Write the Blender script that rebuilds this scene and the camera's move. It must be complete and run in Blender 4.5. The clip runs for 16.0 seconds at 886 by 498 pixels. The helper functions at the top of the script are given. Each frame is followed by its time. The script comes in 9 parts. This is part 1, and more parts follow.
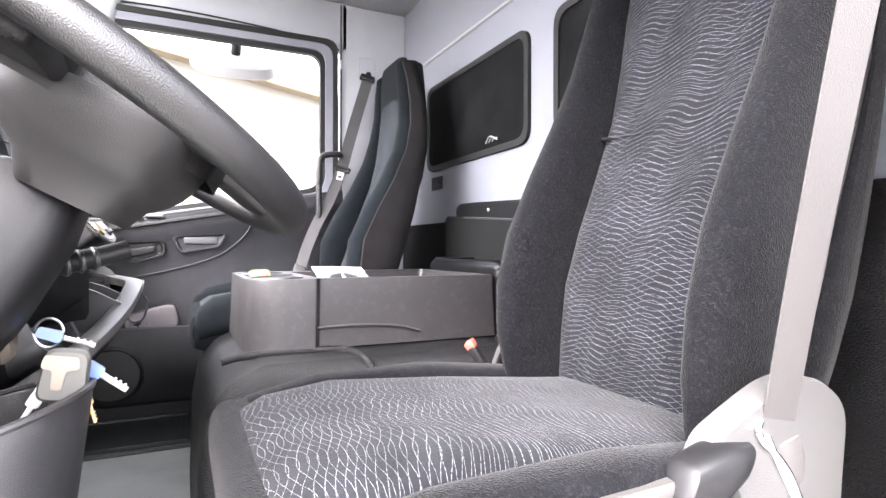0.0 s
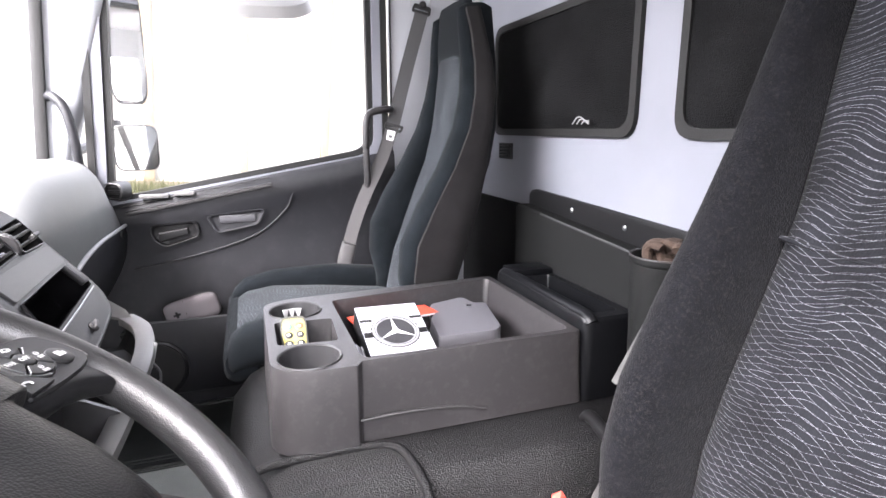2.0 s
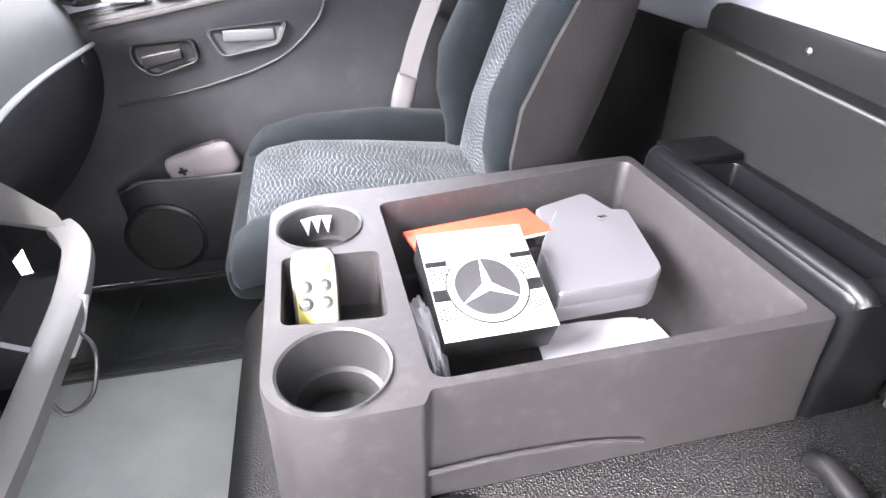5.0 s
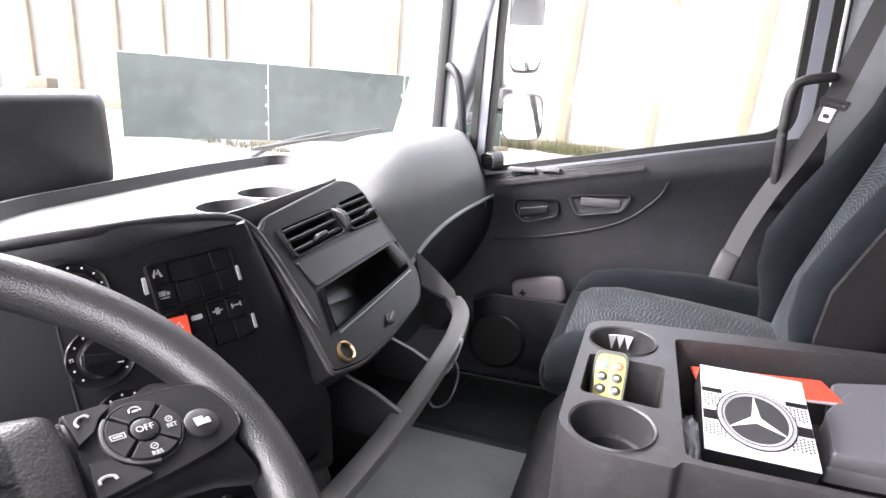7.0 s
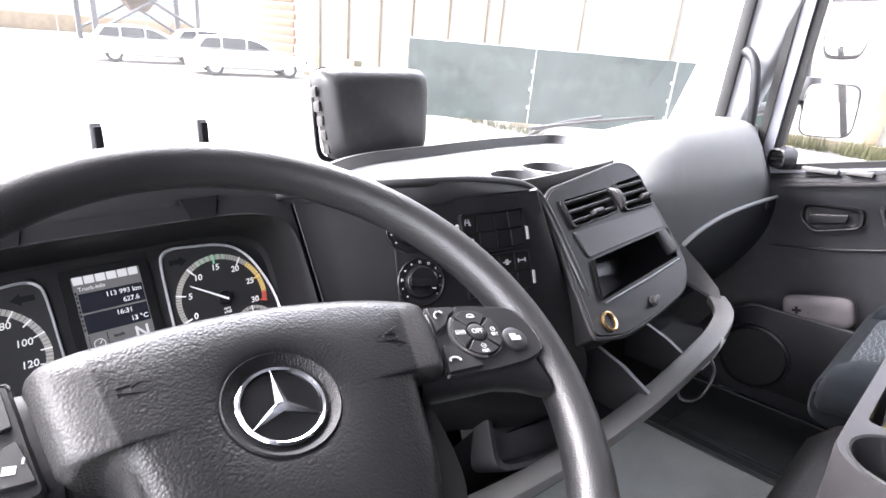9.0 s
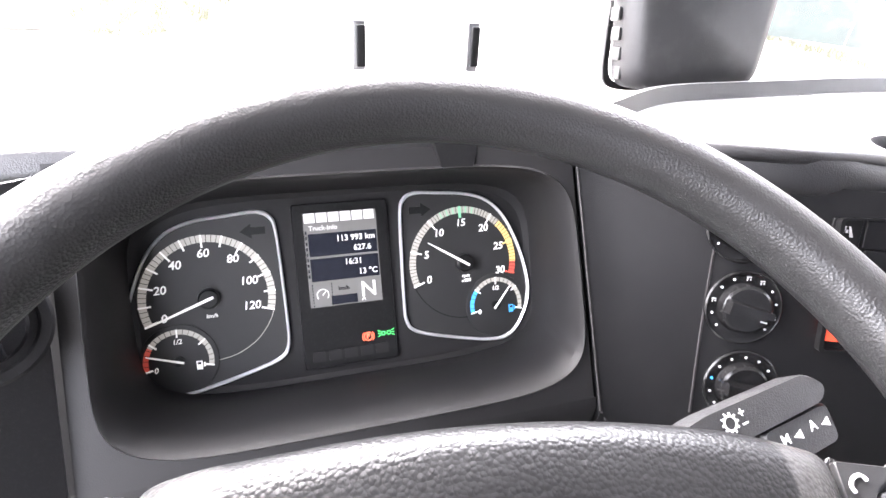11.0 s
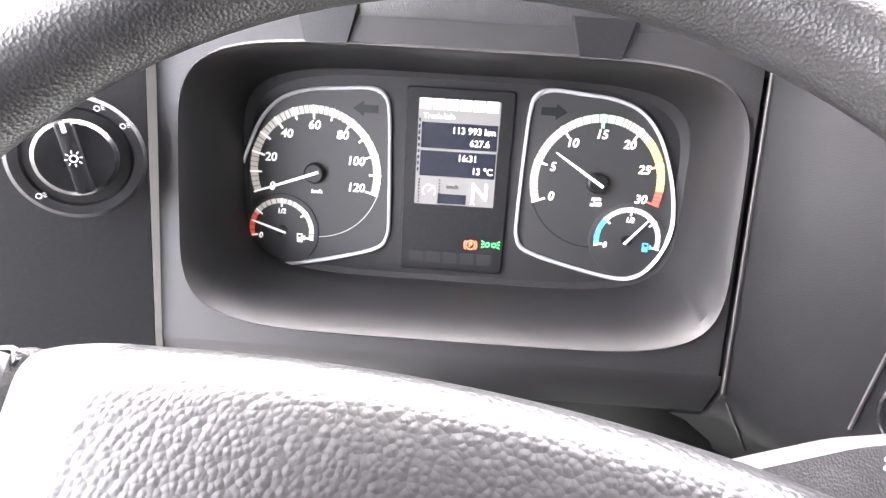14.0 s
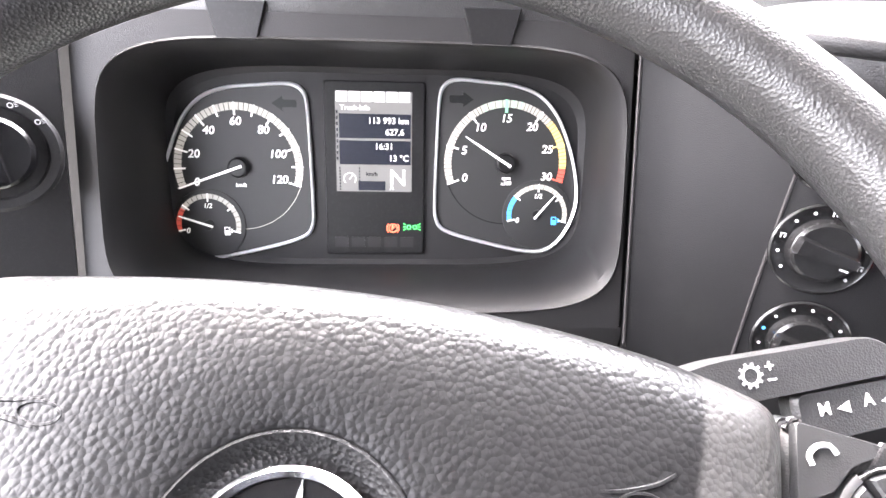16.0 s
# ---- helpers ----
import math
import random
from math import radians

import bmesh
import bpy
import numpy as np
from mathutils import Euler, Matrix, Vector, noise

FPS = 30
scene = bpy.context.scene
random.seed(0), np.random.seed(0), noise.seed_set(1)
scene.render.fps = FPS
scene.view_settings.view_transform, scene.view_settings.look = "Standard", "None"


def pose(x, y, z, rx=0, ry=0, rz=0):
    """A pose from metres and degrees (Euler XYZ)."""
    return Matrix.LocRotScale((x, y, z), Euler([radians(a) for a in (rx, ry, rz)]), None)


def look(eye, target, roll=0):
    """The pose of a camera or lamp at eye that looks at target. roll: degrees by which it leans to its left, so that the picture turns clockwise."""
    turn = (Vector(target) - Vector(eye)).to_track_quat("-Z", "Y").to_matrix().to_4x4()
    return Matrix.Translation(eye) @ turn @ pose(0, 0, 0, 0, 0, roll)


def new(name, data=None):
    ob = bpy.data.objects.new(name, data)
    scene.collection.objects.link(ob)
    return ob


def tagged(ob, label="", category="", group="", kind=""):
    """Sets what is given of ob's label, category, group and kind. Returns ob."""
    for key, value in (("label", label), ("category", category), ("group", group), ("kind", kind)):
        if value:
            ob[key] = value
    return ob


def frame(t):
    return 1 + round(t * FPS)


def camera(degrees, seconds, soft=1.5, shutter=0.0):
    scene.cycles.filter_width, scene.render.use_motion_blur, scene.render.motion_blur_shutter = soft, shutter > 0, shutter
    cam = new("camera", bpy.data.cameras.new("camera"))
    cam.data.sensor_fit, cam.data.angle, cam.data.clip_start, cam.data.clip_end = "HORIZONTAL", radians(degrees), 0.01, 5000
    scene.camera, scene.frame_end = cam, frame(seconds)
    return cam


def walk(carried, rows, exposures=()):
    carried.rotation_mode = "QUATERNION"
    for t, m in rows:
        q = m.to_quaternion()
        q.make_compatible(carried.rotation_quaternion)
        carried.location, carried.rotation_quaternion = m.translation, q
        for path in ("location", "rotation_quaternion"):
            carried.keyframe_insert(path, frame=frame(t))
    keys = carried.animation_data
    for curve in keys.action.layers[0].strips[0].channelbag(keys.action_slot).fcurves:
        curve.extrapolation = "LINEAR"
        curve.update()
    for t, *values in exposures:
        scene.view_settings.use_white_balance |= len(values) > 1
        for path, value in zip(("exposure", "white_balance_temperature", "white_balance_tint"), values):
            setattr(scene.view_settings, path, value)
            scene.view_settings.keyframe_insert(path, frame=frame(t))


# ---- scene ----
cam = camera(77.7, 16.0)
PATH = [
    (0, (0.058, 0.007, 0.819), (0.918, 1.813, 0.82), 0.1),
    (0.5, (0.054, 0.009, 0.91), (0.842, 1.843, 0.786), 0.1),
    (1, (0.096, 0.077, 0.972), (0.858, 1.918, 0.792), 0.0),
    (1.5, (0.141, 0.245, 1.052), (0.904, 2.083, 0.86), -0.2),
    (2, (0.167, 0.321, 1.143), (0.818, 2.164, 0.717), 0.0),
    (2.5, (0.206, 0.515, 1.148), (0.825, 2.349, 0.645), 0.3),
    (3, (0.253, 0.691, 1.102), (0.838, 2.483, 0.432), 0.2),
    (3.5, (0.279, 0.867, 1.049), (0.82, 2.597, 0.203), 0.2),
    (3.7, (0.284, 0.916, 1.042), (0.785, 2.611, 0.107), -0.0),
    (5.8, (0.236, 0.733, 1.192), (0.407, 2.4, 0.1), 0.4),
    (6, (0.232, 0.69, 1.199), (0.282, 2.456, 0.262), 0.3),
    (6.5, (0.243, 0.621, 1.195), (-0.101, 2.494, 0.585), 0.5),
    (7, (0.258, 0.585, 1.166), (-0.419, 2.384, 0.613), 0.8),
    (7.5, (0.256, 0.55, 1.167), (-0.707, 2.217, 0.626), 1.2),
    (8, (0.261, 0.549, 1.164), (-0.901, 2.084, 0.622), 1.4),
    (8.5, (0.256, 0.534, 1.162), (-1.018, 1.967, 0.593), 1.6),
    (9, (0.249, 0.505, 1.161), (-1.118, 1.828, 0.542), 1.9),
    (9.5, (0.238, 0.472, 1.157), (-1.215, 1.672, 0.488), 2.2),
    (10, (0.192, 0.473, 1.174), (-1.329, 1.535, 0.427), 2.8),
    (10.2, (0.157, 0.492, 1.172), (-1.396, 1.476, 0.385), 3.0),
    (12.3, (0.027, 0.596, 1.124), (-1.614, 0.663, -0.017), 3.2),
    (12.5, (0.028, 0.591, 1.127), (-1.595, 0.65, -0.041), 3.6),
    (13, (0.032, 0.599, 1.128), (-1.57, 0.599, -0.07), 3.4),
    (13.5, (0.024, 0.62, 1.12), (-1.559, 0.579, -0.101), 2.8),
    (14, (0.023, 0.626, 1.12), (-1.547, 0.583, -0.119), 2.9),
    (14.5, (0.035, 0.633, 1.116), (-1.527, 0.594, -0.133), 2.9),
    (15, (0.053, 0.64, 1.128), (-1.512, 0.639, -0.118), 3.2),
    (15.5, (0.074, 0.644, 1.13), (-1.502, 0.707, -0.099), 3.4),
    (16, (0.06, 0.65, 1.118), (-1.537, 0.781, -0.079), 3.1),
]
EXPOSE = [(0.0, 3.55, 6500, 17), (0.6, 3.45, 6500, 17), (1.0, 3.00, 6450, 17), (2.0, 3.20, 6450, 17), (3.5, 4.15, 6400, 17), (5.8, 4.25, 6500, 16), (6.6, 3.20, 6500, 16), (7.5, 2.80, 6400, 17), (8.5, 2.90, 6300, 17), (9.5, 3.25, 6300, 17), (10.2, 3.45, 6350, 17), (12.3, 5.25, 6600, 17), (14.5, 5.00, 6600, 17), (16.0, 4.80, 6600, 17)]
walk(cam, [(t, look(eye, target, roll)) for t, eye, target, roll in PATH], EXPOSE)
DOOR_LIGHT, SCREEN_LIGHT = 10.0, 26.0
SKY, SUN = 0.35, 1.6

# ---------------------------------------------------------------- world and light
world = bpy.data.worlds.new("overcast_sky")
scene.world = world
world.use_nodes = True
wn = world.node_tree.nodes
sky = wn.new("ShaderNodeTexSky")
sky.sky_type, sky.sun_disc = "NISHITA", False
sky.sun_elevation, sky.sun_rotation = radians(52), radians(250)
sky.air_density, sky.dust_density, sky.ozone_density = 1.0, 4.0, 0.6
hsv = wn.new("ShaderNodeHueSaturation")
hsv.inputs["Saturation"].default_value = 0.25
world.node_tree.links.new(sky.outputs[0], hsv.inputs["Color"])
world.node_tree.links.new(hsv.outputs[0], wn["Background"].inputs["Color"])
wn["Background"].inputs["Strength"].default_value = SKY
sun = new("sun", bpy.data.lights.new("sun", "SUN"))
sun.data.energy, sun.data.angle, sun.data.color = SUN, radians(25), (1.0, 0.96, 0.92)
sun.matrix_world = look((-5, -7, 9), (0, 1.2, 0.8))

# daylight through the open driver's door
door_light = new("door_daylight", bpy.data.lights.new("door_daylight", "AREA"))
door_light.data.shape, door_light.data.size, door_light.data.size_y = "RECTANGLE", 1.7, 1.5
door_light.data.energy, door_light.data.color = DOOR_LIGHT, (1.0, 0.985, 0.97)
door_light.matrix_world = look((0.05, -1.05, 1.75), (0.1, 0.8, 0.9))

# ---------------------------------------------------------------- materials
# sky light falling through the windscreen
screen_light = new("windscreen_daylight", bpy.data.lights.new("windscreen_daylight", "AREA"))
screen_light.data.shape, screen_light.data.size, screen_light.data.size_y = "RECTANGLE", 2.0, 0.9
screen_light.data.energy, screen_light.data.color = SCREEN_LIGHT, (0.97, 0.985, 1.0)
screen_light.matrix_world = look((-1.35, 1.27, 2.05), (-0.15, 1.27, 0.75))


def mat(name, color, rough=0.5, metal=0.0, spec=0.5, grain=0.0, grain_size=400.0, vary=0.0, vary_size=6.0,
        emit=None, emit_strength=1.0, sheen=0.0, stain=None, stain_size=3.0, stain_amount=0.3, coat=0.0):
    m = bpy.data.materials.new(name)
    m.use_nodes = True
    nt = m.node_tree
    b = nt.nodes["Principled BSDF"]
    b.inputs["Base Color"].default_value = (*color, 1)
    b.inputs["Roughness"].default_value = rough
    b.inputs["Metallic"].default_value = metal
    b.inputs["Specular IOR Level"].default_value = spec
    if sheen:
        b.inputs["Sheen Weight"].default_value = sheen
        b.inputs["Sheen Roughness"].default_value = 0.4
    if coat:
        b.inputs["Coat Weight"].default_value = coat
        b.inputs["Coat Roughness"].default_value = 0.08
    if emit:
        b.inputs["Emission Color"].default_value = (*emit, 1)
        b.inputs["Emission Strength"].default_value = emit_strength
    tc = nt.nodes.new("ShaderNodeTexCoord")
    if vary:
        n = nt.nodes.new("ShaderNodeTexNoise")
        n.inputs["Scale"].default_value, n.inputs["Detail"].default_value = vary_size, 6
        nt.links.new(tc.outputs["Object"], n.inputs["Vector"])
        r = nt.nodes.new("ShaderNodeMapRange")
        r.inputs["From Min"].default_value, r.inputs["From Max"].default_value = 0.3, 0.7
        r.inputs["To Min"].default_value, r.inputs["To Max"].default_value = 1 - vary, 1 + vary
        nt.links.new(n.outputs["Fac"], r.inputs["Value"])
        mul = nt.nodes.new("ShaderNodeMix")
        mul.data_type, mul.blend_type = "RGBA", "MULTIPLY"
        mul.inputs["Factor"].default_value = 1
        mul.inputs["A"].default_value = (*color, 1)
        nt.links.new(r.outputs[0], mul.inputs["B"])
        out = mul.outputs["Result"]
        if stain:
            n2 = nt.nodes.new("ShaderNodeTexNoise")
            n2.inputs["Scale"].default_value, n2.inputs["Detail"].default_value = stain_size, 8
            n2.inputs["Roughness"].default_value = 0.65
            nt.links.new(tc.outputs["Object"], n2.inputs["Vector"])
            r2 = nt.nodes.new("ShaderNodeMapRange")
            r2.inputs["From Min"].default_value, r2.inputs["From Max"].default_value = 0.5, 0.75
            r2.inputs["To Max"].default_value = stain_amount
            nt.links.new(n2.outputs["Fac"], r2.inputs["Value"])
            mx = nt.nodes.new("ShaderNodeMix")
            mx.data_type = "RGBA"
            nt.links.new(r2.outputs[0], mx.inputs["Factor"])
            nt.links.new(out, mx.inputs["A"])
            mx.inputs["B"].default_value = (*stain, 1)
            out = mx.outputs["Result"]
        nt.links.new(out, b.inputs["Base Color"])
        rr = nt.nodes.new("ShaderNodeMapRange")
        rr.inputs["To Min"].default_value, rr.inputs["To Max"].default_value = max(0.02, rough - 0.08), min(1, rough + 0.08)
        nt.links.new(n.outputs["Fac"], rr.inputs["Value"])
        nt.links.new(rr.outputs[0], b.inputs["Roughness"])
    if grain:
        g = nt.nodes.new("ShaderNodeTexVoronoi")
        g.inputs["Scale"].default_value = grain_size
        nt.links.new(tc.outputs["Object"], g.inputs["Vector"])
        bump = nt.nodes.new("ShaderNodeBump")
        bump.inputs["Strength"].default_value = grain
        bump.inputs["Distance"].default_value = 0.8 / grain_size
        nt.links.new(g.outputs["Distance"], bump.inputs["Height"])
        nt.links.new(bump.outputs[0], b.inputs["Normal"])
    return m


def mth(nt, op, a, b=None):
    n = nt.nodes.new("ShaderNodeMath")
    n.operation = op
    for i, v in enumerate((a, b)):
        if v is None:
            continue
        if isinstance(v, (int, float)):
            n.inputs[i].default_value = v
        else:
            nt.links.new(v, n.inputs[i])
    return n.outputs[0]


def seat_fabric(name, base, thread, pitch=0.0105, along="z", net=1.0):
    """Woven cloth with fine pale wavy lines that run across the seat and cross into a net."""
    m = bpy.data.materials.new(name)
    m.use_nodes = True
    nt = m.node_tree
    b = nt.nodes["Principled BSDF"]
    b.inputs["Roughness"].default_value = 0.95
    b.inputs["Specular IOR Level"].default_value = 0.1
    b.inputs["Sheen Weight"].default_value = 0.04
    tc = nt.nodes.new("ShaderNodeTexCoord")
    sp = nt.nodes.new("ShaderNodeSeparateXYZ")
    nt.links.new(tc.outputs["Object"], sp.inputs[0])
    across, run = sp.outputs["Y"], sp.outputs["Z" if along == "z" else "X"]
    noise_t = nt.nodes.new("ShaderNodeTexNoise")
    noise_t.inputs["Scale"].default_value, noise_t.inputs["Detail"].default_value = 9.0, 2
    nt.links.new(tc.outputs["Object"], noise_t.inputs["Vector"])
    wob = mth(nt, "MULTIPLY", mth(nt, "SUBTRACT", noise_t.outputs["Fac"], 0.5), 0.02)
    total = None
    for k, (amp, wl, ph, pt, w) in enumerate(((0.008, 0.13, 0.0, pitch, 0.07), (-0.010, 0.16, 1.7, pitch * 1.02, 0.065 * net))):
        wave = mth(nt, "MULTIPLY", mth(nt, "SINE", mth(nt, "ADD", mth(nt, "MULTIPLY", across, 6.283 / wl),
                                                      mth(nt, "ADD", mth(nt, "MULTIPLY", run, 21.0 if k else 12.0), ph))), amp)
        s = mth(nt, "ADD", mth(nt, "ADD", run, wave), wob)
        fr = mth(nt, "FRACT", mth(nt, "DIVIDE", mth(nt, "ADD", s, 10.0), pt))
        d = mth(nt, "ABSOLUTE", mth(nt, "SUBTRACT", fr, 0.5))
        line = mth(nt, "LESS_THAN", d, w * 0.5)
        total = line if total is None else mth(nt, "MAXIMUM", total, line)
    # worn, patchy threads
    n3 = nt.nodes.new("ShaderNodeTexNoise")
    n3.inputs["Scale"].default_value, n3.inputs["Detail"].default_value = 380.0, 2
    nt.links.new(tc.outputs["Object"], n3.inputs["Vector"])
    fuzz = nt.nodes.new("ShaderNodeMapRange")
    fuzz.inputs["From Min"].default_value, fuzz.inputs["From Max"].default_value = 0.3, 0.62
    nt.links.new(n3.outputs["Fac"], fuzz.inputs["Value"])
    fac = mth(nt, "MULTIPLY", total, fuzz.outputs[0])
    n4 = nt.nodes.new("ShaderNodeTexNoise")
    n4.inputs["Scale"].default_value, n4.inputs["Detail"].default_value = 14.0, 5
    nt.links.new(tc.outputs["Object"], n4.inputs["Vector"])
    patch = nt.nodes.new("ShaderNodeMapRange")
    patch.inputs["From Min"].default_value, patch.inputs["From Max"].default_value = 0.3, 0.7
    patch.inputs["To Min"].default_value, patch.inputs["To Max"].default_value = 0.55, 1.3
    nt.links.new(n4.outputs["Fac"], patch.inputs["Value"])
    fac = mth(nt, "MINIMUM", mth(nt, "MULTIPLY", fac, patch.outputs[0]), 1.0)
    basemul = nt.nodes.new("ShaderNodeMix")
    basemul.data_type, basemul.blend_type = "RGBA", "MULTIPLY"
    basemul.inputs["Factor"].default_value = 1
    basemul.inputs["A"].default_value = (*base, 1)
    nt.links.new(patch.outputs[0], basemul.inputs["B"])
    mx = nt.nodes.new("ShaderNodeMix")
    mx.data_type = "RGBA"
    nt.links.new(fac, mx.inputs["Factor"])
    nt.links.new(basemul.outputs["Result"], mx.inputs["A"])
    mx.inputs["B"].default_value = (*thread, 1)
    nt.links.new(mx.outputs["Result"], b.inputs["Base Color"])
    bump = nt.nodes.new("ShaderNodeBump")
    bump.inputs["Strength"].default_value, bump.inputs["Distance"].default_value = 0.5, 0.0012
    nt.links.new(mth(nt, "ADD", mth(nt, "MULTIPLY", total, 0.6), n3.outputs["Fac"]), bump.inputs["Height"])
    nt.links.new(bump.outputs[0], b.inputs["Normal"])
    return m


def glass_mat(name, tint=(1, 1, 1), rough=0.0, base=0.035, edge=0.5):
    m = bpy.data.materials.new(name)
    m.use_nodes = True
    nt = m.node_tree
    nt.nodes.remove(nt.nodes["Principled BSDF"])
    tr, gl, mx = nt.nodes.new("ShaderNodeBsdfTransparent"), nt.nodes.new("ShaderNodeBsdfGlossy"), nt.nodes.new("ShaderNodeMixShader")
    lw = nt.nodes.new("ShaderNodeLayerWeight")
    lw.inputs["Blend"].default_value = 0.5
    fac = mth(nt, "ADD", mth(nt, "MULTIPLY", mth(nt, "POWER", lw.outputs["Facing"], 5.0), edge), base)
    tr.inputs["Color"].default_value = (*tint, 1)
    gl.inputs["Roughness"].default_value = rough
    nt.links.new(fac, mx.inputs[0])
    nt.links.new(tr.outputs[0], mx.inputs[1])
    nt.links.new(gl.outputs[0], mx.inputs[2])
    nt.links.new(mx.outputs[0], nt.nodes["Material Output"].inputs["Surface"])
    return m


PL_DARK = mat("dark_grained_plastic", (0.0145, 0.0145, 0.0155), 0.40, spec=0.55, grain=0.25, grain_size=900, vary=0.12, stain=(0.10, 0.10, 0.10), stain_size=30, stain_amount=0.12)
PL_BLACK = mat("black_plastic", (0.0058, 0.0058, 0.0063), 0.42, spec=0.22, grain=0.12, grain_size=1200, vary=0.15, stain=(0.06, 0.06, 0.06), stain_size=420, stain_amount=0.10)
PL_GLOSS = mat("glossy_black_plastic", (0.0032, 0.0032, 0.0037), 0.24, spec=0.3, vary=0.1)
PL_PANEL = mat("panel_plastic", (0.0072, 0.0072, 0.0078), 0.48, spec=0.16, grain=0.2, grain_size=1400, vary=0.12, stain=(0.03, 0.03, 0.03), stain_size=22, stain_amount=0.12)
PL_SWITCH = mat("switch_plastic", (0.0052, 0.0052, 0.0057), 0.45, spec=0.16, vary=0.2, vary_size=40)
WELL = mat("well_leather", (0.0060, 0.0060, 0.0064), 0.42, spec=0.14, grain=0.35, grain_size=760, vary=0.1)
PL_STACK = mat("stack_plastic", (0.0062, 0.0062, 0.0067), 0.36, spec=0.18, grain=0.2, grain_size=1000, vary=0.12, stain=(0.05, 0.05, 0.05), stain_size=40, stain_amount=0.12)
PL_BRIDGE = mat("lit_bridge_plastic", (0.016, 0.0157, 0.0158), 0.42, spec=0.4, grain=0.2, grain_size=1000, vary=0.1)
PL_KNOB = mat("knob_plastic", (0.0060, 0.0060, 0.0064), 0.22, spec=0.38, vary=0.1)
PL_PAD = mat("pad_plastic", (0.0075, 0.0075, 0.0080), 0.40, spec=0.30, grain=0.15, grain_size=1500, vary=0.12)
PL_KEY = mat("key_plastic", (0.011, 0.011, 0.0115), 0.45, spec=0.35, grain=0.1, grain_size=1800, vary=0.10)
PL_CONSOLE = mat("console_plastic", (0.0175, 0.0164, 0.0172), 0.44, spec=0.35, grain=0.2, grain_size=1000, vary=0.1, stain=(0.12, 0.115, 0.115), stain_size=60, stain_amount=0.12)
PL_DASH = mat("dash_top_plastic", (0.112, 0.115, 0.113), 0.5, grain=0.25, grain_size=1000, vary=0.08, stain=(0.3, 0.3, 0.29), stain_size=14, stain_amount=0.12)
TRAY_RIM = mat("tray_rim_plastic", (0.085, 0.084, 0.083), 0.45, spec=0.4, grain=0.2, grain_size=1000, vary=0.1)


def ribbed(m, pitch):
    """Adds fine parallel moulded ribs to a plastic."""
    nt = m.node_tree
    tc, w, bp = nt.nodes.new("ShaderNodeTexCoord"), nt.nodes.new("ShaderNodeTexWave"), nt.nodes.new("ShaderNodeBump")
    w.bands_direction = "DIAGONAL"
    w.inputs["Scale"].default_value = 0.314 / pitch
    nt.links.new(tc.outputs["Object"], w.inputs["Vector"])
    bp.inputs["Strength"].default_value, bp.inputs["Distance"].default_value = 0.5, 0.0008
    nt.links.new(w.outputs["Fac"], bp.inputs["Height"])
    nt.links.new(bp.outputs[0], nt.nodes["Principled BSDF"].inputs["Normal"])
    return m


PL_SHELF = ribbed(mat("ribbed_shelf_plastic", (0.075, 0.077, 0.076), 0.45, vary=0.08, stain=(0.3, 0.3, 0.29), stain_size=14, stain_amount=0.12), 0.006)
PL_DOOR = mat("door_plastic", (0.0135, 0.0138, 0.016), 0.5, spec=0.25, grain=0.2, grain_size=1000, vary=0.1, stain=(0.08, 0.08, 0.085), stain_size=16, stain_amount=0.1)
PL_REAR = mat("rear_tray_plastic", (0.0032, 0.0034, 0.0040), 0.33, spec=0.2, grain=0.15, grain_size=1100, vary=0.12)
PL_LIGHT = mat("light_grey_plastic", (0.28, 0.28, 0.28), 0.5, grain=0.15, grain_size=900, vary=0.08)
PL_PILLAR = mat("pillar_trim", (0.30, 0.31, 0.33), 0.6, grain=0.15, grain_size=900, vary=0.06)
PL_LIGHT_DARK = mat("grip_plastic", (0.034, 0.034, 0.038), 0.45, grain=0.15, grain_size=900, vary=0.1)
WHITE_METAL = mat("painted_cab_metal", (0.158, 0.164, 0.188), 0.5, vary=0.05, stain=(0.20, 0.204, 0.225), stain_size=9, stain_amount=0.2)
HEADLINER = mat("headliner_cloth", (0.30, 0.30, 0.305), 0.95, grain=0.3, grain_size=700, vary=0.06)
RUBBER = mat("rubber_seal", (0.010, 0.010, 0.010), 0.6, spec=0.3, grain=0.2, grain_size=500, vary=0.15)
RUBBER_MAT = mat("rubber_floor", (0.36, 0.38, 0.36), 0.7, grain=0.4, grain_size=350, vary=0.14, stain=(0.38, 0.39, 0.37), stain_size=9, stain_amount=0.35)
MAT_DARK = mat("rubber_mat_dark", (0.013, 0.0155, 0.015), 0.45, grain=0.3, grain_size=400, vary=0.15, stain=(0.10, 0.11, 0.105), stain_size=10, stain_amount=0.25)
BAR_LEDGE = mat("ledge_paint", (0.024, 0.025, 0.0245), 0.5, grain=0.2, grain_size=500, vary=0.15)
TUNNEL = mat("tunnel_vinyl", (0.0052, 0.0052, 0.0056), 0.42, spec=0.20, grain=0.9, grain_size=420, vary=0.2)
FAB_SIDE = mat("seat_velour", (0.0034, 0.0035, 0.0043), 0.95, spec=0.04, grain=0.6, grain_size=500, vary=0.3, vary_size=70, sheen=0.05, stain=(0.036, 0.034, 0.033), stain_size=260, stain_amount=0.35)
FAB_PSIDE = mat("seat_velour_passenger", (0.0046, 0.0058, 0.007), 0.95, spec=0.06, grain=0.5, grain_size=600, vary=0.3, vary_size=18, sheen=0.03)
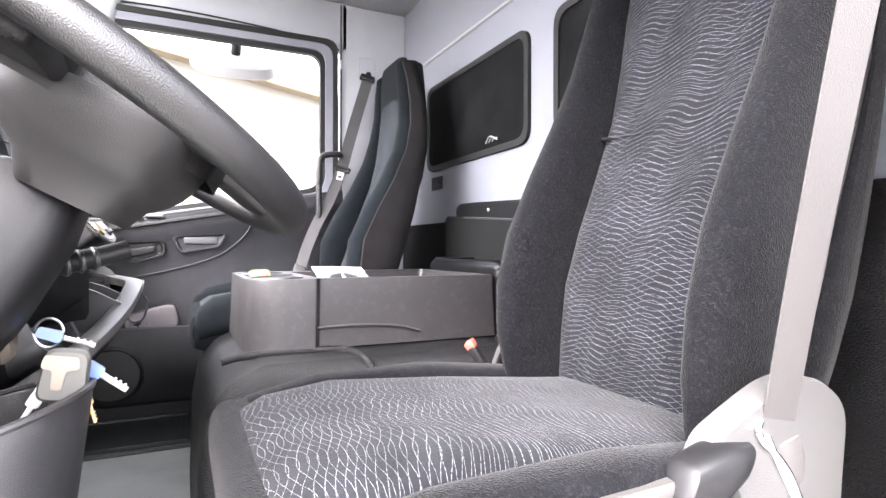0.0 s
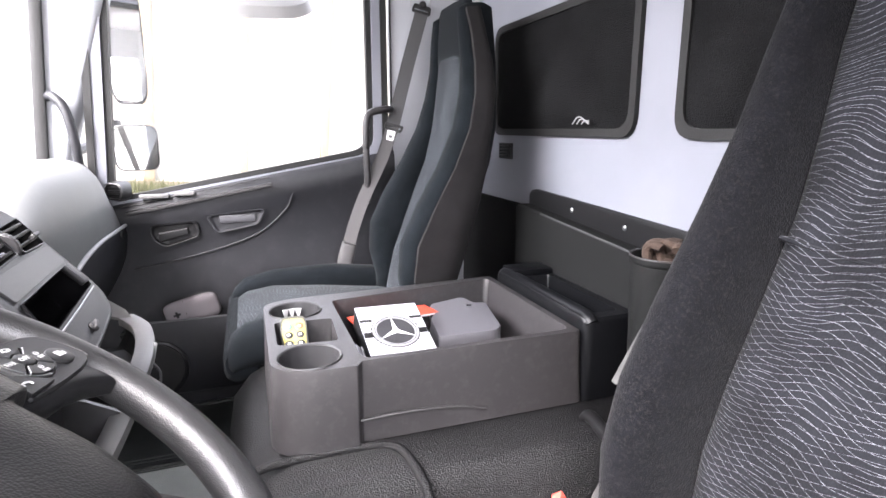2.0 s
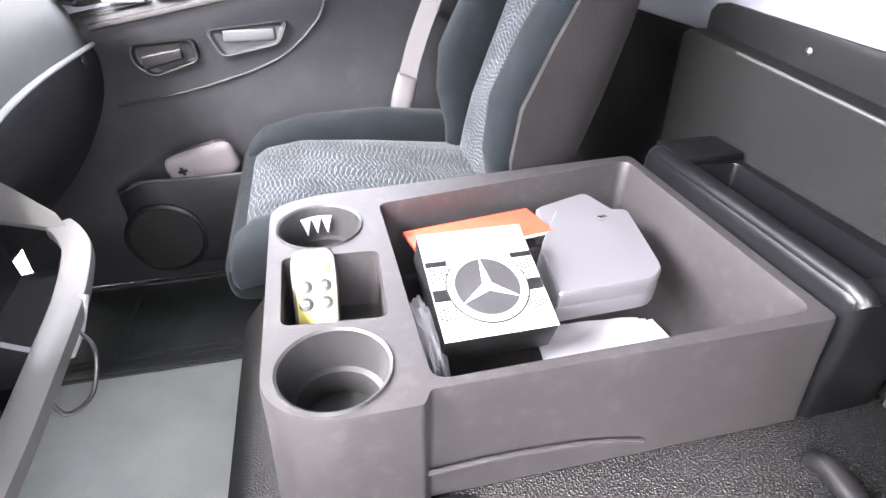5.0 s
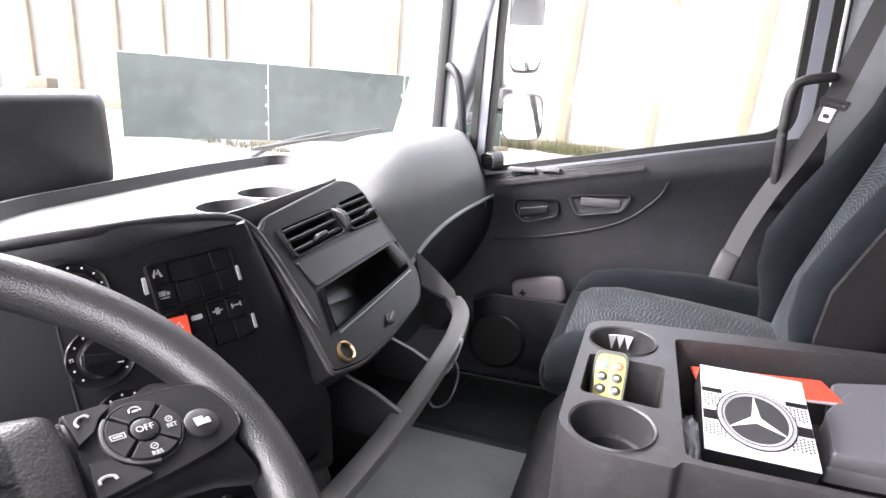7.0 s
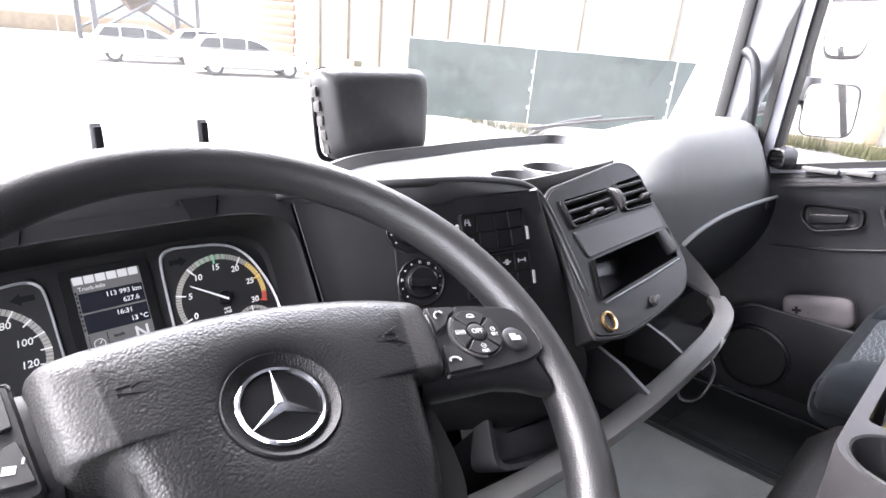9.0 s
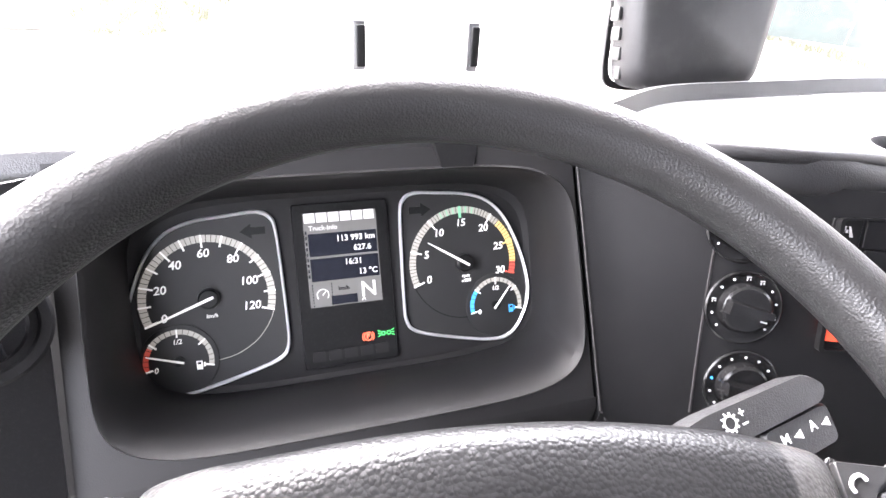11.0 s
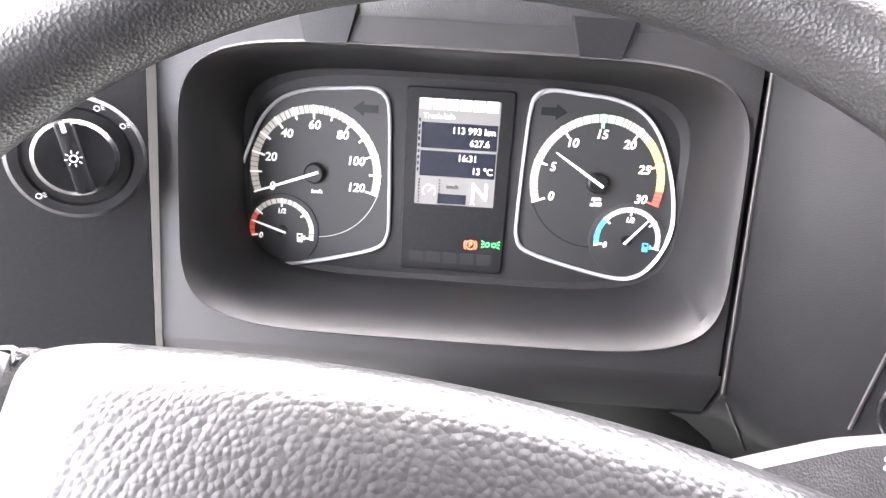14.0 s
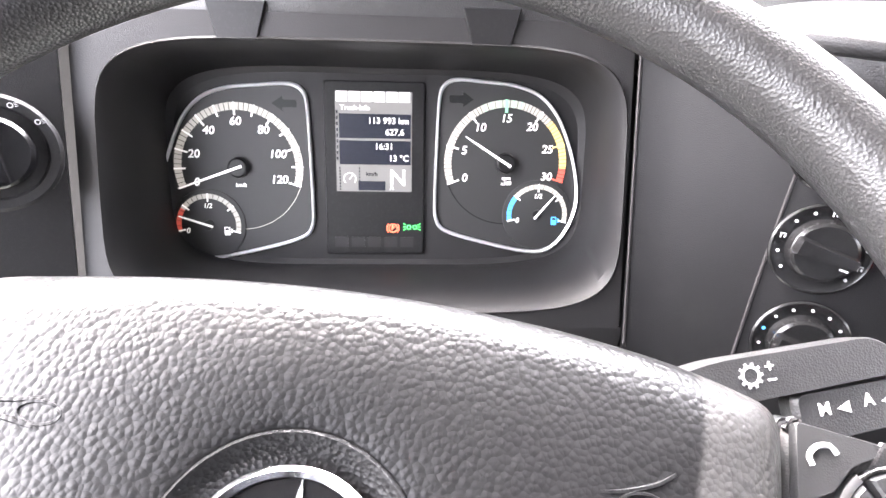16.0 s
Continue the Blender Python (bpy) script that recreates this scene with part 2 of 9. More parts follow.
FAB_BACK = mat("seat_back_cloth", (0.015, 0.0142, 0.0147), 0.95, spec=0.06, grain=0.5, grain_size=700, vary=0.2, vary_size=12, sheen=0.01)
# one driver cloth in two tones: backrest darkened for shade, cushion left paler
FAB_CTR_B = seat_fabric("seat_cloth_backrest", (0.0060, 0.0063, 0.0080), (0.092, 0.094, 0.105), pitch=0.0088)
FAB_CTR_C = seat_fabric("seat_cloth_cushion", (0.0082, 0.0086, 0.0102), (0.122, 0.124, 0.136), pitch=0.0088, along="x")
FAB_PCTR_B = seat_fabric("seat_cloth_passenger_back", (0.0085, 0.0108, 0.013), (0.16, 0.178, 0.195), pitch=0.0085)
FAB_PCTR_C = seat_fabric("seat_cloth_passenger_cushion", (0.0085, 0.0108, 0.013), (0.15, 0.166, 0.184), pitch=0.0095, along="x")
BELT = mat("belt_webbing", (0.03, 0.03, 0.031), 0.7, grain=0.4, grain_size=800, vary=0.1)
BELT_LIGHT = mat("belt_webbing_pale", (0.036, 0.033, 0.032), 0.7, grain=0.4, grain_size=800, vary=0.08)
CHROME = mat("chrome", (0.82, 0.83, 0.85), 0.12, metal=1.0, vary=0.04)
STEEL = mat("brushed_steel", (0.32, 0.32, 0.32), 0.35, metal=1.0, vary=0.1)
BRASS = mat("brass", (0.55, 0.38, 0.2), 0.35, metal=1.0, vary=0.1)
def wheel_leather():
    """Grained cover leather: black middle, paler smooth bands along both sides."""
    m = mat("wheel_leather", (0.0048, 0.0048, 0.0051), 0.38, spec=0.18, grain=0.20, grain_size=560, vary=0.1)
    nt = m.node_tree
    b = nt.nodes["Principled BSDF"]
    b.inputs["Normal"].links[0].from_node.invert = True
    tc = nt.nodes.new("ShaderNodeTexCoord")
    sp = nt.nodes.new("ShaderNodeSeparateXYZ")
    nt.links.new(tc.outputs["Object"], sp.inputs[0])
    edge = mth(nt, "SUBTRACT", mth(nt, "ABSOLUTE", mth(nt, "SUBTRACT", sp.outputs["X"], 0.006)), mth(nt, "ADD", mth(nt, "MULTIPLY", sp.outputs["Y"], 0.19), 0.0755))
    r = nt.nodes.new("ShaderNodeMapRange")
    r.inputs["From Min"].default_value, r.inputs["From Max"].default_value = -0.001, 0.001
    nt.links.new(edge, r.inputs["Value"])
    old = b.inputs["Base Color"].links[0].from_socket
    mx = nt.nodes.new("ShaderNodeMix")
    mx.data_type = "RGBA"
    nt.links.new(r.outputs[0], mx.inputs["Factor"])
    nt.links.new(old, mx.inputs["A"])
    mx.inputs["B"].default_value = (0.022, 0.0216, 0.0215, 1)
    nt.links.new(mx.outputs["Result"], b.inputs["Base Color"])
    return m


LEATHER = wheel_leather()
LEATHER_RIM = mat("rim_leather", (0.0115, 0.0114, 0.0118), 0.40, spec=0.52, grain=0.25, grain_size=800, vary=0.14)
WHEEL_TRIM = mat("wheel_trim_plastic", (0.021, 0.0205, 0.0205), 0.40, spec=0.3, grain=0.15, grain_size=900, vary=0.06)

WHITE_INK = mat("white_marking", (0.8, 0.8, 0.78), 0.5, emit=(1, 0.97, 0.9), emit_strength=0.02)
BAND_INK = mat("tan_scale_band", (0.36, 0.345, 0.31), 0.5, emit=(1, 0.95, 0.85), emit_strength=0.01, vary=0.04)
INK_DIM = mat("grey_print", (0.34, 0.34, 0.35), 0.5, vary=0.05)
WHITE = mat("white_print", (0.5, 0.5, 0.5), 0.5, vary=0.03)
RED_INK = mat("red_marking", (0.55, 0.10, 0.07), 0.5, emit=(1, 0.1, 0.05), emit_strength=0.01)
YELLOW_INK = mat("amber_marking", (0.7, 0.52, 0.2), 0.5, emit=(1, 0.6, 0.1), emit_strength=0.02)
GREEN_INK = mat("green_marking", (0.22, 0.52, 0.33), 0.5, emit=(0.1, 1, 0.4), emit_strength=0.02)
BLUE_INK = mat("blue_marking", (0.05, 0.35, 0.8), 0.5, emit=(0.1, 0.5, 1), emit_strength=0.02)
LAMP_RED = mat("warning_lamp_red", (0.6, 0.05, 0.03), 0.4, emit=(1, 0.16, 0.08), emit_strength=0.22)
LAMP_GREEN = mat("indicator_green", (0.05, 0.5, 0.1), 0.4, emit=(0.1, 0.9, 0.25), emit_strength=0.12)
LCD_DARK = mat("display_dark", (0.004, 0.0045, 0.007), 0.25, emit=(0.05, 0.06, 0.10), emit_strength=0.018)
LCD_GREY = mat("display_grey", (0.06, 0.06, 0.06), 0.3, emit=(0.75, 0.75, 0.72), emit_strength=0.014)
LCD_WHITE = mat("display_white", (0.35, 0.35, 0.35), 0.3, emit=(1, 1, 1), emit_strength=0.05)
DIAL = mat("dial_face", (0.012, 0.012, 0.0125), 0.6, vary=0.1)
CLUSTER = mat("cluster_panel", (0.0145, 0.0142, 0.0148), 0.48, spec=0.20, grain=0.15, grain_size=1300, vary=0.1)
RING = mat("satin_ring", (0.72, 0.72, 0.74), 0.3, metal=0.6, vary=0.03)
ORANGE = mat("hazard_red", (0.75, 0.07, 0.03), 0.4, emit=(1, 0.1, 0.04), emit_strength=0.02)
ORANGE_PAPER = mat("orange_paper", (0.5, 0.035, 0.014), 0.6, vary=0.08, vary_size=30)
GREY_BOX = mat("grey_case", (0.062, 0.061, 0.068), 0.5, grain=0.2, grain_size=900, vary=0.06)
PAPER = mat("white_paper", (0.32, 0.32, 0.342), 0.6, vary=0.05)
REMOTE_Y = mat("remote_yellow", (0.34, 0.3, 0.07), 0.5, vary=0.05)
REMOTE_G = mat("remote_case", (0.05, 0.05, 0.045), 0.5, vary=0.08)
KIT = mat("first_aid_cloth", (0.15, 0.136, 0.142), 0.85, grain=0.4, grain_size=700, vary=0.12, stain=(0.12, 0.10, 0.105), stain_size=30, stain_amount=0.3)
GLOVE = mat("work_glove", (0.032, 0.018, 0.0115), 0.9, grain=0.6, grain_size=300, vary=0.3, vary_size=25)
BOX_DARK = mat("storage_box_plastic", (0.0056, 0.0059, 0.0058), 0.65, spec=0.14, grain=0.4, grain_size=600, vary=0.16)
MESH_CLOTH = mat("mesh_curtain", (0.0065, 0.0065, 0.0068), 0.9, spec=0.08, grain=0.8, grain_size=350, vary=0.5, vary_size=7)
def veiled_glass():
    """Clear glass; a thin uneven translucent film puts glare haze over the view."""
    m = glass_mat("veiled_glass")
    nt = m.node_tree
    outp = nt.nodes["Material Output"]
    clear = outp.inputs["Surface"].links[0].from_socket
    veil = nt.nodes.new("ShaderNodeBsdfTranslucent")
    veil.inputs["Color"].default_value = (0.9, 0.9, 0.88, 1)
    tc, n = nt.nodes.new("ShaderNodeTexCoord"), nt.nodes.new("ShaderNodeTexNoise")
    n.inputs["Scale"].default_value, n.inputs["Detail"].default_value = 5.0, 6
    nt.links.new(tc.outputs["Object"], n.inputs["Vector"])
    r = nt.nodes.new("ShaderNodeMapRange")
    r.inputs["To Min"].default_value, r.inputs["To Max"].default_value = 0.003, 0.014
    nt.links.new(n.outputs["Fac"], r.inputs["Value"])
    mx = nt.nodes.new("ShaderNodeMixShader")
    nt.links.new(r.outputs[0], mx.inputs[0])
    nt.links.new(clear, mx.inputs[1])
    nt.links.new(veil.outputs[0], mx.inputs[2])
    nt.links.new(mx.outputs[0], outp.inputs["Surface"])
    return m


GLASS = veiled_glass()
MIRROR = mat("mirror_glass", (0.85, 0.87, 0.88), 0.02, metal=1.0)
BLUE_KEY = mat("blue_key_cap", (0.09, 0.14, 0.3), 0.4, vary=0.05)
SCREEN = mat("green_screen_cloth", (0.022, 0.034, 0.030), 0.9, grain=0.3, grain_size=60, vary=0.25, vary_size=1.2, stain=(0.075, 0.088, 0.078), stain_size=2.2, stain_amount=0.4)
CONCRETE = mat("yard_concrete", (0.165, 0.160, 0.148), 0.55, grain=0.3, grain_size=40, vary=0.14, vary_size=0.8, stain=(0.09, 0.077, 0.06), stain_size=0.35, stain_amount=0.5)
PLASTER = mat("wall_plaster", (0.225, 0.215, 0.19), 0.85, grain=0.2, grain_size=50, vary=0.05, stain=(0.16, 0.135, 0.09), stain_size=0.9, stain_amount=0.25)
PILASTER = mat("stained_concrete", (0.16, 0.125, 0.08), 0.85, grain=0.3, grain_size=40, vary=0.2, vary_size=2)
CAR_WHITE = mat("car_paint", (0.42, 0.42, 0.42), 0.25, coat=0.6, vary=0.02)
CAR_GLASS = mat("car_window", (0.03, 0.033, 0.035), 0.08, vary=0.05)
TYRE = mat("tyre_rubber", (0.03, 0.03, 0.03), 0.8, grain=0.4, grain_size=60, vary=0.1)
ALLOY = mat("alloy_rim", (0.5, 0.5, 0.52), 0.3, metal=0.8, vary=0.05)
RUST = mat("rusty_steel", (0.075, 0.055, 0.042), 0.8, grain=0.4, grain_size=60, vary=0.3, vary_size=3)
PAINT_DARK = mat("dark_steel_paint", (0.05, 0.05, 0.052), 0.6, vary=0.2)
PAINT_BLUE = mat("faded_blue_paint", (0.18, 0.32, 0.45), 0.6, vary=0.15)
STONE = mat("kerb_stone", (0.10, 0.085, 0.055), 0.85, grain=0.5, grain_size=20, vary=0.2)
TIMBER = mat("weathered_boards", (0.11, 0.06, 0.03), 0.8, grain=0.3, grain_size=40, vary=0.25, vary_size=4)
GRASS = mat("yard_grass", (0.036, 0.038, 0.010), 0.9, vary=0.35, vary_size=3)


# ---------------------------------------------------------------- mesh tools
def part(name, bm, material, parent=None, label="", smooth=35):
    me = bpy.data.meshes.new(name)
    bmesh.ops.recalc_face_normals(bm, faces=bm.faces)
    bm.to_mesh(me)
    bm.free()
    for p in me.polygons:
        p.use_smooth = True
    me.set_sharp_from_angle(angle=radians(smooth))
    me.materials.append(material)
    ob = new(name, me)
    if parent is not None:
        ob.parent = parent
    if label:
        ob["label"] = label
    return ob


def thing(name, label, category, at=(0, 0, 0), group="", kind=""):
    ob = new(name)
    ob.location = at
    ob.empty_display_size = 0.05
    return tagged(ob, label, category, group, kind)


def put(ob, m):
    ob.matrix_basis = m
    return ob


def bm_new():
    return bmesh.new()


def box(bm, c, s, bevel=0.0, seg=2, m=None):
    r = bmesh.ops.create_cube(bm, size=1)
    v = r["verts"]
    bmesh.ops.scale(bm, vec=s, verts=v)
    if bevel:
        e = list({e for x in v for e in x.link_edges})
        res = bmesh.ops.bevel(bm, geom=e, offset=bevel, segments=seg, affect="EDGES", profile=0.6)
        v = list({x for f in res["faces"] for x in f.verts} | {x for x in v if x.is_valid})
        v = list({y for x in v for e in x.link_edges for y in e.verts} | set(v))
    mm = Matrix.Translation(c) if m is None else m @ Matrix.Translation(c)
    bmesh.ops.transform(bm, matrix=mm, verts=v)
    return bm


def cyl(bm, m, r, h, seg=32, r2=None, bevel=0.0):
    """A cylinder along the local z of m, from 0 to h."""
    r2 = r if r2 is None else r2
    prof = [(0, 0), (r, 0), (r2, h), (0, h)]
    if bevel:
        prof = [(0, 0), (r - bevel, 0), (r, bevel), (r2, h - bevel), (r2 - bevel, h), (0, h)]
    return revolve(bm, m, prof, seg)


def revolve(bm, m, prof, seg=32):
    rings = []
    for r, z in prof:
        if r < 1e-6:
            rings.append([bm.verts.new(m @ Vector((0, 0, z)))])
        else:
            rings.append([bm.verts.new(m @ Vector((r * math.cos(2 * math.pi * i / seg), r * math.sin(2 * math.pi * i / seg), z))) for i in range(seg)])
    for a, b in zip(rings, rings[1:]):
        for i in range(seg):
            j = (i + 1) % seg
            q = [a[i % len(a)], a[j % len(a)], b[j % len(b)], b[i % len(b)]]
            q = list(dict.fromkeys(q))
            if len(q) > 2:
                bm.faces.new(q)
    return bm


def skin(bm, rings, closed=True, caps=True):
    vs = [[bm.verts.new(p) for p in r] for r in rings]
    n = len(vs[0])
    for a, b in zip(vs, vs[1:]):
        for i in range(n if closed else n - 1):
            j = (i + 1) % n
            bm.faces.new((a[i], a[j], b[j], b[i]))
    if caps and closed:
        bm.faces.new(vs[0])
        bm.faces.new(vs[-1])
    return bm


def sup(c, u, v, n=4.0, seg=24):
    """A ring: superellipse with half axes u, v round c."""
    c, u, v = Vector(c), Vector(u), Vector(v)
    out = []
    for i in range(seg):
        a = 2 * math.pi * i / seg
        ca, sa = math.cos(a), math.sin(a)
        out.append(c + u * math.copysign(abs(ca) ** (2 / n), ca) + v * math.copysign(abs(sa) ** (2 / n), sa))
    return out


def pillow(bm, rows, n=4.0, seg=28, round_ends=0.5):
    """A padded body: rows of (centre, u, v) with shrunken rings at both ends."""
    rows = [(Vector(c), Vector(u), Vector(v)) for c, u, v in rows]
    d0, d1 = (rows[0][0] - rows[1][0]).normalized(), (rows[-1][0] - rows[-2][0]).normalized()
    k0, k1 = rows[0][2].length * round_ends, rows[-1][2].length * round_ends
    rings = []
    for s in (0.55, 0.85):
        rings.append(sup(rows[0][0] + d0 * k0 * (1 - s) ** 0.8, rows[0][1] * (0.75 + 0.25 * s), rows[0][2] * s, n, seg))
    rings += [sup(*r, n, seg) for r in rows]
    for s in (0.85, 0.55):
        rings.append(sup(rows[-1][0] + d1 * k1 * (1 - s) ** 0.8, rows[-1][1] * (0.75 + 0.25 * s), rows[-1][2] * s, n, seg))
    return skin(bm, rings)


def spline(pts, n=8):
    """A smooth line through points."""
    p = [Vector(x) for x in pts]
    p = [2 * p[0] - p[1]] + p + [2 * p[-1] - p[-2]]
    out = []
    for i in range(1, len(p) - 2):
        for k in range(n):
            t = k / n
            out.append(0.5 * ((2 * p[i]) + (p[i + 1] - p[i - 1]) * t + (2 * p[i - 1] - 5 * p[i] + 4 * p[i + 1] - p[i + 2]) * t * t
                              + (3 * p[i] - p[i - 1] - 3 * p[i + 1] + p[i + 2]) * t ** 3))
    out.append(p[-2])
    return out


def tube(bm, pts, r, seg=12, flat=None, up=(0, 0, 1), closed=False, caps=True):
    """A tube, or a flat strip of half sizes flat=(across, thick), along points."""
    pts = [Vector(p) for p in pts]
    rings = []
    up = Vector(up)
    for i, p in enumerate(pts):
        a = pts[i - 1] if (i or closed) else p
        b = pts[(i + 1) % len(pts)] if (i < len(pts) - 1 or closed) else p
        t = (b - a).normalized()
        s = t.cross(up)
        s = s.normalized() if s.length > 1e-4 else t.orthogonal().normalized()
        w = s.cross(t).normalized()
        if flat:
            rings.append(sup(p, s * flat[0], w * flat[1], 6, 12))
        else:
            rings.append(sup(p, s * r, w * r, 2, seg))
    if closed:
        rings.append(rings[0])
        return skin_closed(bm, rings[:-1])
    return skin(bm, rings, True, caps)


def skin_closed(bm, rings):
    vs = [[bm.verts.new(p) for p in r] for r in rings]
    n = len(vs[0])
    for k in range(len(vs)):
        a, b = vs[k], vs[(k + 1) % len(vs)]
        for i in range(n):
            j = (i + 1) % n
            bm.faces.new((a[i], a[j], b[j], b[i]))
    return bm


def round_poly(pts, r=0.01, seg=5):
    """A closed 2D outline with its corners rounded."""
    out = []
    n = len(pts)
    for i in range(n):
        p, a, b = Vector(pts[i]), Vector(pts[i - 1]), Vector(pts[(i + 1) % n])
        rr = r[i] if isinstance(r, (list, tuple)) else r
        d1, d2 = (a - p), (b - p)
        k = min(rr, d1.length * 0.49, d2.length * 0.49)
        s, e = p + d1.normalized() * k, p + d2.normalized() * k
        for j in range(seg + 1):
            t = j / seg
            out.append((1 - t) ** 2 * s + 2 * t * (1 - t) * p + t * t * e)
    return out


def plate(bm, m, pts, h, bevel=0.0):
    """An outline in the local xy of m, raised by h along its z, with an eased upper edge."""
    base = [Vector((p[0], p[1])) for p in pts]
    c = sum(base, Vector((0, 0))) / len(base)
    rings = [(base, 0.0), (base, h - bevel)]
    if bevel:
        size = max((p - c).length for p in base)
        rings.append(([c + (p - c) * (1 - bevel / size) for p in base], h))
    return skin(bm, [[m @ Vector((p[0], p[1], z)) for p in q] for q, z in rings])


def frame_ring(bm, m, outer, inner, z0, z1):
    """A flat frame between two outlines with the same number of points."""
    rings = [[m @ Vector((p[0], p[1], z)) for p in o] for o, z in ((outer, z0), (outer, z1), (inner, z1), (inner, z0))]
    return skin_closed(bm, rings)


def basis(o, x, y, z=None):
    x, y = Vector(x).normalized(), Vector(y)
    z = x.cross(y).normalized() if z is None else Vector(z).normalized()
    y = z.cross(x).normalized()
    m = Matrix((x, y, z)).transposed().to_4x4()
    m.translation = o
    return m


def lettering(name, text, m, size, material, parent, align="CENTER", depth=0.0003, shear=0.0):
    cu = bpy.data.curves.new(name, "FONT")
    cu.body, cu.size, cu.align_x, cu.align_y, cu.extrude, cu.shear = text, size, align, "CENTER", depth, shear
    cu.resolution_u = 3
    cu.offset = size * 0.014
    tmp = bpy.data.objects.new(name, cu)
    me = bpy.data.meshes.new_from_object(tmp)
    bpy.data.objects.remove(tmp)
    me.transform(m)
    me.materials.clear()
    me.materials.append(material)
    ob = new(name, me)
    ob.parent = parent
    return ob


def grid(bm, sections, closed=False):
    return skin(bm, sections, closed, False)


def thicken(bm, d):
    bmesh.ops.recalc_face_normals(bm, faces=bm.faces)
    bmesh.ops.solidify(bm, geom=bm.faces[:], thickness=d)
    return bm


# ---------------------------------------------------------------- cab shell
FLOOR, REAR, DOOR_Y, SIDE_Y, ROOF = 0.2, 0.96, 2.30, 0.25, 1.86


def panel_with_holes(name, m, w0, w1, h0, h1, holes, t, material, label, category, seg=6):
    """A wall in the local xy of m with rounded openings through it; t is its thickness along local z."""
    bm = bm_new()
    xs = sorted({w0, w1, *[v for h in holes for v in (h[0], h[1])]})
    ys = sorted({h0, h1, *[v for h in holes for v in (h[2], h[3])]})
    for i in range(len(xs) - 1):
        for j in range(len(ys) - 1):
            cx, cy = (xs[i] + xs[i + 1]) / 2, (ys[j] + ys[j + 1]) / 2
            if any(h[0] < cx < h[1] and h[2] < cy < h[3] for h in holes):
                continue
            box(bm, (cx, cy, t / 2), (xs[i + 1] - xs[i], ys[j + 1] - ys[j], t), m=m)
    for a, b, c, d, r in holes:
        outer = [(a, c), (b, c), (b, d), (a, d)]
        rp = round_poly(outer, r, seg)
        for k, corner in enumerate(outer):
            arc = rp[k * (seg + 1):(k + 1) * (seg + 1)]
            for z in (0.0, t):
                vs = [bm.verts.new(m @ Vector((*corner, z)))] + [bm.verts.new(m @ Vector((p[0], p[1], z))) for p in arc]
                bm.faces.new(vs)
            grid(bm, [[m @ Vector((p[0], p[1], z)) for p in arc] for z in (0.0, t)])
    ob = part(name, bm, material, None, smooth=30)
    return tagged(ob, label, category, kind="structure")


# rear wall: local x runs to the passenger's side, local y up, local z to the rear
MR = basis((REAR, 0, 0), (0, 1, 0), (0, 0, 1))
panel_with_holes("wall_rear", MR, 0.19, 2.36, 0.2, 1.9, [(1.325, 2.02, 1.135, 1.44, 0.05), (0.48, 1.19, 1.135, 1.44, 0.05)], 0.05,
                 WHITE_METAL, "white painted rear wall of the cab", "wall")
bm = bm_new()
for zz in (1.575,):
    tube(bm, [(REAR - 0.002, 0.25, zz), (REAR - 0.002, 2.3, zz)], 0.006, 8)
tagged(part("trim", bm, PL_LIGHT), "pale pressed seam along the rear wall", "trim", kind="structure")


def mesh_curtain(y0, y1, label):
    th = thing("mesh_curtain", label, "curtain", (REAR, (y0 + y1) / 2, 1.29), "mesh curtains on the rear windows")
    m = basis((0, 0, 0), (0, 1, 0), (0, 0, 1))
    w = (y1 - y0) / 2
    # puffed cloth with slack folds
    bm = bm_new()
    n, k = 28, 14
    rows = []
    for j in range(k + 1):
        v = -0.158 + 0.316 * j / k
        row = []
        for i in range(n + 1):
            u = -w + 2 * w * i / n
            edge = min(1, (w - abs(u)) / 0.06, (0.158 - abs(v)) / 0.06)
            bulge = -0.012 * max(0, edge) - 0.006 * noise.noise(Vector((u * 9, v * 12, y0)))
            inset = 0.02 * max(0, (abs(u) - w + 0.05) / 0.05) * max(0, (abs(v) - 0.108) / 0.05)
            row.append(m @ Vector((u * (1 - inset), v * (1 - inset), bulge - 0.004)))
        rows.append(row)
    grid(bm, rows)
    part("cloth", thicken(bm, 0.003), MESH_CLOTH, th)
    bm = bm_new()
    o = round_poly([(-w - 0.008, -0.166), (w + 0.008, -0.166), (w + 0.008, 0.166), (-w - 0.008, 0.166)], 0.05)
    i = round_poly([(-w + 0.012, -0.146), (w - 0.012, -0.146), (w - 0.012, 0.146), (-w + 0.012, 0.146)], 0.045)
    frame_ring(bm, m, o, i, 0.004, -0.012)
    part("hem", bm, RUBBER, th)
    bm = bm_new()
    for s in range(3):
        tube(bm, spline([(-0.03, w - 0.10 - 0.02 * s, -0.135), (-0.032, w - 0.13 - 0.01 * s, -0.118 - 0.006 * s), (-0.03, w - 0.17, -0.135 + 0.004 * s)], 6), 0.0016, 6)
    part("cord", bm, PL_LIGHT, th, "knotted pale cord").location.y = -2 * w + 0.30
    return th


mesh_curtain(1.325, 2.02, "black mesh curtain stretched over the rear window")
mesh_curtain(0.48, 1.19, "black mesh curtain stretched over the rear window")


bm = bm_new()
box(bm, (REAR - 0.008, 1.27, 0.56), (0.012, 2.03, 0.72), 0.003)
tagged(part("trim", bm, MESH_CLOTH), "black carpet trim on the foot of the rear wall", "trim", kind="structure")


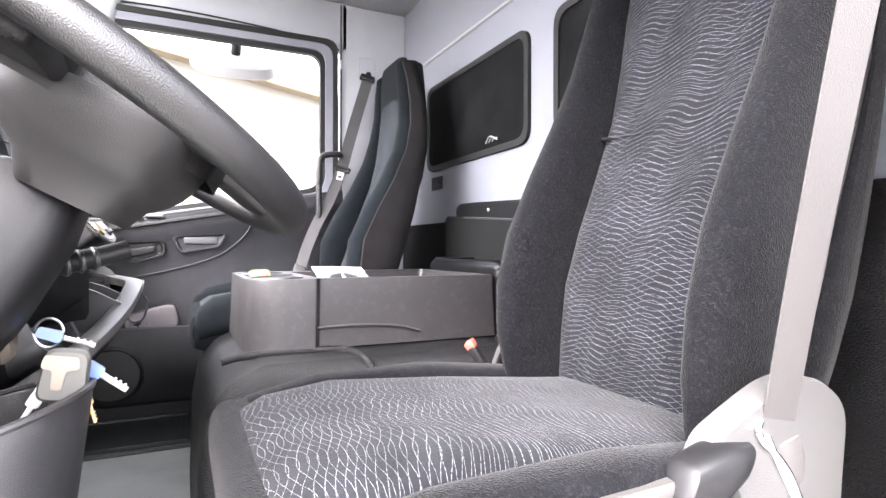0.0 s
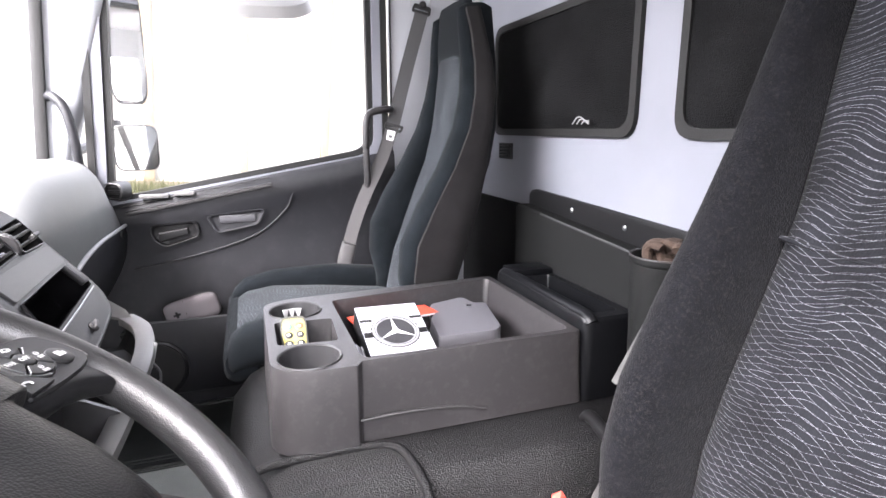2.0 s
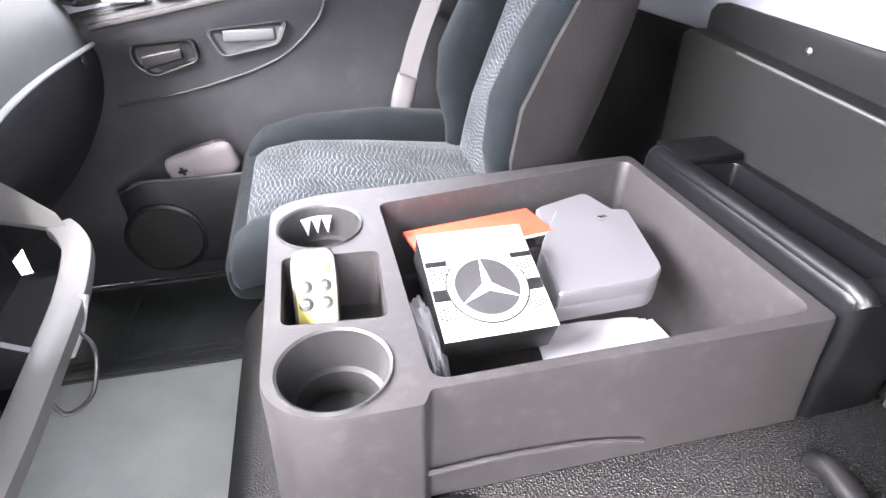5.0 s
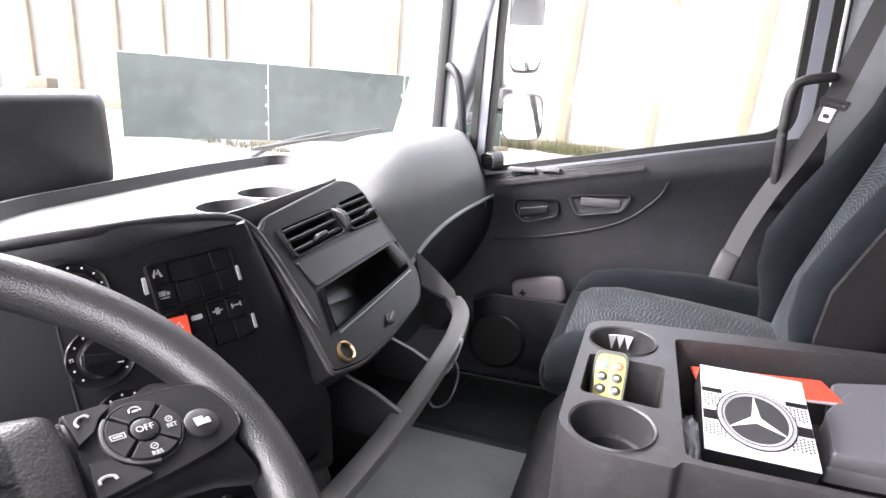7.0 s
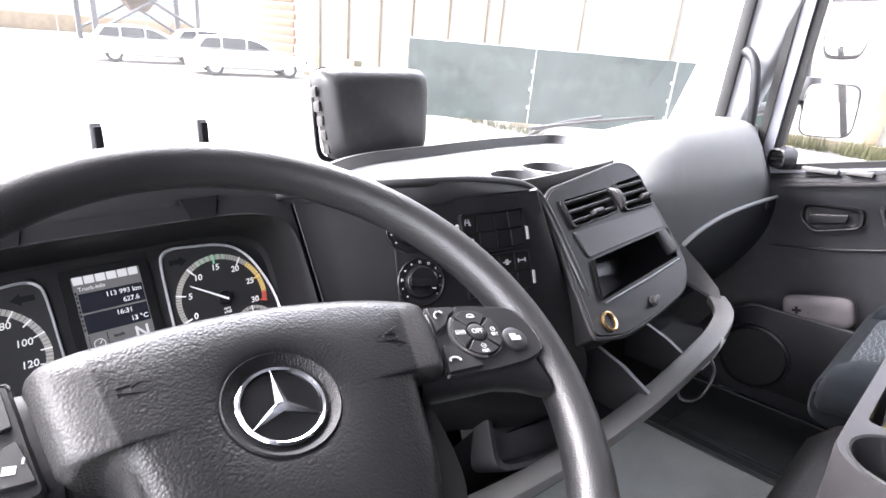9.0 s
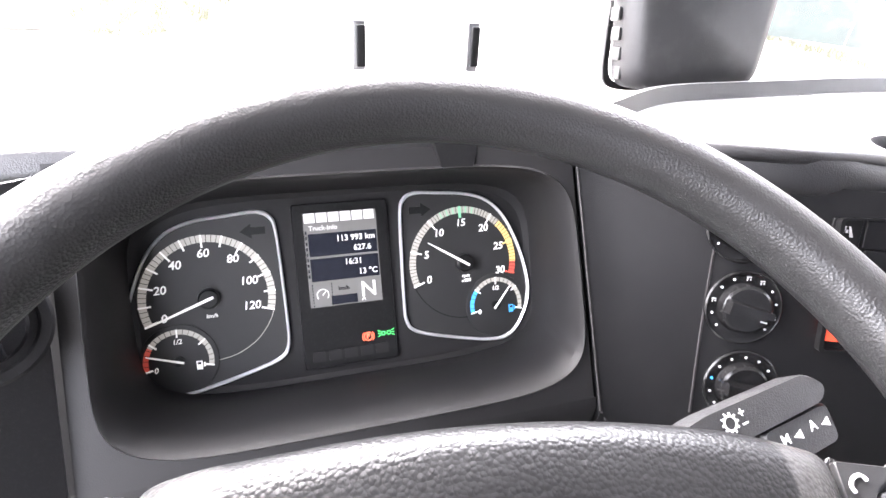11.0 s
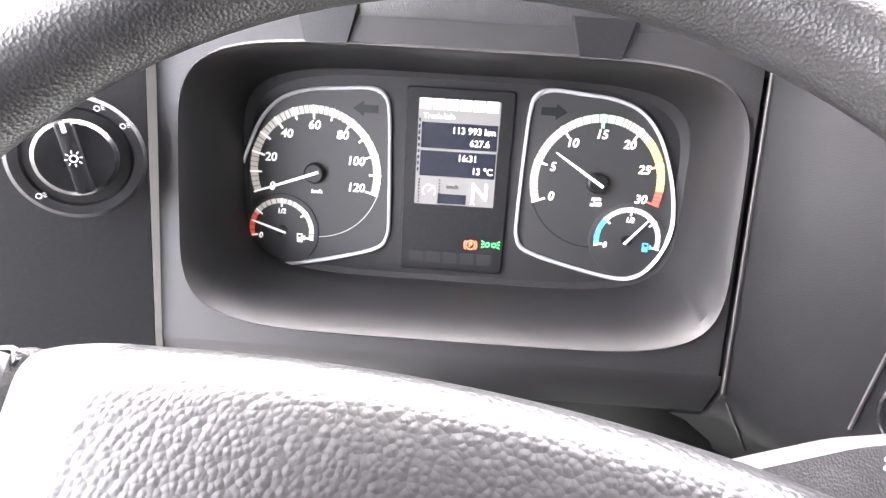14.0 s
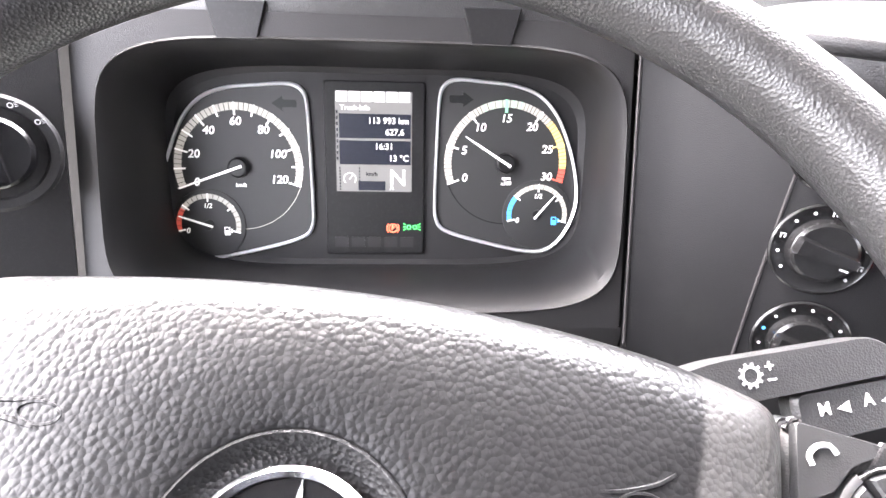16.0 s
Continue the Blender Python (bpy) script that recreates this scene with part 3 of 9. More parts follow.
def wall_vent():
    th = thing("wall_vent", "small black slotted vent in the white rear wall", "vent", (REAR, 1.95, 1.075))
    bm = bm_new()
    m = basis((0, 0, 0), (0, 1, 0), (0, 0, 1))
    frame_ring(bm, m, round_poly([(-0.045, -0.025), (0.045, -0.025), (0.045, 0.025), (-0.045, 0.025)], 0.004),
               round_poly([(-0.04, -0.02), (0.04, -0.02), (0.04, 0.02), (-0.04, 0.02)], 0.003), 0.0, -0.006)
    part("frame", bm, PL_BLACK, th)
    bm = bm_new()
    box(bm, (0, 0, -0.0015), (0.08, 0.04, 0.003), m=m)
    part("backing", bm, RUBBER, th)
    for k in range(4):
        bm = bm_new()
        box(bm, (0, -0.015 + 0.01 * k, -0.005), (0.08, 0.004, 0.006), 0.001, m=m)
        part("slat", bm, PL_BLACK, th)


wall_vent()

bm = bm_new()
box(bm, (0.03, 1.27, FLOOR - 0.02), (1.9, 2.16, 0.04), 0.004)
tagged(part("floor", bm, RUBBER_MAT), "worn grey-green rubber cab floor", "floor", kind="structure")
bm = bm_new()
box(bm, (0.2, 1.275, ROOF + 0.02), (1.62, 2.2, 0.04), 0.01)
tagged(part("ceiling", bm, HEADLINER), "pale grey headliner cloth", "ceiling", kind="structure")
bm = bm_new()
box(bm, (-0.82, 1.275, 0.33), (0.04, 2.16, 1.02), 0.004)
tagged(part("wall_front", bm, PL_BLACK), "dark firewall under the dashboard", "wall", kind="structure")


def side_wall(y, out, label):
    """The fixed side wall behind the door, and the sill and header round the door opening."""
    bm = bm_new()
    t = 0.05 * out
    box(bm, (0.815, y + t / 2, 1.03), (0.29, 0.05, 1.66), 0.008)
    box(bm, (0.15, y + t / 2, 1.765), (1.1, 0.05, 0.21), 0.008)
    return tagged(part("wall_passenger" if out > 0 else "wall_driver", bm, PL_PILLAR), label, "wall", kind="structure")


side_wall(DOOR_Y, 1, "pale painted side wall behind the passenger door")
side_wall(SIDE_Y, -1, "grey trimmed pillar behind the driver's door opening")

for pts, r in ((((0.66, 2.293, 1.66), (0.40, 2.293, 1.70), (0.0, 2.293, 1.715), (-0.25, 2.293, 1.70)), 0.003), (((0.668, 2.295, 1.62), (0.668, 2.295, 1.85)), 0.003), (((0.668, 2.293, 0.6), (0.668, 2.293, 1.58)), 0.003)):
    bm = bm_new()
    tube(bm, spline(pts, 6) if len(pts) > 2 else pts, r, 6)
    tagged(part("trim", bm, RUBBER), "dark seam between the side trim panels", "trim", kind="structure")

# windscreen and pillars


def ws_point(y, k):
    """A point of the windscreen: k = 0 at its lower edge, 1 at its upper edge."""
    s = abs(y - 1.275) / 1.04
    return Vector((-0.68 + 0.13 * s ** 3 + 0.30 * k, y, 1.0 + 0.02 * s ** 2 + 0.84 * k))


bm = bm_new()
grid(bm, [[ws_point(0.24 + 2.07 * i / 24, k / 6) for i in range(25)] for k in range(-1, 7)])
g = tagged(part("window_1", bm, GLASS), "clear curved windscreen", "windscreen", kind="structure")
g.visible_shadow = False
for yy, s in ((2.30, 1), (0.25, -1)):
    bm = bm_new()
    rows = []
    for k in range(9):
        f = k / 8
        p = ws_point(yy, f)
        wd = 0.11 - 0.02 * f
        rows.append(sup(p + Vector((wd * 0.9, 0.012 * s, 0)), Vector((wd, 0.0, 0.0)), Vector((0.01, 0.038, 0)), 5, 20))
    skin(bm, rows)
    tagged(part("pillar_trim", bm, PL_PILLAR), "pale grey windscreen pillar trim", "pillar", kind="structure")
bm = bm_new()
tube(bm, [ws_point(0.22 + 2.1 * i / 20, 1.0) + Vector((0.01, 0, 0.0)) for i in range(21)], 0.03, 10)
tagged(part("trim", bm, PL_PILLAR), "grey header trim over the windscreen", "trim", kind="structure")


# ---------------------------------------------------------------- passenger door
def cab_door():
    th = thing("cab_door", "closed grey passenger door with a large side window", "door", (0.2, DOOR_Y, 0.2))
    M = basis((-0.2, 0, -0.2), (1, 0, 0), (0, 0, 1), (0, -1, 0))      # local x rear, y up, z into the cab
    win = [(-0.235, 0.9285), (0.585, 1.0745), (0.585, 1.628), (-0.185, 1.628)]
    rr = [0.05, 0.065, 0.055, 0.05]
    glass_o = round_poly(win, rr, 8)

    def grow(k):
        c = Vector((0.19, 1.28))
        out = []
        for p in glass_o:
            d = p - c
            out.append(p + Vector((math.copysign(min(1, abs(d.x) / 0.30), d.x), math.copysign(min(1, abs(d.y) / 0.25), d.y))) * k)
        return out
    bm = bm_new()
    bm.faces.new([bm.verts.new(M @ Vector((p[0], p[1], -0.02))) for p in glass_o])
    gl = part("window_glass", bm, GLASS, th)
    gl.visible_shadow = False
    bm = bm_new()
    frame_ring(bm, M, grow(0.016), grow(-0.003), -0.025, 0.004)
    part("glass_seal", bm, RUBBER, th, "black rubber glass seal")
    bm = bm_new()
    frame_ring(bm, M, grow(0.046), grow(0.0165), -0.03, 0.012)
    part("window_frame", bm, WHITE_METAL, th, "pale painted window frame")
    bm = bm_new()
    frame_ring(bm, M, grow(0.068), grow(0.0465), -0.03, 0.018)
    part("door_seal", bm, RUBBER, th, "black rubber door seal")
    # inner panel, swelling into the cab towards its lower part
    bm = bm_new()
    rows = []
    nx = 30
    for i in range(nx + 1):
        x = -0.52 + 1.19 * i / nx
        top = max(0.932 + 0.178 * (x + 0.215), 0.885) - 0.018
        prof = [(0.0, top + 0.0), (0.018, top - 0.004), (0.03, top - 0.02), (0.035, top - 0.075), (0.02, top - 0.10), (0.012, 0.72),
                (0.02, 0.60), (0.028, 0.50), (0.045, 0.44), (0.05, 0.30), (0.03, 0.21)]
        rows.append([M @ Vector((x, z, d)) for d, z in prof])
    grid(bm, rows)
    panel = part("door_panel", bm, PL_DOOR, th, smooth=50)
    # outer skin, so that the door is solid
    bm = bm_new()
    box(bm, (0.075, 0.55, -0.035), (1.2, 0.72, 0.03), 0.01, m=M)
    part("outer_skin", bm, WHITE_METAL, th, "white painted outer skin")
    # armrest ledge with a flat strip
    bm = bm_new()
    tube(bm, spline([M @ Vector((x, 0.880 + 0.178 * (x + 0.215), 0.034)) for x in (-0.2, -0.05, 0.1, 0.24)], 6), 0, flat=(0.018, 0.006), up=(0, 0, 1))
    part("ledge_strip", bm, PL_CONSOLE, th)
    for x0, x1, ys in ((-0.16, -0.075, 0.935), (-0.06, 0.0, 0.94)):
        bm = bm_new()
        box(bm, ((x0 + x1) / 2, ys, 0.03), (x1 - x0, 0.012, 0.03), 0.004, m=M)
        part("lock_slide", bm, TRAY_RIM, th)
    # pull recess and lever recess: rimmed cups
    for nm, pts, mat_in in (("pull_handle", [(0.035, 0.862), (0.21, 0.876), (0.185, 0.828), (0.06, 0.806)], PL_CONSOLE),
                            ("latch", [(-0.135, 0.838), (-0.005, 0.845), (0.0, 0.800), (-0.10, 0.770), (-0.135, 0.80)], PL_BLACK)):
        o = round_poly(pts, 0.016, 5)
        c = sum(o, Vector((0, 0))) / len(o)
        bm = bm_new()
        rings = []
        for k, z in ((1.14, 0.014), (1.08, 0.033), (1.0, 0.032), (0.95, 0.027), (0.86, 0.0245), (0.3, 0.024)):
            rings.append([M @ Vector((*(c + (p - c) * k), z)) for p in o])
        skin(bm, rings, True, False)
        rec = part(nm, bm, PL_BLACK if nm == "latch" else PL_DOOR, th, "recessed grip" if nm == "pull_handle" else "recessed door latch")
        bm = bm_new()
        if nm == "latch":
            pillow(bm, [(M @ Vector((-0.115, 0.80, 0.031)), M @ Vector((0, 0.016, 0)) - M @ Vector((0, 0, 0)), M @ Vector((0, 0, 0.006)) - M @ Vector((0, 0, 0))),
                        (M @ Vector((-0.03, 0.818, 0.034)), M @ Vector((0, 0.012, 0)) - M @ Vector((0, 0, 0)), M @ Vector((0, 0, 0.006)) - M @ Vector((0, 0, 0)))])
            part("lever", bm, PL_BLACK, rec)
        else:
            box(bm, (0.125, 0.850, 0.026), (0.115, 0.026, 0.010), 0.004, m=M)
            part("grip", bm, PL_LIGHT_DARK, rec)
    # door pocket and loudspeaker
    bm = bm_new()
    rows = []
    for i in range(21):
        x = -0.26 + 0.60 * i / 20
        e = min(1, (x + 0.26) / 0.08)
        top = 0.535 + 0.05 * (1 - e) * -1
        d = 0.035 + 0.075 * e ** 0.5
        rows.append([M @ Vector((x, z, dd)) for dd, z in ((0.02, 0.40), (d - 0.014, 0.40), (d - 0.014, top), (d, top + 0.006), (d + 0.004, top - 0.01), (d + 0.002, 0.40), (d - 0.03, 0.28), (0.03, 0.25))])
    grid(bm, rows)
    part("door_pocket", bm, PL_DOOR, th, smooth=50)
    # highlight along the pocket rim, put in as a paler tube
    bm = bm_new()
    tube(bm, spline([M @ Vector((x, 0.541 - 0.05 * (1 - min(1, (x + 0.26) / 0.08)), 0.033 + 0.075 * min(1, (x + 0.26) / 0.08) ** 0.5)) for x in (-0.258, -0.245, -0.22, -0.18, -0.10, 0.05, 0.20, 0.335)], 5), 0.0035, 8)
    part("pocket_rim", bm, PL_LIGHT_DARK, th, "grey pocket rim, paler for its highlight")
    bm = bm_new()
    ms = M @ Matrix.Translation((-0.155, 0.385, 0.116))
    revolve(bm, ms, [(0.098, -0.05), (0.098, 0.004), (0.09, 0.008), (0.085, 0.002), (0.0, 0.004)], 40)
    spk = part("loudspeaker", bm, PL_BLACK, th, "round black loudspeaker grille")
    # creases and upper trim
    for nm, pts, r in (("crease", ((-0.20, 0.70, 0.02), (0.0, 0.735, 0.018), (0.18, 0.79, 0.017), (0.28, 0.87, 0.022), (0.31, 0.93, 0.03)), 0.0035),
                       ("crease", ((0.26, 0.60, 0.022), (0.34, 0.625, 0.022), (0.40, 0.65, 0.02)), 0.004),
                       ("slot_seam", ((-0.22, 0.904, 0.034), (0.0, 0.943, 0.0345), (0.24, 0.986, 0.034)), 0.002)):
        bm = bm_new()
        tube(bm, spline([M @ Vector(p) for p in pts], 8), r, 8)
        part(nm, bm, PL_DOOR if nm == "crease" else RUBBER, th)
    # grab handles
    bm = bm_new()
    tube(bm, spline([(0.46, -0.03, 1.01), (0.44, -0.06, 1.01), (0.385, -0.065, 1.0), (0.364, -0.068, 0.97), (0.36, -0.07, 0.88), (0.362, -0.068, 0.76), (0.364, -0.05, 0.70), (0.364, -0.005, 0.685)], 8), 0.0125, 12)
    part("grab_handle", bm, PL_CONSOLE, th, "grey vertical grab handle")
    return th


cab_door()
bm = bm_new()
tube(bm, spline([(-0.37, 2.275, 1.235), (-0.345, 2.235, 1.235), (-0.315, 2.215, 1.20), (-0.30, 2.21, 1.12), (-0.30, 2.23, 1.0)], 8), 0.013, 12)
tagged(part("grab_handle", bm, PL_DOOR), "dark grey grab handle on the windscreen pillar", "handle")


# ---------------------------------------------------------------- seats
bm = bm_new()
tube(bm, [(-0.43, 2.262, 0.98), (-0.40, 2.262, 1.055), (-0.368, 2.262, 1.43), (-0.35, 2.262, 1.62)], 0, flat=(0.016, 0.008), up=(0, 1, 0))
tagged(part("trim", bm, RUBBER), "dark rubber channel beside the windscreen pillar", "trim", kind="structure")


def lerp_table(tab, z):
    """Straight-line reading of a table of (z, value)."""
    if z <= tab[0][0]:
        return tab[0][1]
    for (z0, v0), (z1, v1) in zip(tab, tab[1:]):
        if z <= z1:
            return v0 + (v1 - v0) * (z - z0) / (z1 - z0)
    return tab[-1][1]


def seat(name, yc, front, centre, rear, cush, fab, label, slim=False):
    """front, centre, rear: where the wings, the middle and the back of the backrest stand at each height; cush: cushion's front x, rear x, top z."""
    x0, x1, zt = cush
    th = thing(name, label, "seat", (0.4, yc, FLOOR), "seats in the cab")
    side, ctr_b, ctr_c, back = fab
    o = Vector((-0.4, -yc, -FLOOR))

    def P(x, y, z):
        return Vector((x, yc + y, z)) + o
    L = x1 - x0
    bm = bm_new()
    rows = [(P(x0 + L * k, 0, zt - dz - t), (0, w, 0), (t * 0.25, 0, t)) for k, dz, w, t in
            ((0.0, 0.030, 0.165, 0.04), (0.05, 0.012, 0.168, 0.045), (0.2, 0.0, 0.166, 0.05), (0.5, 0.012, 0.162, 0.05), (0.8, 0.03, 0.158, 0.05), (1.0, 0.04, 0.155, 0.05))]
    rows = [(c, (0, 0.184 if slim else 0.190, 0), v) for c, u, v in rows]
    pillow(bm, rows, 5)
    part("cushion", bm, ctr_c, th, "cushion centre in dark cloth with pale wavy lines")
    for s in (-1, 1):
        bm = bm_new()
        rows = [(P(x0 + L * k, s * y, zt + dz - t), (0, w, 0), (0, 0, t)) for k, y, dz, w, t in
                ((-0.01, 0.195, -0.032, 0.045, 0.045), (0.06, 0.202, -0.002, 0.05, 0.055), (0.25, 0.207, 0.018, 0.052, 0.06), (0.6, 0.207, 0.022, 0.052, 0.062), (0.9, 0.202, 0.006, 0.05, 0.06), (1.0, 0.198, -0.01, 0.046, 0.055))]
        if slim:
            rows = [(Vector((P(0.07, 0, 0).x + (c.x - P(0.07, 0, 0).x) * 0.88, c.y + s * 0.015, c.z + v[2] - 0.03 - 0.036)), (0, 0.036, 0), (0, 0, 0.036)) for c, u, v in rows]
        else:
            rows = [(Vector((c.x, c.y + s * 0.016, c.z + 0.012)), (0, 0.044, 0), v) for c, u, v in rows]
        pillow(bm, rows, 2.6)
        part("cushion_bolster", bm, side, th, "plain dark velour side roll")
    bm = bm_new()
    pillow(bm, [(P(x0 + 0.015, y, zt - 0.085), (0.042, 0, 0), (0, 0, 0.05)) for y in (-0.225, -0.12, 0.12, 0.225)], 3)
    part("front_roll", bm, side, th, "plain dark front roll")
    bm = bm_new()
    rows = [(P((x0 + x1) / 2, 0, z), (L / 2 + 0.01 - k, 0, 0), (0, 0.24 - k, 0)) for z, k in ((zt - 0.17, 0.03), (zt - 0.14, 0.005), (zt - 0.085, 0.0))]
    skin(bm, [sup(*r, 6, 32) for r in rows])
    part("cushion_pan", bm, PL_BLACK, th)
    # backrest
    zs = [0.60, 0.68, 0.76, 0.85, 0.95, 1.05, 1.15, 1.24, 1.32, 1.40, 1.46]
    hw = [0.145, 0.15, 0.152, 0.152, 0.150, 0.147, 0.142, 0.132, 0.118, 0.108, 0.10]
    if slim:
        hw = [0.172] * 8 + [0.165, 0.155, 0.145]
    bm = bm_new()
    pillow(bm, [(P(lerp_table(centre, z) + 0.045, 0, z), (0, w, 0), (0.045, 0, 0.004)) for z, w in zip(zs, hw)], 5)
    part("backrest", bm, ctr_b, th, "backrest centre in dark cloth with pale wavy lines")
    if slim:
        bm = bm_new()
        tube(bm, [P(lerp_table(centre, 1.02 - 0.012 * math.cos(y * 9)) + 0.0035, y, 1.02 - 0.012 * math.cos(y * 9)) for y in [-0.165 + 0.33 * i / 16 for i in range(17)]], 0.0035, 8)
        part("cross_seam", bm, ctr_b, th)
    wings = [0.20, 0.225, 0.245, 0.254, 0.252, 0.242, 0.225, 0.202, 0.175, 0.152, 0.132]
    if slim:
        wings = [0.205, 0.222, 0.234, 0.238, 0.238, 0.236, 0.232, 0.224, 0.21, 0.195, 0.18]
    for s in (-1, 1):
        bm = bm_new()
        rows = []
        for z, h, w in zip(zs, hw, wings):
            f, c = lerp_table(front, z), lerp_table(centre, z)
            t = max(0.04, (c + 0.085 - f) / 2)
            y0, y1 = h - (0.006 if slim else 0.018), w - (0.0 if slim else 0.012)
            rows.append((P(f + t, s * (y0 + y1) / 2, z), (0, (y1 - y0) / 2, 0), (t, 0, 0.004)))
        pillow(bm, rows, 2.8)
        part("back_bolster", bm, side, th, "plain dark velour side wing")
    bm = bm_new()
    rows = []
    for z, w in zip(zs, wings):
        c, r = lerp_table(centre, z) + 0.055 if slim else lerp_table(front, z) + 0.020, lerp_table(rear, z)
        rows.append((P((c + r) / 2, 0, z), (0, w + (-0.006 if slim else 0.002), 0), (max(0.03, (r - c) / 2), 0, 0.004)))
    if not slim:
        # the cover wraps round the sides: a shell with its own hollow front
        rings = []
        for c, u, v in [(Vector(a), Vector(b), Vector(d)) for a, b, d in rows]:
            ring = []
            for k in range(25):
                a = -math.pi / 2 + math.pi * k / 24
                ca, sa = math.cos(a), math.sin(a)
                ring.append(c - v * 0.9 + v * 1.9 * abs(ca) ** 0.45 + u * math.copysign(abs(sa) ** 0.5, sa))
            rings.append(ring)
        skin(bm, rings, False, False)
        thicken(bm, 0.012)
    else:
        pillow(bm, rows, 3.2)
    part("back_shell", bm, back, th, "plain grey-brown cloth back cover")
    bm = bm_new()
    rows = []
    for z, w in ((1.33, 0.135), (1.40, 0.132), (1.46, 0.118), (1.485, 0.095)):
        f, r = lerp_table(front, z) + 0.012, lerp_table(rear, z) - 0.008
        rows.append((P((f + r) / 2, 0, z), (0, w, 0), ((r - f) / 2, 0, 0)))
    pillow(bm, rows, 4)
    part("headrest", bm, side, th, "plain dark headrest cap")
    bm = bm_new()
    zb = FLOOR
    rows = [(Vector(((x0 + x1) / 2, yc, z)) + o, (0.22 - k, 0, 0), (0, 0.2 - k, 0)) for z, k in ((zb, 0.0), (zb + 0.05, 0.0), (zb + 0.08, 0.03), (zt - 0.19, 0.03), (zt - 0.16, 0.0))]
    skin(bm, [sup(*r, 8, 32) for r in rows])
    part("pedestal", bm, PL_BLACK, th)
    return th


d_seat = seat("driver_seat", 0.62,
              [(0.6, 0.56), (0.70, 0.545), (0.80, 0.556), (0.9, 0.594), (1.02, 0.658), (1.15, 0.715), (1.26, 0.748), (1.46, 0.79)],
              [(0.6, 0.640), (0.70, 0.645), (0.77, 0.655), (0.83, 0.675), (0.90, 0.700), (0.97, 0.730), (1.08, 0.768), (1.27, 0.797), (1.46, 0.825)],
              [(0.6, 0.80), (0.9, 0.86), (1.25, 0.93), (1.4, 0.935), (1.48, 0.90)],
              (0.12, 0.70, 0.640), (FAB_SIDE, FAB_CTR_B, FAB_CTR_C, FAB_SIDE), "dark cloth driver seat with pale wavy lines, worn side wings", True)
p_seat = seat("passenger_seat", 1.885,
              [(0.6, 0.545), (0.68, 0.545), (0.75, 0.527), (0.85, 0.535), (0.95, 0.583), (1.03, 0.632), (1.12, 0.680), (1.20, 0.708), (1.30, 0.724), (1.44, 0.722), (1.49, 0.728)],
              [(0.6, 0.555), (0.66, 0.566), (0.74, 0.582), (0.84, 0.618), (0.94, 0.654), (1.02, 0.688), (1.10, 0.714), (1.20, 0.727), (1.32, 0.735), (1.46, 0.737)],
              [(0.6, 0.672), (0.75, 0.715), (0.88, 0.755), (1.01, 0.786), (1.134, 0.806), (1.255, 0.822), (1.36, 0.816), (1.47, 0.782)],
              (0.107, 0.60, 0.675), (FAB_PSIDE, FAB_PCTR_B, FAB_PCTR_C, FAB_BACK), "blue-grey cloth passenger seat with high backrest")


# ---------------------------------------------------------------- centre console
CT = 0.757


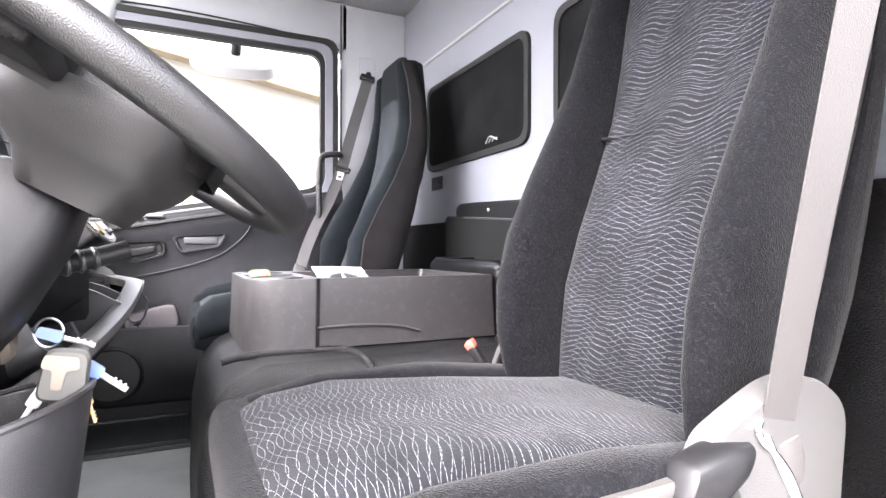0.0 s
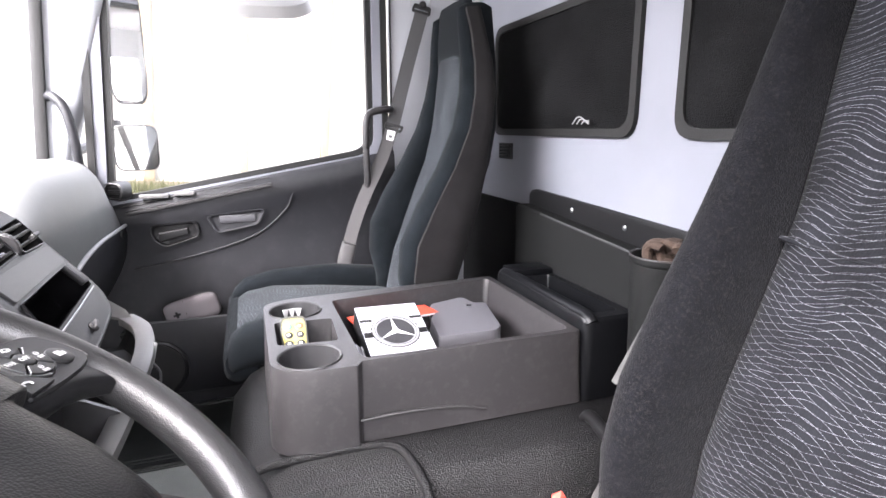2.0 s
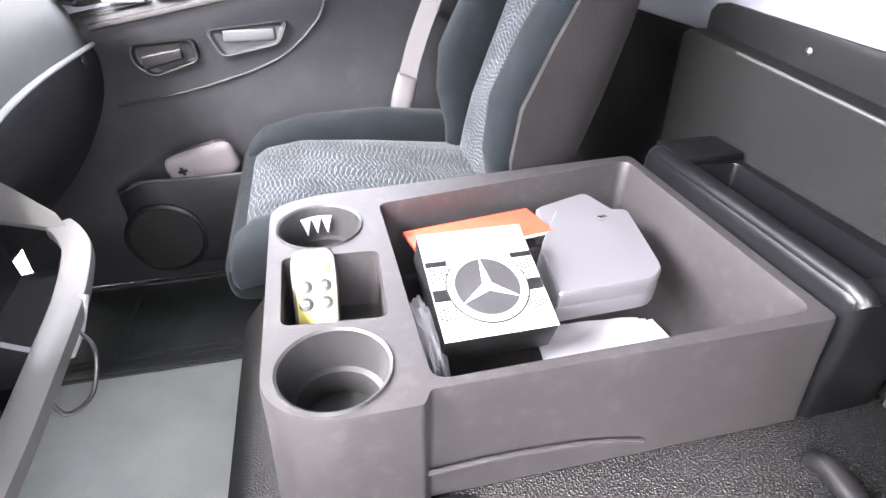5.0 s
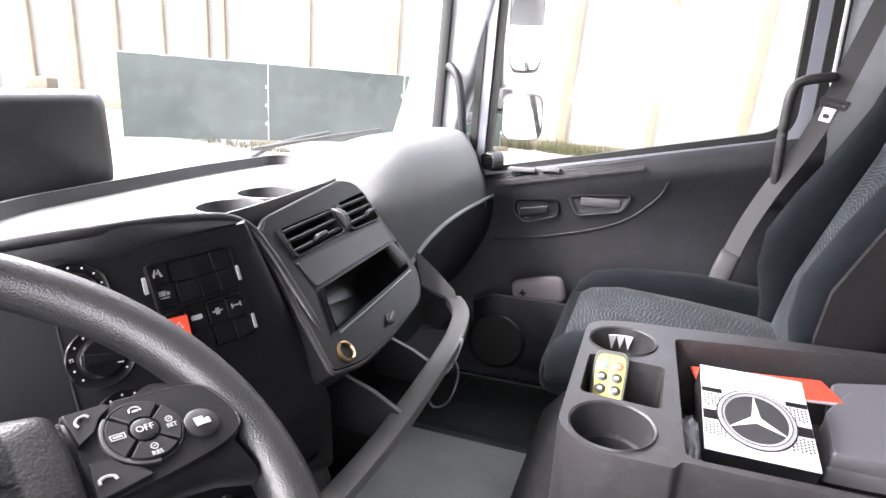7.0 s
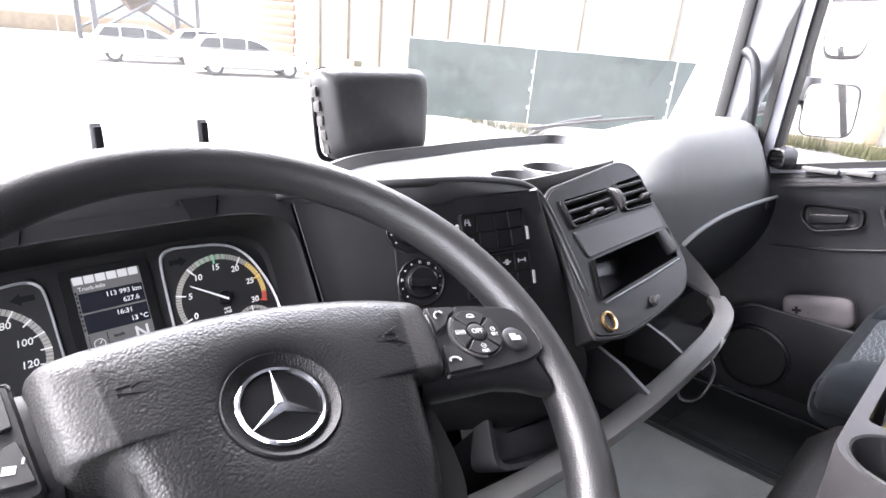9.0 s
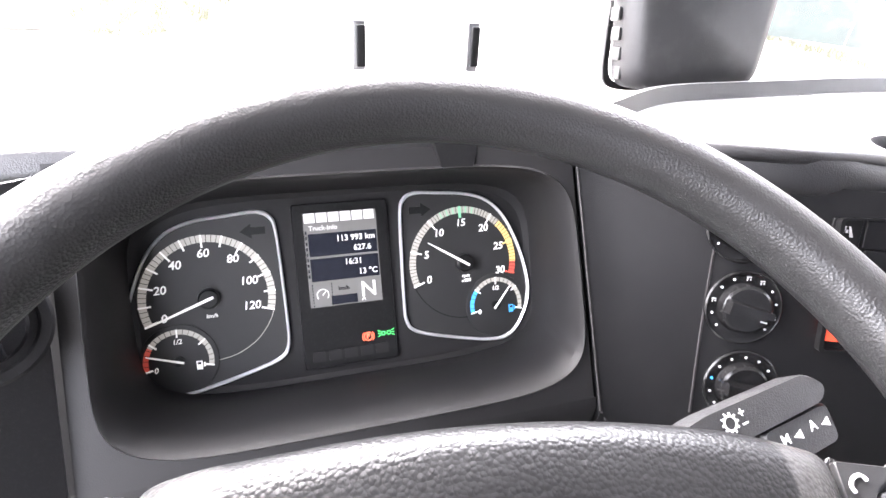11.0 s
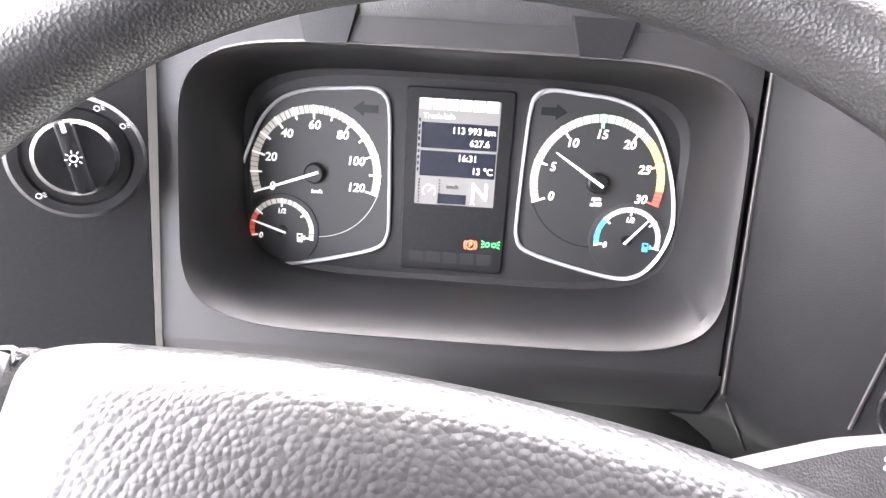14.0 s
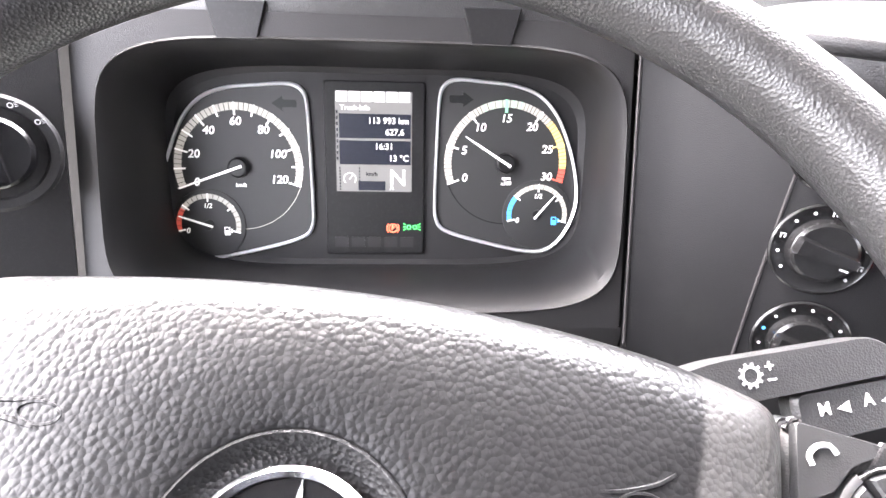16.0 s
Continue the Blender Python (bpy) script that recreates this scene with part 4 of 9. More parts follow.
def centre_console():
    th = thing("centre_console", "grey-brown moulded plastic centre console with cup holders and open bin", "console", (0.45, 1.4, 0.60))
    M = Matrix.Translation((-0.45, -1.4, -0.60))
    outer = round_poly([(0.178, 1.215), (0.178, 1.575), (0.235, 1.60), (0.765, 1.632), (0.765, 1.194), (0.328, 1.194), (0.319, 1.178), (0.225, 1.178)],
                       [0.05, 0.05, 0.05, 0.015, 0.012, 0.004, 0.004, 0.03], 6)
    holes = {"bin": round_poly([(0.332, 1.205), (0.328, 1.553), (0.748, 1.612), (0.748, 1.212)], [0.02, 0.015, 0.02, 0.02], 6),
             "square": round_poly([(0.196, 1.312), (0.196, 1.44), (0.312, 1.432), (0.306, 1.303)], 0.012, 6)}
    circ = {"near": ((0.246, 1.24), 0.052), "far": ((0.244, 1.507), 0.053)}
    # body walls
    bm = bm_new()
    c = Vector((0.45, 1.4))
    rings = []
    for z, k in ((0.605, 1.02), (0.65, 1.012), (0.70, 1.004), (CT - 0.006, 1.0), (CT - 0.001, 0.995)):
        rings.append([M @ Vector((*(c + (p - c) * k), z)) for p in outer])
    skin(bm, rings, True, False)
    body = part("body", bm, PL_CONSOLE, th, smooth=30)
    # top skin: triangulated face with holes
    bm = bm_new()
    edges = []

    def loop(pts, z):
        vs = [bm.verts.new(M @ Vector((p[0], p[1], z))) for p in pts]
        return [bm.edges.new((vs[i], vs[(i + 1) % len(vs)])) for i in range(len(vs))]
    edges += loop([c + (p - c) * 0.995 for p in outer], CT - 0.001)
    for h in holes.values():
        edges += loop(h, CT - 0.001)
    for (cc, r) in circ.values():
        edges += loop([Vector(cc) + Vector((math.cos(a), math.sin(a))) * r for a in [2 * math.pi * i / 36 for i in range(36)]], CT - 0.001)
    bmesh.ops.triangle_fill(bm, edges=edges, use_beauty=True)
    part("top", bm, PL_CONSOLE, th)
    # bin and wells
    for nm, pts, depth in (("bin", holes["bin"], 0.13), ("well", holes["square"], 0.075)):
        bm = bm_new()
        pc = sum(pts, Vector((0, 0))) / len(pts)
        rings = [[M @ Vector((*(pc + (p - pc) * k), z)) for p in pts] for k, z in ((1.0, CT - 0.001), (0.99, CT - 0.008), (0.965, CT - depth), (0.94, CT - depth - 0.004))]
        skin(bm, rings, True, False)
        bm.faces.new([v for v in bm.verts][-len(pts):])
        part(nm, bm, PL_CONSOLE, th, smooth=40)
    for (cc, r) in circ.values():
        bm = bm_new()
        revolve(bm, M @ Matrix.Translation((*cc, CT)), [(r + 0.004, -0.001), (r + 0.003, 0.002), (r, 0.0), (r - 0.002, -0.03), (r - 0.004, -0.045), (r - 0.010, -0.047), (r - 0.012, -0.075), (0, -0.076)], 40)
        part("cup_holder", bm, PL_DARK, th, smooth=40)
    # three spring teeth in the far cup holder
    for k in range(3):
        bm = bm_new()
        a = 1.35 + 0.33 * k
        mm = M @ Matrix.Translation((0.244 + 0.046 * math.cos(a), 1.507 + 0.046 * math.sin(a), CT - 0.02)) @ Matrix.Rotation(a, 4, "Z")
        plate(bm, mm @ Matrix.Rotation(-math.pi / 2, 4, "Y"), [(-0.016, 0.0), (0.010, -0.007), (0.010, 0.007)], 0.004)
        part("spring_tooth", bm, PL_LIGHT, th, "pale plastic spring tooth")
    # raised rib along the near side
    bm = bm_new()
    tube(bm, spline([M @ Vector((x, 1.186, z)) for x, z in ((0.285, 0.648), (0.40, 0.652), (0.50, 0.645), (0.56, 0.630))], 6), 0.003, 8)
    part("rib", bm, PL_CONSOLE, th)
    return th


centre_console()


def rear_tray():
    th = thing("rear_tray", "black plastic storage tray with an open pocket behind the console", "tray", (0.86, 1.41, 0.60))
    M = Matrix.Translation((-0.86, -1.41, -0.60))
    outer = round_poly([(0.769, 1.186), (0.769, 1.600), (0.895, 1.600), (0.892, 1.200), (0.880, 1.190)], [0.020, 0.012, 0.008, 0.012, 0.010], 5)
    inner = round_poly([(0.806, 1.222), (0.808, 1.520), (0.878, 1.520), (0.866, 1.222)], 0.008, 5)
    oc, ic = sum(outer, Vector((0, 0))) / len(outer), sum(inner, Vector((0, 0))) / len(inner)
    bm = bm_new()
    rings = [[M @ Vector((*(oc + (p - oc) * k), z)) for p in outer] for k, z in ((0.985, 0.604), (1.0, 0.70), (1.0, 0.768), (0.985, 0.776), (0.96, 0.779))]
    skin(bm, rings, True, False)
    part("tray_body", bm, PL_REAR, th, smooth=40)
    bm = bm_new()
    edges = []
    for pts in ([oc + (p - oc) * 0.96 for p in outer], inner):
        vs = [bm.verts.new(M @ Vector((*p, 0.779))) for p in pts]
        edges += [bm.edges.new((vs[i], vs[(i + 1) % len(vs)])) for i in range(len(vs))]
    bmesh.ops.triangle_fill(bm, edges=edges, use_beauty=True)
    part("tray_top", bm, PL_REAR, th)
    bm = bm_new()
    skin(bm, [[M @ Vector((*(ic + (p - ic) * k), z)) for p in inner] for k, z in ((1.0, 0.779), (0.985, 0.774), (0.96, 0.70), (0.94, 0.66))], True, False)
    bm.faces.new([v for v in bm.verts][-len(inner):])
    part("pocket", bm, PL_REAR, th, "deep open pocket", 40)
    bm = bm_new()
    tube(bm, spline([M @ Vector(p) for p in ((0.787, 1.192, 0.766), (0.787, 1.206, 0.775), (0.787, 1.25, 0.777), (0.787, 1.50, 0.777), (0.787, 1.575, 0.776), (0.787, 1.594, 0.768))], 6), 0.0145, 14)
    part("front_lip", bm, PL_REAR, th, "rounded front lip")
    bm = bm_new()
    box(bm, (0.838, 1.560, 0.786), (0.108, 0.074, 0.016), 0.005, m=M)
    part("end_ledge", bm, PL_REAR, th)
    return th


rear_tray()


def rear_box():
    th = thing("storage_box", "dark grey storage box along the rear wall", "box", (0.93, 1.2, FLOOR))
    bm = bm_new()
    M = Matrix.Translation((-0.93, -1.2, -FLOOR))
    # open-topped box with a folded lid rail behind
    def top(y):
        return 0.935 - 0.07 * (1.742 - y)
    rows = []
    for y0 in (1.742, 1.73, 1.4, 1.08, 0.75):
        z = top(y0) - (0.008 if y0 > 1.74 else 0)
        rows.append([M @ Vector((x, y0, q)) for x, q in ((0.905, 0.2), (0.893, z - 0.006), (0.897, z), (0.935, z - 0.001), (0.955, z - 0.004), (0.955, 0.2))])
    skin(bm, rows, True, True)
    part("body", bm, BOX_DARK, th, smooth=30)
    bm = bm_new()
    rows = [sup(M @ Vector((0.938, y, (0.98 - 0.04 * (1.742 - y) + top(y)) / 2 - 0.01)), Vector((0.006, 0, 0)), Vector((0, 0, k + (0.045 + 0.03 * (1.742 - y)) / 2 + 0.01)), 5, 16) for y, k in ((1.735, -0.016), (1.725, -0.006), (1.70, 0.0), (1.4, 0.0), (1.1, 0.0), (0.75, 0.0))]
    skin(bm, rows)
    part("rail", bm, PL_BLACK, th)
    # lit stretch of the box edge, drawn as a paler strip
    bm = bm_new()
    tube(bm, [M @ Vector((0.8935, y, top(y) - 0.002)) for y in (1.60, 1.35, 1.10)], 0.003, 8)
    part("edge_strip", bm, BAR_LEDGE, th, "pale strip painted for the lit box edge")
    for y in (1.51, 1.30, 1.12):
        bm = bm_new()
        revolve(bm, M @ basis((0.932, y, 0.955 - 0.05 * (1.742 - y)), (0, 1, 0), (0, 0, 1), (-1, 0, 0)), [(0.006, 0), (0.006, 0.002), (0.003, 0.004), (0, 0.004)], 16)
        part("screw", bm, STEEL, th)
    return th


rear_box()

bm = bm_new()
rows = []
for x in (0.10, 0.14, 0.2, 0.4, 0.8, 0.95):
    k = 0.0 if x > 0.19 else (0.03 if x > 0.12 else 0.08)
    rows.append([Vector((x, y, z)) for y, z in ((0.92, FLOOR), (1.00, 0.40 - k), (1.05, 0.575 - k), (1.09, 0.60 - k), (1.4, 0.603 - k), (1.62, 0.603 - k), (1.66, 0.57 - k), (1.68, FLOOR))])
rows.insert(0, [Vector((0.085, v.y, FLOOR + (v.z - FLOOR) * 0.75)) for v in rows[0]])
rows.insert(0, [Vector((0.08, v.y, FLOOR)) for v in rows[0]])
grid(bm, rows)
tagged(part("engine_tunnel", bm, TUNNEL, None, smooth=60), "grained dark vinyl cover over the engine tunnel", "tunnel cover", kind="structure")


bm = bm_new()
box(bm, (0.890, 1.00, 0.622), (0.016, 0.37, 0.034), 0.004)
tagged(part("rear_ledge", bm, BAR_LEDGE), "grey painted ledge at the foot of the rear panel", "ledge")
bm = bm_new()
tube(bm, spline([(0.745, 1.137, 0.598), (0.745, 1.128, 0.609), (0.744, 1.11, 0.612), (0.732, 1.04, 0.612), (0.715, 0.95, 0.612)], 5), 0.0135, 14)
tagged(part("seat_rail", bm, PL_BLACK), "dark round seat rail end lying on the tunnel cover", "rail")


# ---------------------------------------------------------------- dashboard
def smooth_profile(pts, n=5):
    return [Vector(p) for p in spline([Vector((p[0], 0, p[1])) for p in pts], n)]


dash = thing("dashboard", "grey moulded plastic truck dashboard", "dashboard", (-0.45, 1.27, FLOOR))
DO = -Vector((-0.45, 1.27, FLOOR))


def dash_loft(name, sections, material, label="", n=5, smooth=50):
    """Sections: (y, outline in x and z)."""
    bm = bm_new()
    grid(bm, [[Vector((v.x, y, v.z)) + DO for v in smooth_profile(p, n)] for y, p in sections])
    return part(name, bm, material, dash, label, smooth)


# passenger side: swelling top, trim line and knee panel
TRIM = ((1.44, 0.745), (1.56, 0.782), (1.655, 0.815), (1.72, 0.833), (1.83, 0.848), (1.97, 0.853), (2.16, 0.850), (2.30, 0.846))


def trim_z(y):
    return lerp_table(TRIM, y)


def bulge(y):
    k = max(0.0, min(1.0, (y - 1.42) / 0.30))
    k = k * k * (3 - 2 * k)
    e = max(0.0, (y - 2.12) / 0.18)
    top = 1.005 + 0.05 * k - 0.02 * e 
    return [(-0.66, 1.0), (-0.56, 1.015), (-0.42, top), (-0.31, top + 0.005), (-0.245 - 0.05 * e, top - 0.03), (-0.215 - 0.05 * e, 0.95), (-0.210 - 0.03 * e, 0.5 * (0.95 + trim_z(y))), (-0.213 - 0.01 * e, trim_z(y))]


bm = bm_new()
rows = []
for i in range(21):
    row = []
    for v in smooth_profile(bulge(1.44 + 0.86 * i / 20), 5):
        ys = 1.435 + 0.20 * max(0.0, min(1.0, (-0.25 - v.x) / 0.21))
        row.append(Vector((v.x, ys + (2.30 - ys) * i / 20, v.z)) + DO)
    rows.append(row)
grid(bm, rows)
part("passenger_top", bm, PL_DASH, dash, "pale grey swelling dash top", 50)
bm = bm_new()
tube(bm, spline([Vector((-0.207, y, z)) + DO for y, z in TRIM[1:-1] + ((2.285, 0.8465),)], 6), 0.0055, 8)
part("trim_line", bm, PL_LIGHT, dash, "pale trim edge")
dash_loft("knee_panel", [(y, [(-0.209, trim_z(y)), (-0.208, trim_z(y) - 0.03), (-0.222, trim_z(y) - 0.11), (-0.27, 0.64), (-0.36, 0.52), (-0.50, 0.40), (-0.72, 0.30), (-0.80, 0.2)]) for y in (1.45, 1.60, 1.70, 1.80, 1.95, 2.12, 2.29)], PL_DOOR)
for y, z in ((2.17, 0.833),):
    bm = bm_new()
    revolve(bm, basis(Vector((-0.203, y, z)) + DO, (0, 1, 0), (0, 0, 1), (1, 0, 0)), [(0.011, 0), (0.011, 0.004), (0.006, 0.003), (0, 0.001)], 16)
    part("screw_cap", bm, PL_CONSOLE, dash)

# top shelf with raised rim and cup recess
shelf = round_poly([(-0.40, 0.86), (-0.505, 1.03), (-0.535, 1.40), (-0.52, 1.60), (-0.45, 1.62), (-0.30, 1.46), (-0.25, 1.40), (-0.225, 1.14), (-0.235, 0.97), (-0.29, 0.86)], [0.03, 0.06, 0.08, 0.05, 0.05, 0.06, 0.04, 0.05, 0.03, 0.03], 6)
sc = sum(shelf, Vector((0, 0))) / len(shelf)
bm = bm_new()
rings = []
for k, z in ((1.06, 0.965), (1.045, 1.005), (1.03, 1.018), (1.0, 1.018), (0.98, 1.004), (0.97, 0.998)):
    rings.append([Vector((*(sc + (p - sc) * k), z + 0.012 * min(1, max(0, (-0.3 - (sc + (p - sc) * k).x) / 0.35)))) + DO for p in shelf])
skin(bm, rings, True, False)
part("shelf_rim", bm, PL_DARK, dash, smooth=45)
bm = bm_new()
edges = []
CUPS = ((-0.297, 1.203, 0.049), (-0.317, 1.311, 0.049))


def shelf_z(x):
    return 0.999 + 0.012 * min(1, max(0, (-0.3 - x) / 0.35))


for pts in ([sc + (p - sc) * 0.975 for p in shelf], *[[Vector((cx + r * math.cos(2 * math.pi * i / 36), cy + r * math.sin(2 * math.pi * i / 36))) for i in range(36)] for cx, cy, r in CUPS]):
    vs = [bm.verts.new(Vector((p[0], p[1], shelf_z(p[0]))) + DO) for p in pts]
    edges += [bm.edges.new((vs[i], vs[(i + 1) % len(vs)])) for i in range(len(vs))]
bmesh.ops.triangle_fill(bm, edges=edges, use_beauty=True)
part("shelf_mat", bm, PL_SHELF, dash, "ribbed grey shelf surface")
for cx, cy, r in CUPS:
    bm = bm_new()
    revolve(bm, Matrix.Translation(Vector((cx, cy, shelf_z(cx))) + DO), [(r + 0.005, 0.0), (r + 0.004, 0.004), (r + 0.001, 0.005), (r - 0.001, 0.0), (r - 0.004, -0.045), (0, -0.046)], 36)
    part("cup_recess", bm, PL_DARK, dash)

# driver side top: hood over the instruments
def hood(y):
    k = max(0.0, min(1.0, (y - 0.77) / 0.20))
    k = k * k * (3 - 2 * k)
    nose = -0.325 + 0.113 * k + 0.012 * max(0, (y - 0.92) / 0.18)
    w = 0.15 - 0.09 * k
    drop = 0.03 + 0.02 * (1 - k)
    up = 0.016 * math.exp(-((y - 0.65) / 0.13) ** 4)
    up += k * (0.010 - 0.021 * max(0.0, (y - 0.95) / 0.15))
    return [(nose - w - 0.05, 0.985 - 1.2 * drop), (nose - w * 0.7, 1.005 - drop * 0.5), (nose - w * 0.35, 1.021 - 0.012 * (1 - k) + up * 0.6), (nose - 0.010, 1.029 + up), (nose, 1.022 + up), (nose + 0.002, 1.010), (nose - 0.014, 0.998)]


dash_loft("driver_top", [(0.25 + 0.85 * i / 28, hood(0.25 + 0.85 * i / 28)) for i in range(29)], PL_DARK, "dark grained hood over the instruments")
dash_loft("cowl", [(y, [(-0.72, 0.88), (-0.62, 0.91), (-0.52, 0.94), (-0.42, 0.955)]) for y in (0.26, 0.6, 1.0, 1.3, 1.55)], PL_BLACK, "dark cowl below the windscreen")


# ------------------------------------------------ instrument binnacle
def surf_x(z):
    return -0.215 - 0.55 * (z - 0.83)


CU = Vector((0, 1, 0))
CV = Vector((-0.407, 0, 0.9135))
CN = Vector((0.9135, 0, 0.407))
CO = Vector((-0.3515, 0.628, 0.897))          # midway between the two dial hubs
MC = basis(CO, CU, CV, CN)

binn = thing("instrument_cluster", "instrument cluster with two dials and a central display", "instruments", CO)
BI = MC.to_3x3().to_4x4() @ Matrix.Scale(0.969, 4)                      # cluster axes, parts relative to its base

# recessed surround
bm = bm_new()
open_c, face_c = (0.0, 0.004), (0.0, 0.0)
seg = 64


def rr_ring(hw, hh, n, c=(0, 0)):
    return [Vector((p.x, p.y)) for p in sup((c[0], c[1], 0), (hw, 0, 0), (0, hh, 0), n, seg)]


def on_panel(y, z):
    return Vector((surf_x(z), y, z))


rings = []
outer = [Vector((math.copysign(1, math.cos(a)) * min(1, abs(math.cos(a)) * 1.6), math.copysign(1, math.sin(a)) * min(1, abs(math.sin(a)) * 1.6))) for a in [2 * math.pi * i / seg for i in range(seg)]]
rings.append([on_panel(0.6245 + p.x * (0.1905 if p.x < 0 else 0.1795), 0.9305 + p.y * 0.0925) for p in outer])
rings.append([on_panel(0.6245 + p.x, 0.9285 + p.y) for p in rr_ring(0.178, 0.0815, 5.5)])
rings.append([on_panel(0.6245 + p.x, 0.9285 + p.y) + Vector((0.0025, 0, 0.001)) for p in rr_ring(0.1765, 0.0800, 5.5)])
rings.append([on_panel(0.6245 + p.x, 0.9285 + p.y) + Vector((-0.003, 0, 0)) for p in rr_ring(0.174, 0.0775, 5.5)])
rings.append([CO + CU * p.x + CV * p.y + CN * 0.035 for p in rr_ring(0.1735, 0.083, 5.5, (0, 0.002))])
rings.append([CO + CU * p.x + CV * p.y + CN * 0.003 for p in rr_ring(0.1715, 0.081, 5.0, (0, -0.004))])
rings.append([CO + CU * p.x + CV * p.y for p in rr_ring(0.165, 0.076, 4.5, (0, -0.004))])
skin(bm, [[p - CO for p in r] for r in rings], True, False)
part("surround", bm, CLUSTER, binn, smooth=32)
bm = bm_new()
grid(bm, [[Vector((x, y, z)) - CO for x, z in ((-0.2194, 0.838), (-0.2165, 0.831), (-0.2195, 0.80), (-0.227, 0.79), (-0.265, 0.74))] for y in (0.434, 0.55, 0.70, 0.8062)])
part("lower_lip", thicken(bm, 0.003), CLUSTER, binn, smooth=30)
bm = bm_new()
plate(bm, BI @ Matrix.Translation((0, -0.004, -0.004)), rr_ring(0.178, 0.084, 4.0), 0.0045)
part("face_plate", bm, CLUSTER, binn)
for sx in (-0.091, 0.080):
    bm = bm_new()
    plate(bm, BI @ Matrix.Translation((sx, 0.0985, 0.076)), [(-0.013, -0.011), (0.013, -0.011), (0.020, 0.014), (-0.020, 0.014)], 0.009, 0.001)
    part("hood_clip", bm, PL_BLACK, binn)

def closed_spline(pts, n=5):
    """A smooth closed outline through points."""
    p = [Vector(q) for q in pts]
    m, out = len(p), []
    for i in range(m):
        p0, p1, p2, p3 = p[i - 1], p[i], p[(i + 1) % m], p[(i + 2) % m]
        for k in range(n):
            t = k / n
            out.append(0.5 * (2 * p1 + (p2 - p0) * t + (2 * p0 - 5 * p1 + 4 * p2 - p3) * t * t + (3 * p1 - p0 - 3 * p2 + p3) * t ** 3))
    return out


# outline of the speedometer's bezel round its hub; the other dial mirrors it
BEZ = [(0.020, 0.0655), (0.042, 0.0668), (0.0525, 0.0620), (0.0565, 0.0500), (0.0582, 0.0100), (0.0590, -0.0300), (0.0580, -0.0470), (0.0500, -0.0575), (0.0200, -0.0668),
       (-0.0200, -0.0752), (-0.0400, -0.0730), (-0.0540, -0.0580), (-0.0620, -0.0360), (-0.0610, -0.0130), (-0.0540, 0.0130), (-0.0420, 0.0390), (-0.0260, 0.0555), (-0.0050, 0.0630)]


def arc_ticks(c, r0, r1, a0, a1, n0, n1, total, w):
    """Quads of scale marks between positions n0 and n1 of total."""
    out = []
    for k in range(n0, n1 + 1):
        a = radians(a0 + (a1 - a0) * k / total)
        d, s = Vector((math.cos(a), math.sin(a))), Vector((-math.sin(a), math.cos(a)))
        out.append([Vector(c) + d * r0 - s * w, Vector(c) + d * r1 - s * w, Vector(c) + d * r1 + s * w, Vector(c) + d * r0 + s * w])
    return out


def flat_quads(quads, z, h=0.0004):
    bm = bm_new()
    for q in quads:
        plate(bm, BI @ Matrix.Translation((0, 0, z)), q, h)
    return bm


def arc_band(c, r0, r1, a0, a1, z, n=40):
    bm = bm_new()
    rows = []
    for k in range(n + 1):
        a = radians(a0 + (a1 - a0) * k / n)
        d = Vector((math.cos(a), math.sin(a)))
        rows.append([BI @ Vector((*(Vector(c) + d * r), z)) for r in (r0, r1)])
    grid(bm, rows)
    return bm


def needle(parent, c, ang, length, z, w=0.0014, material=None):
    a = radians(ang)
    mm = BI @ Matrix.Translation((c[0], c[1], z)) @ Matrix.Rotation(a, 4, "Z")
    bm = bm_new()
    plate(bm, mm, [(-0.004, -w), (length * 0.7, -w * 0.75), (length, -w * 0.35), (length, w * 0.35), (length * 0.7, w * 0.75), (-0.004, w)], 0.0012, 0.0002)
    part("needle", bm, material or WHITE_INK, parent, "white pointer")


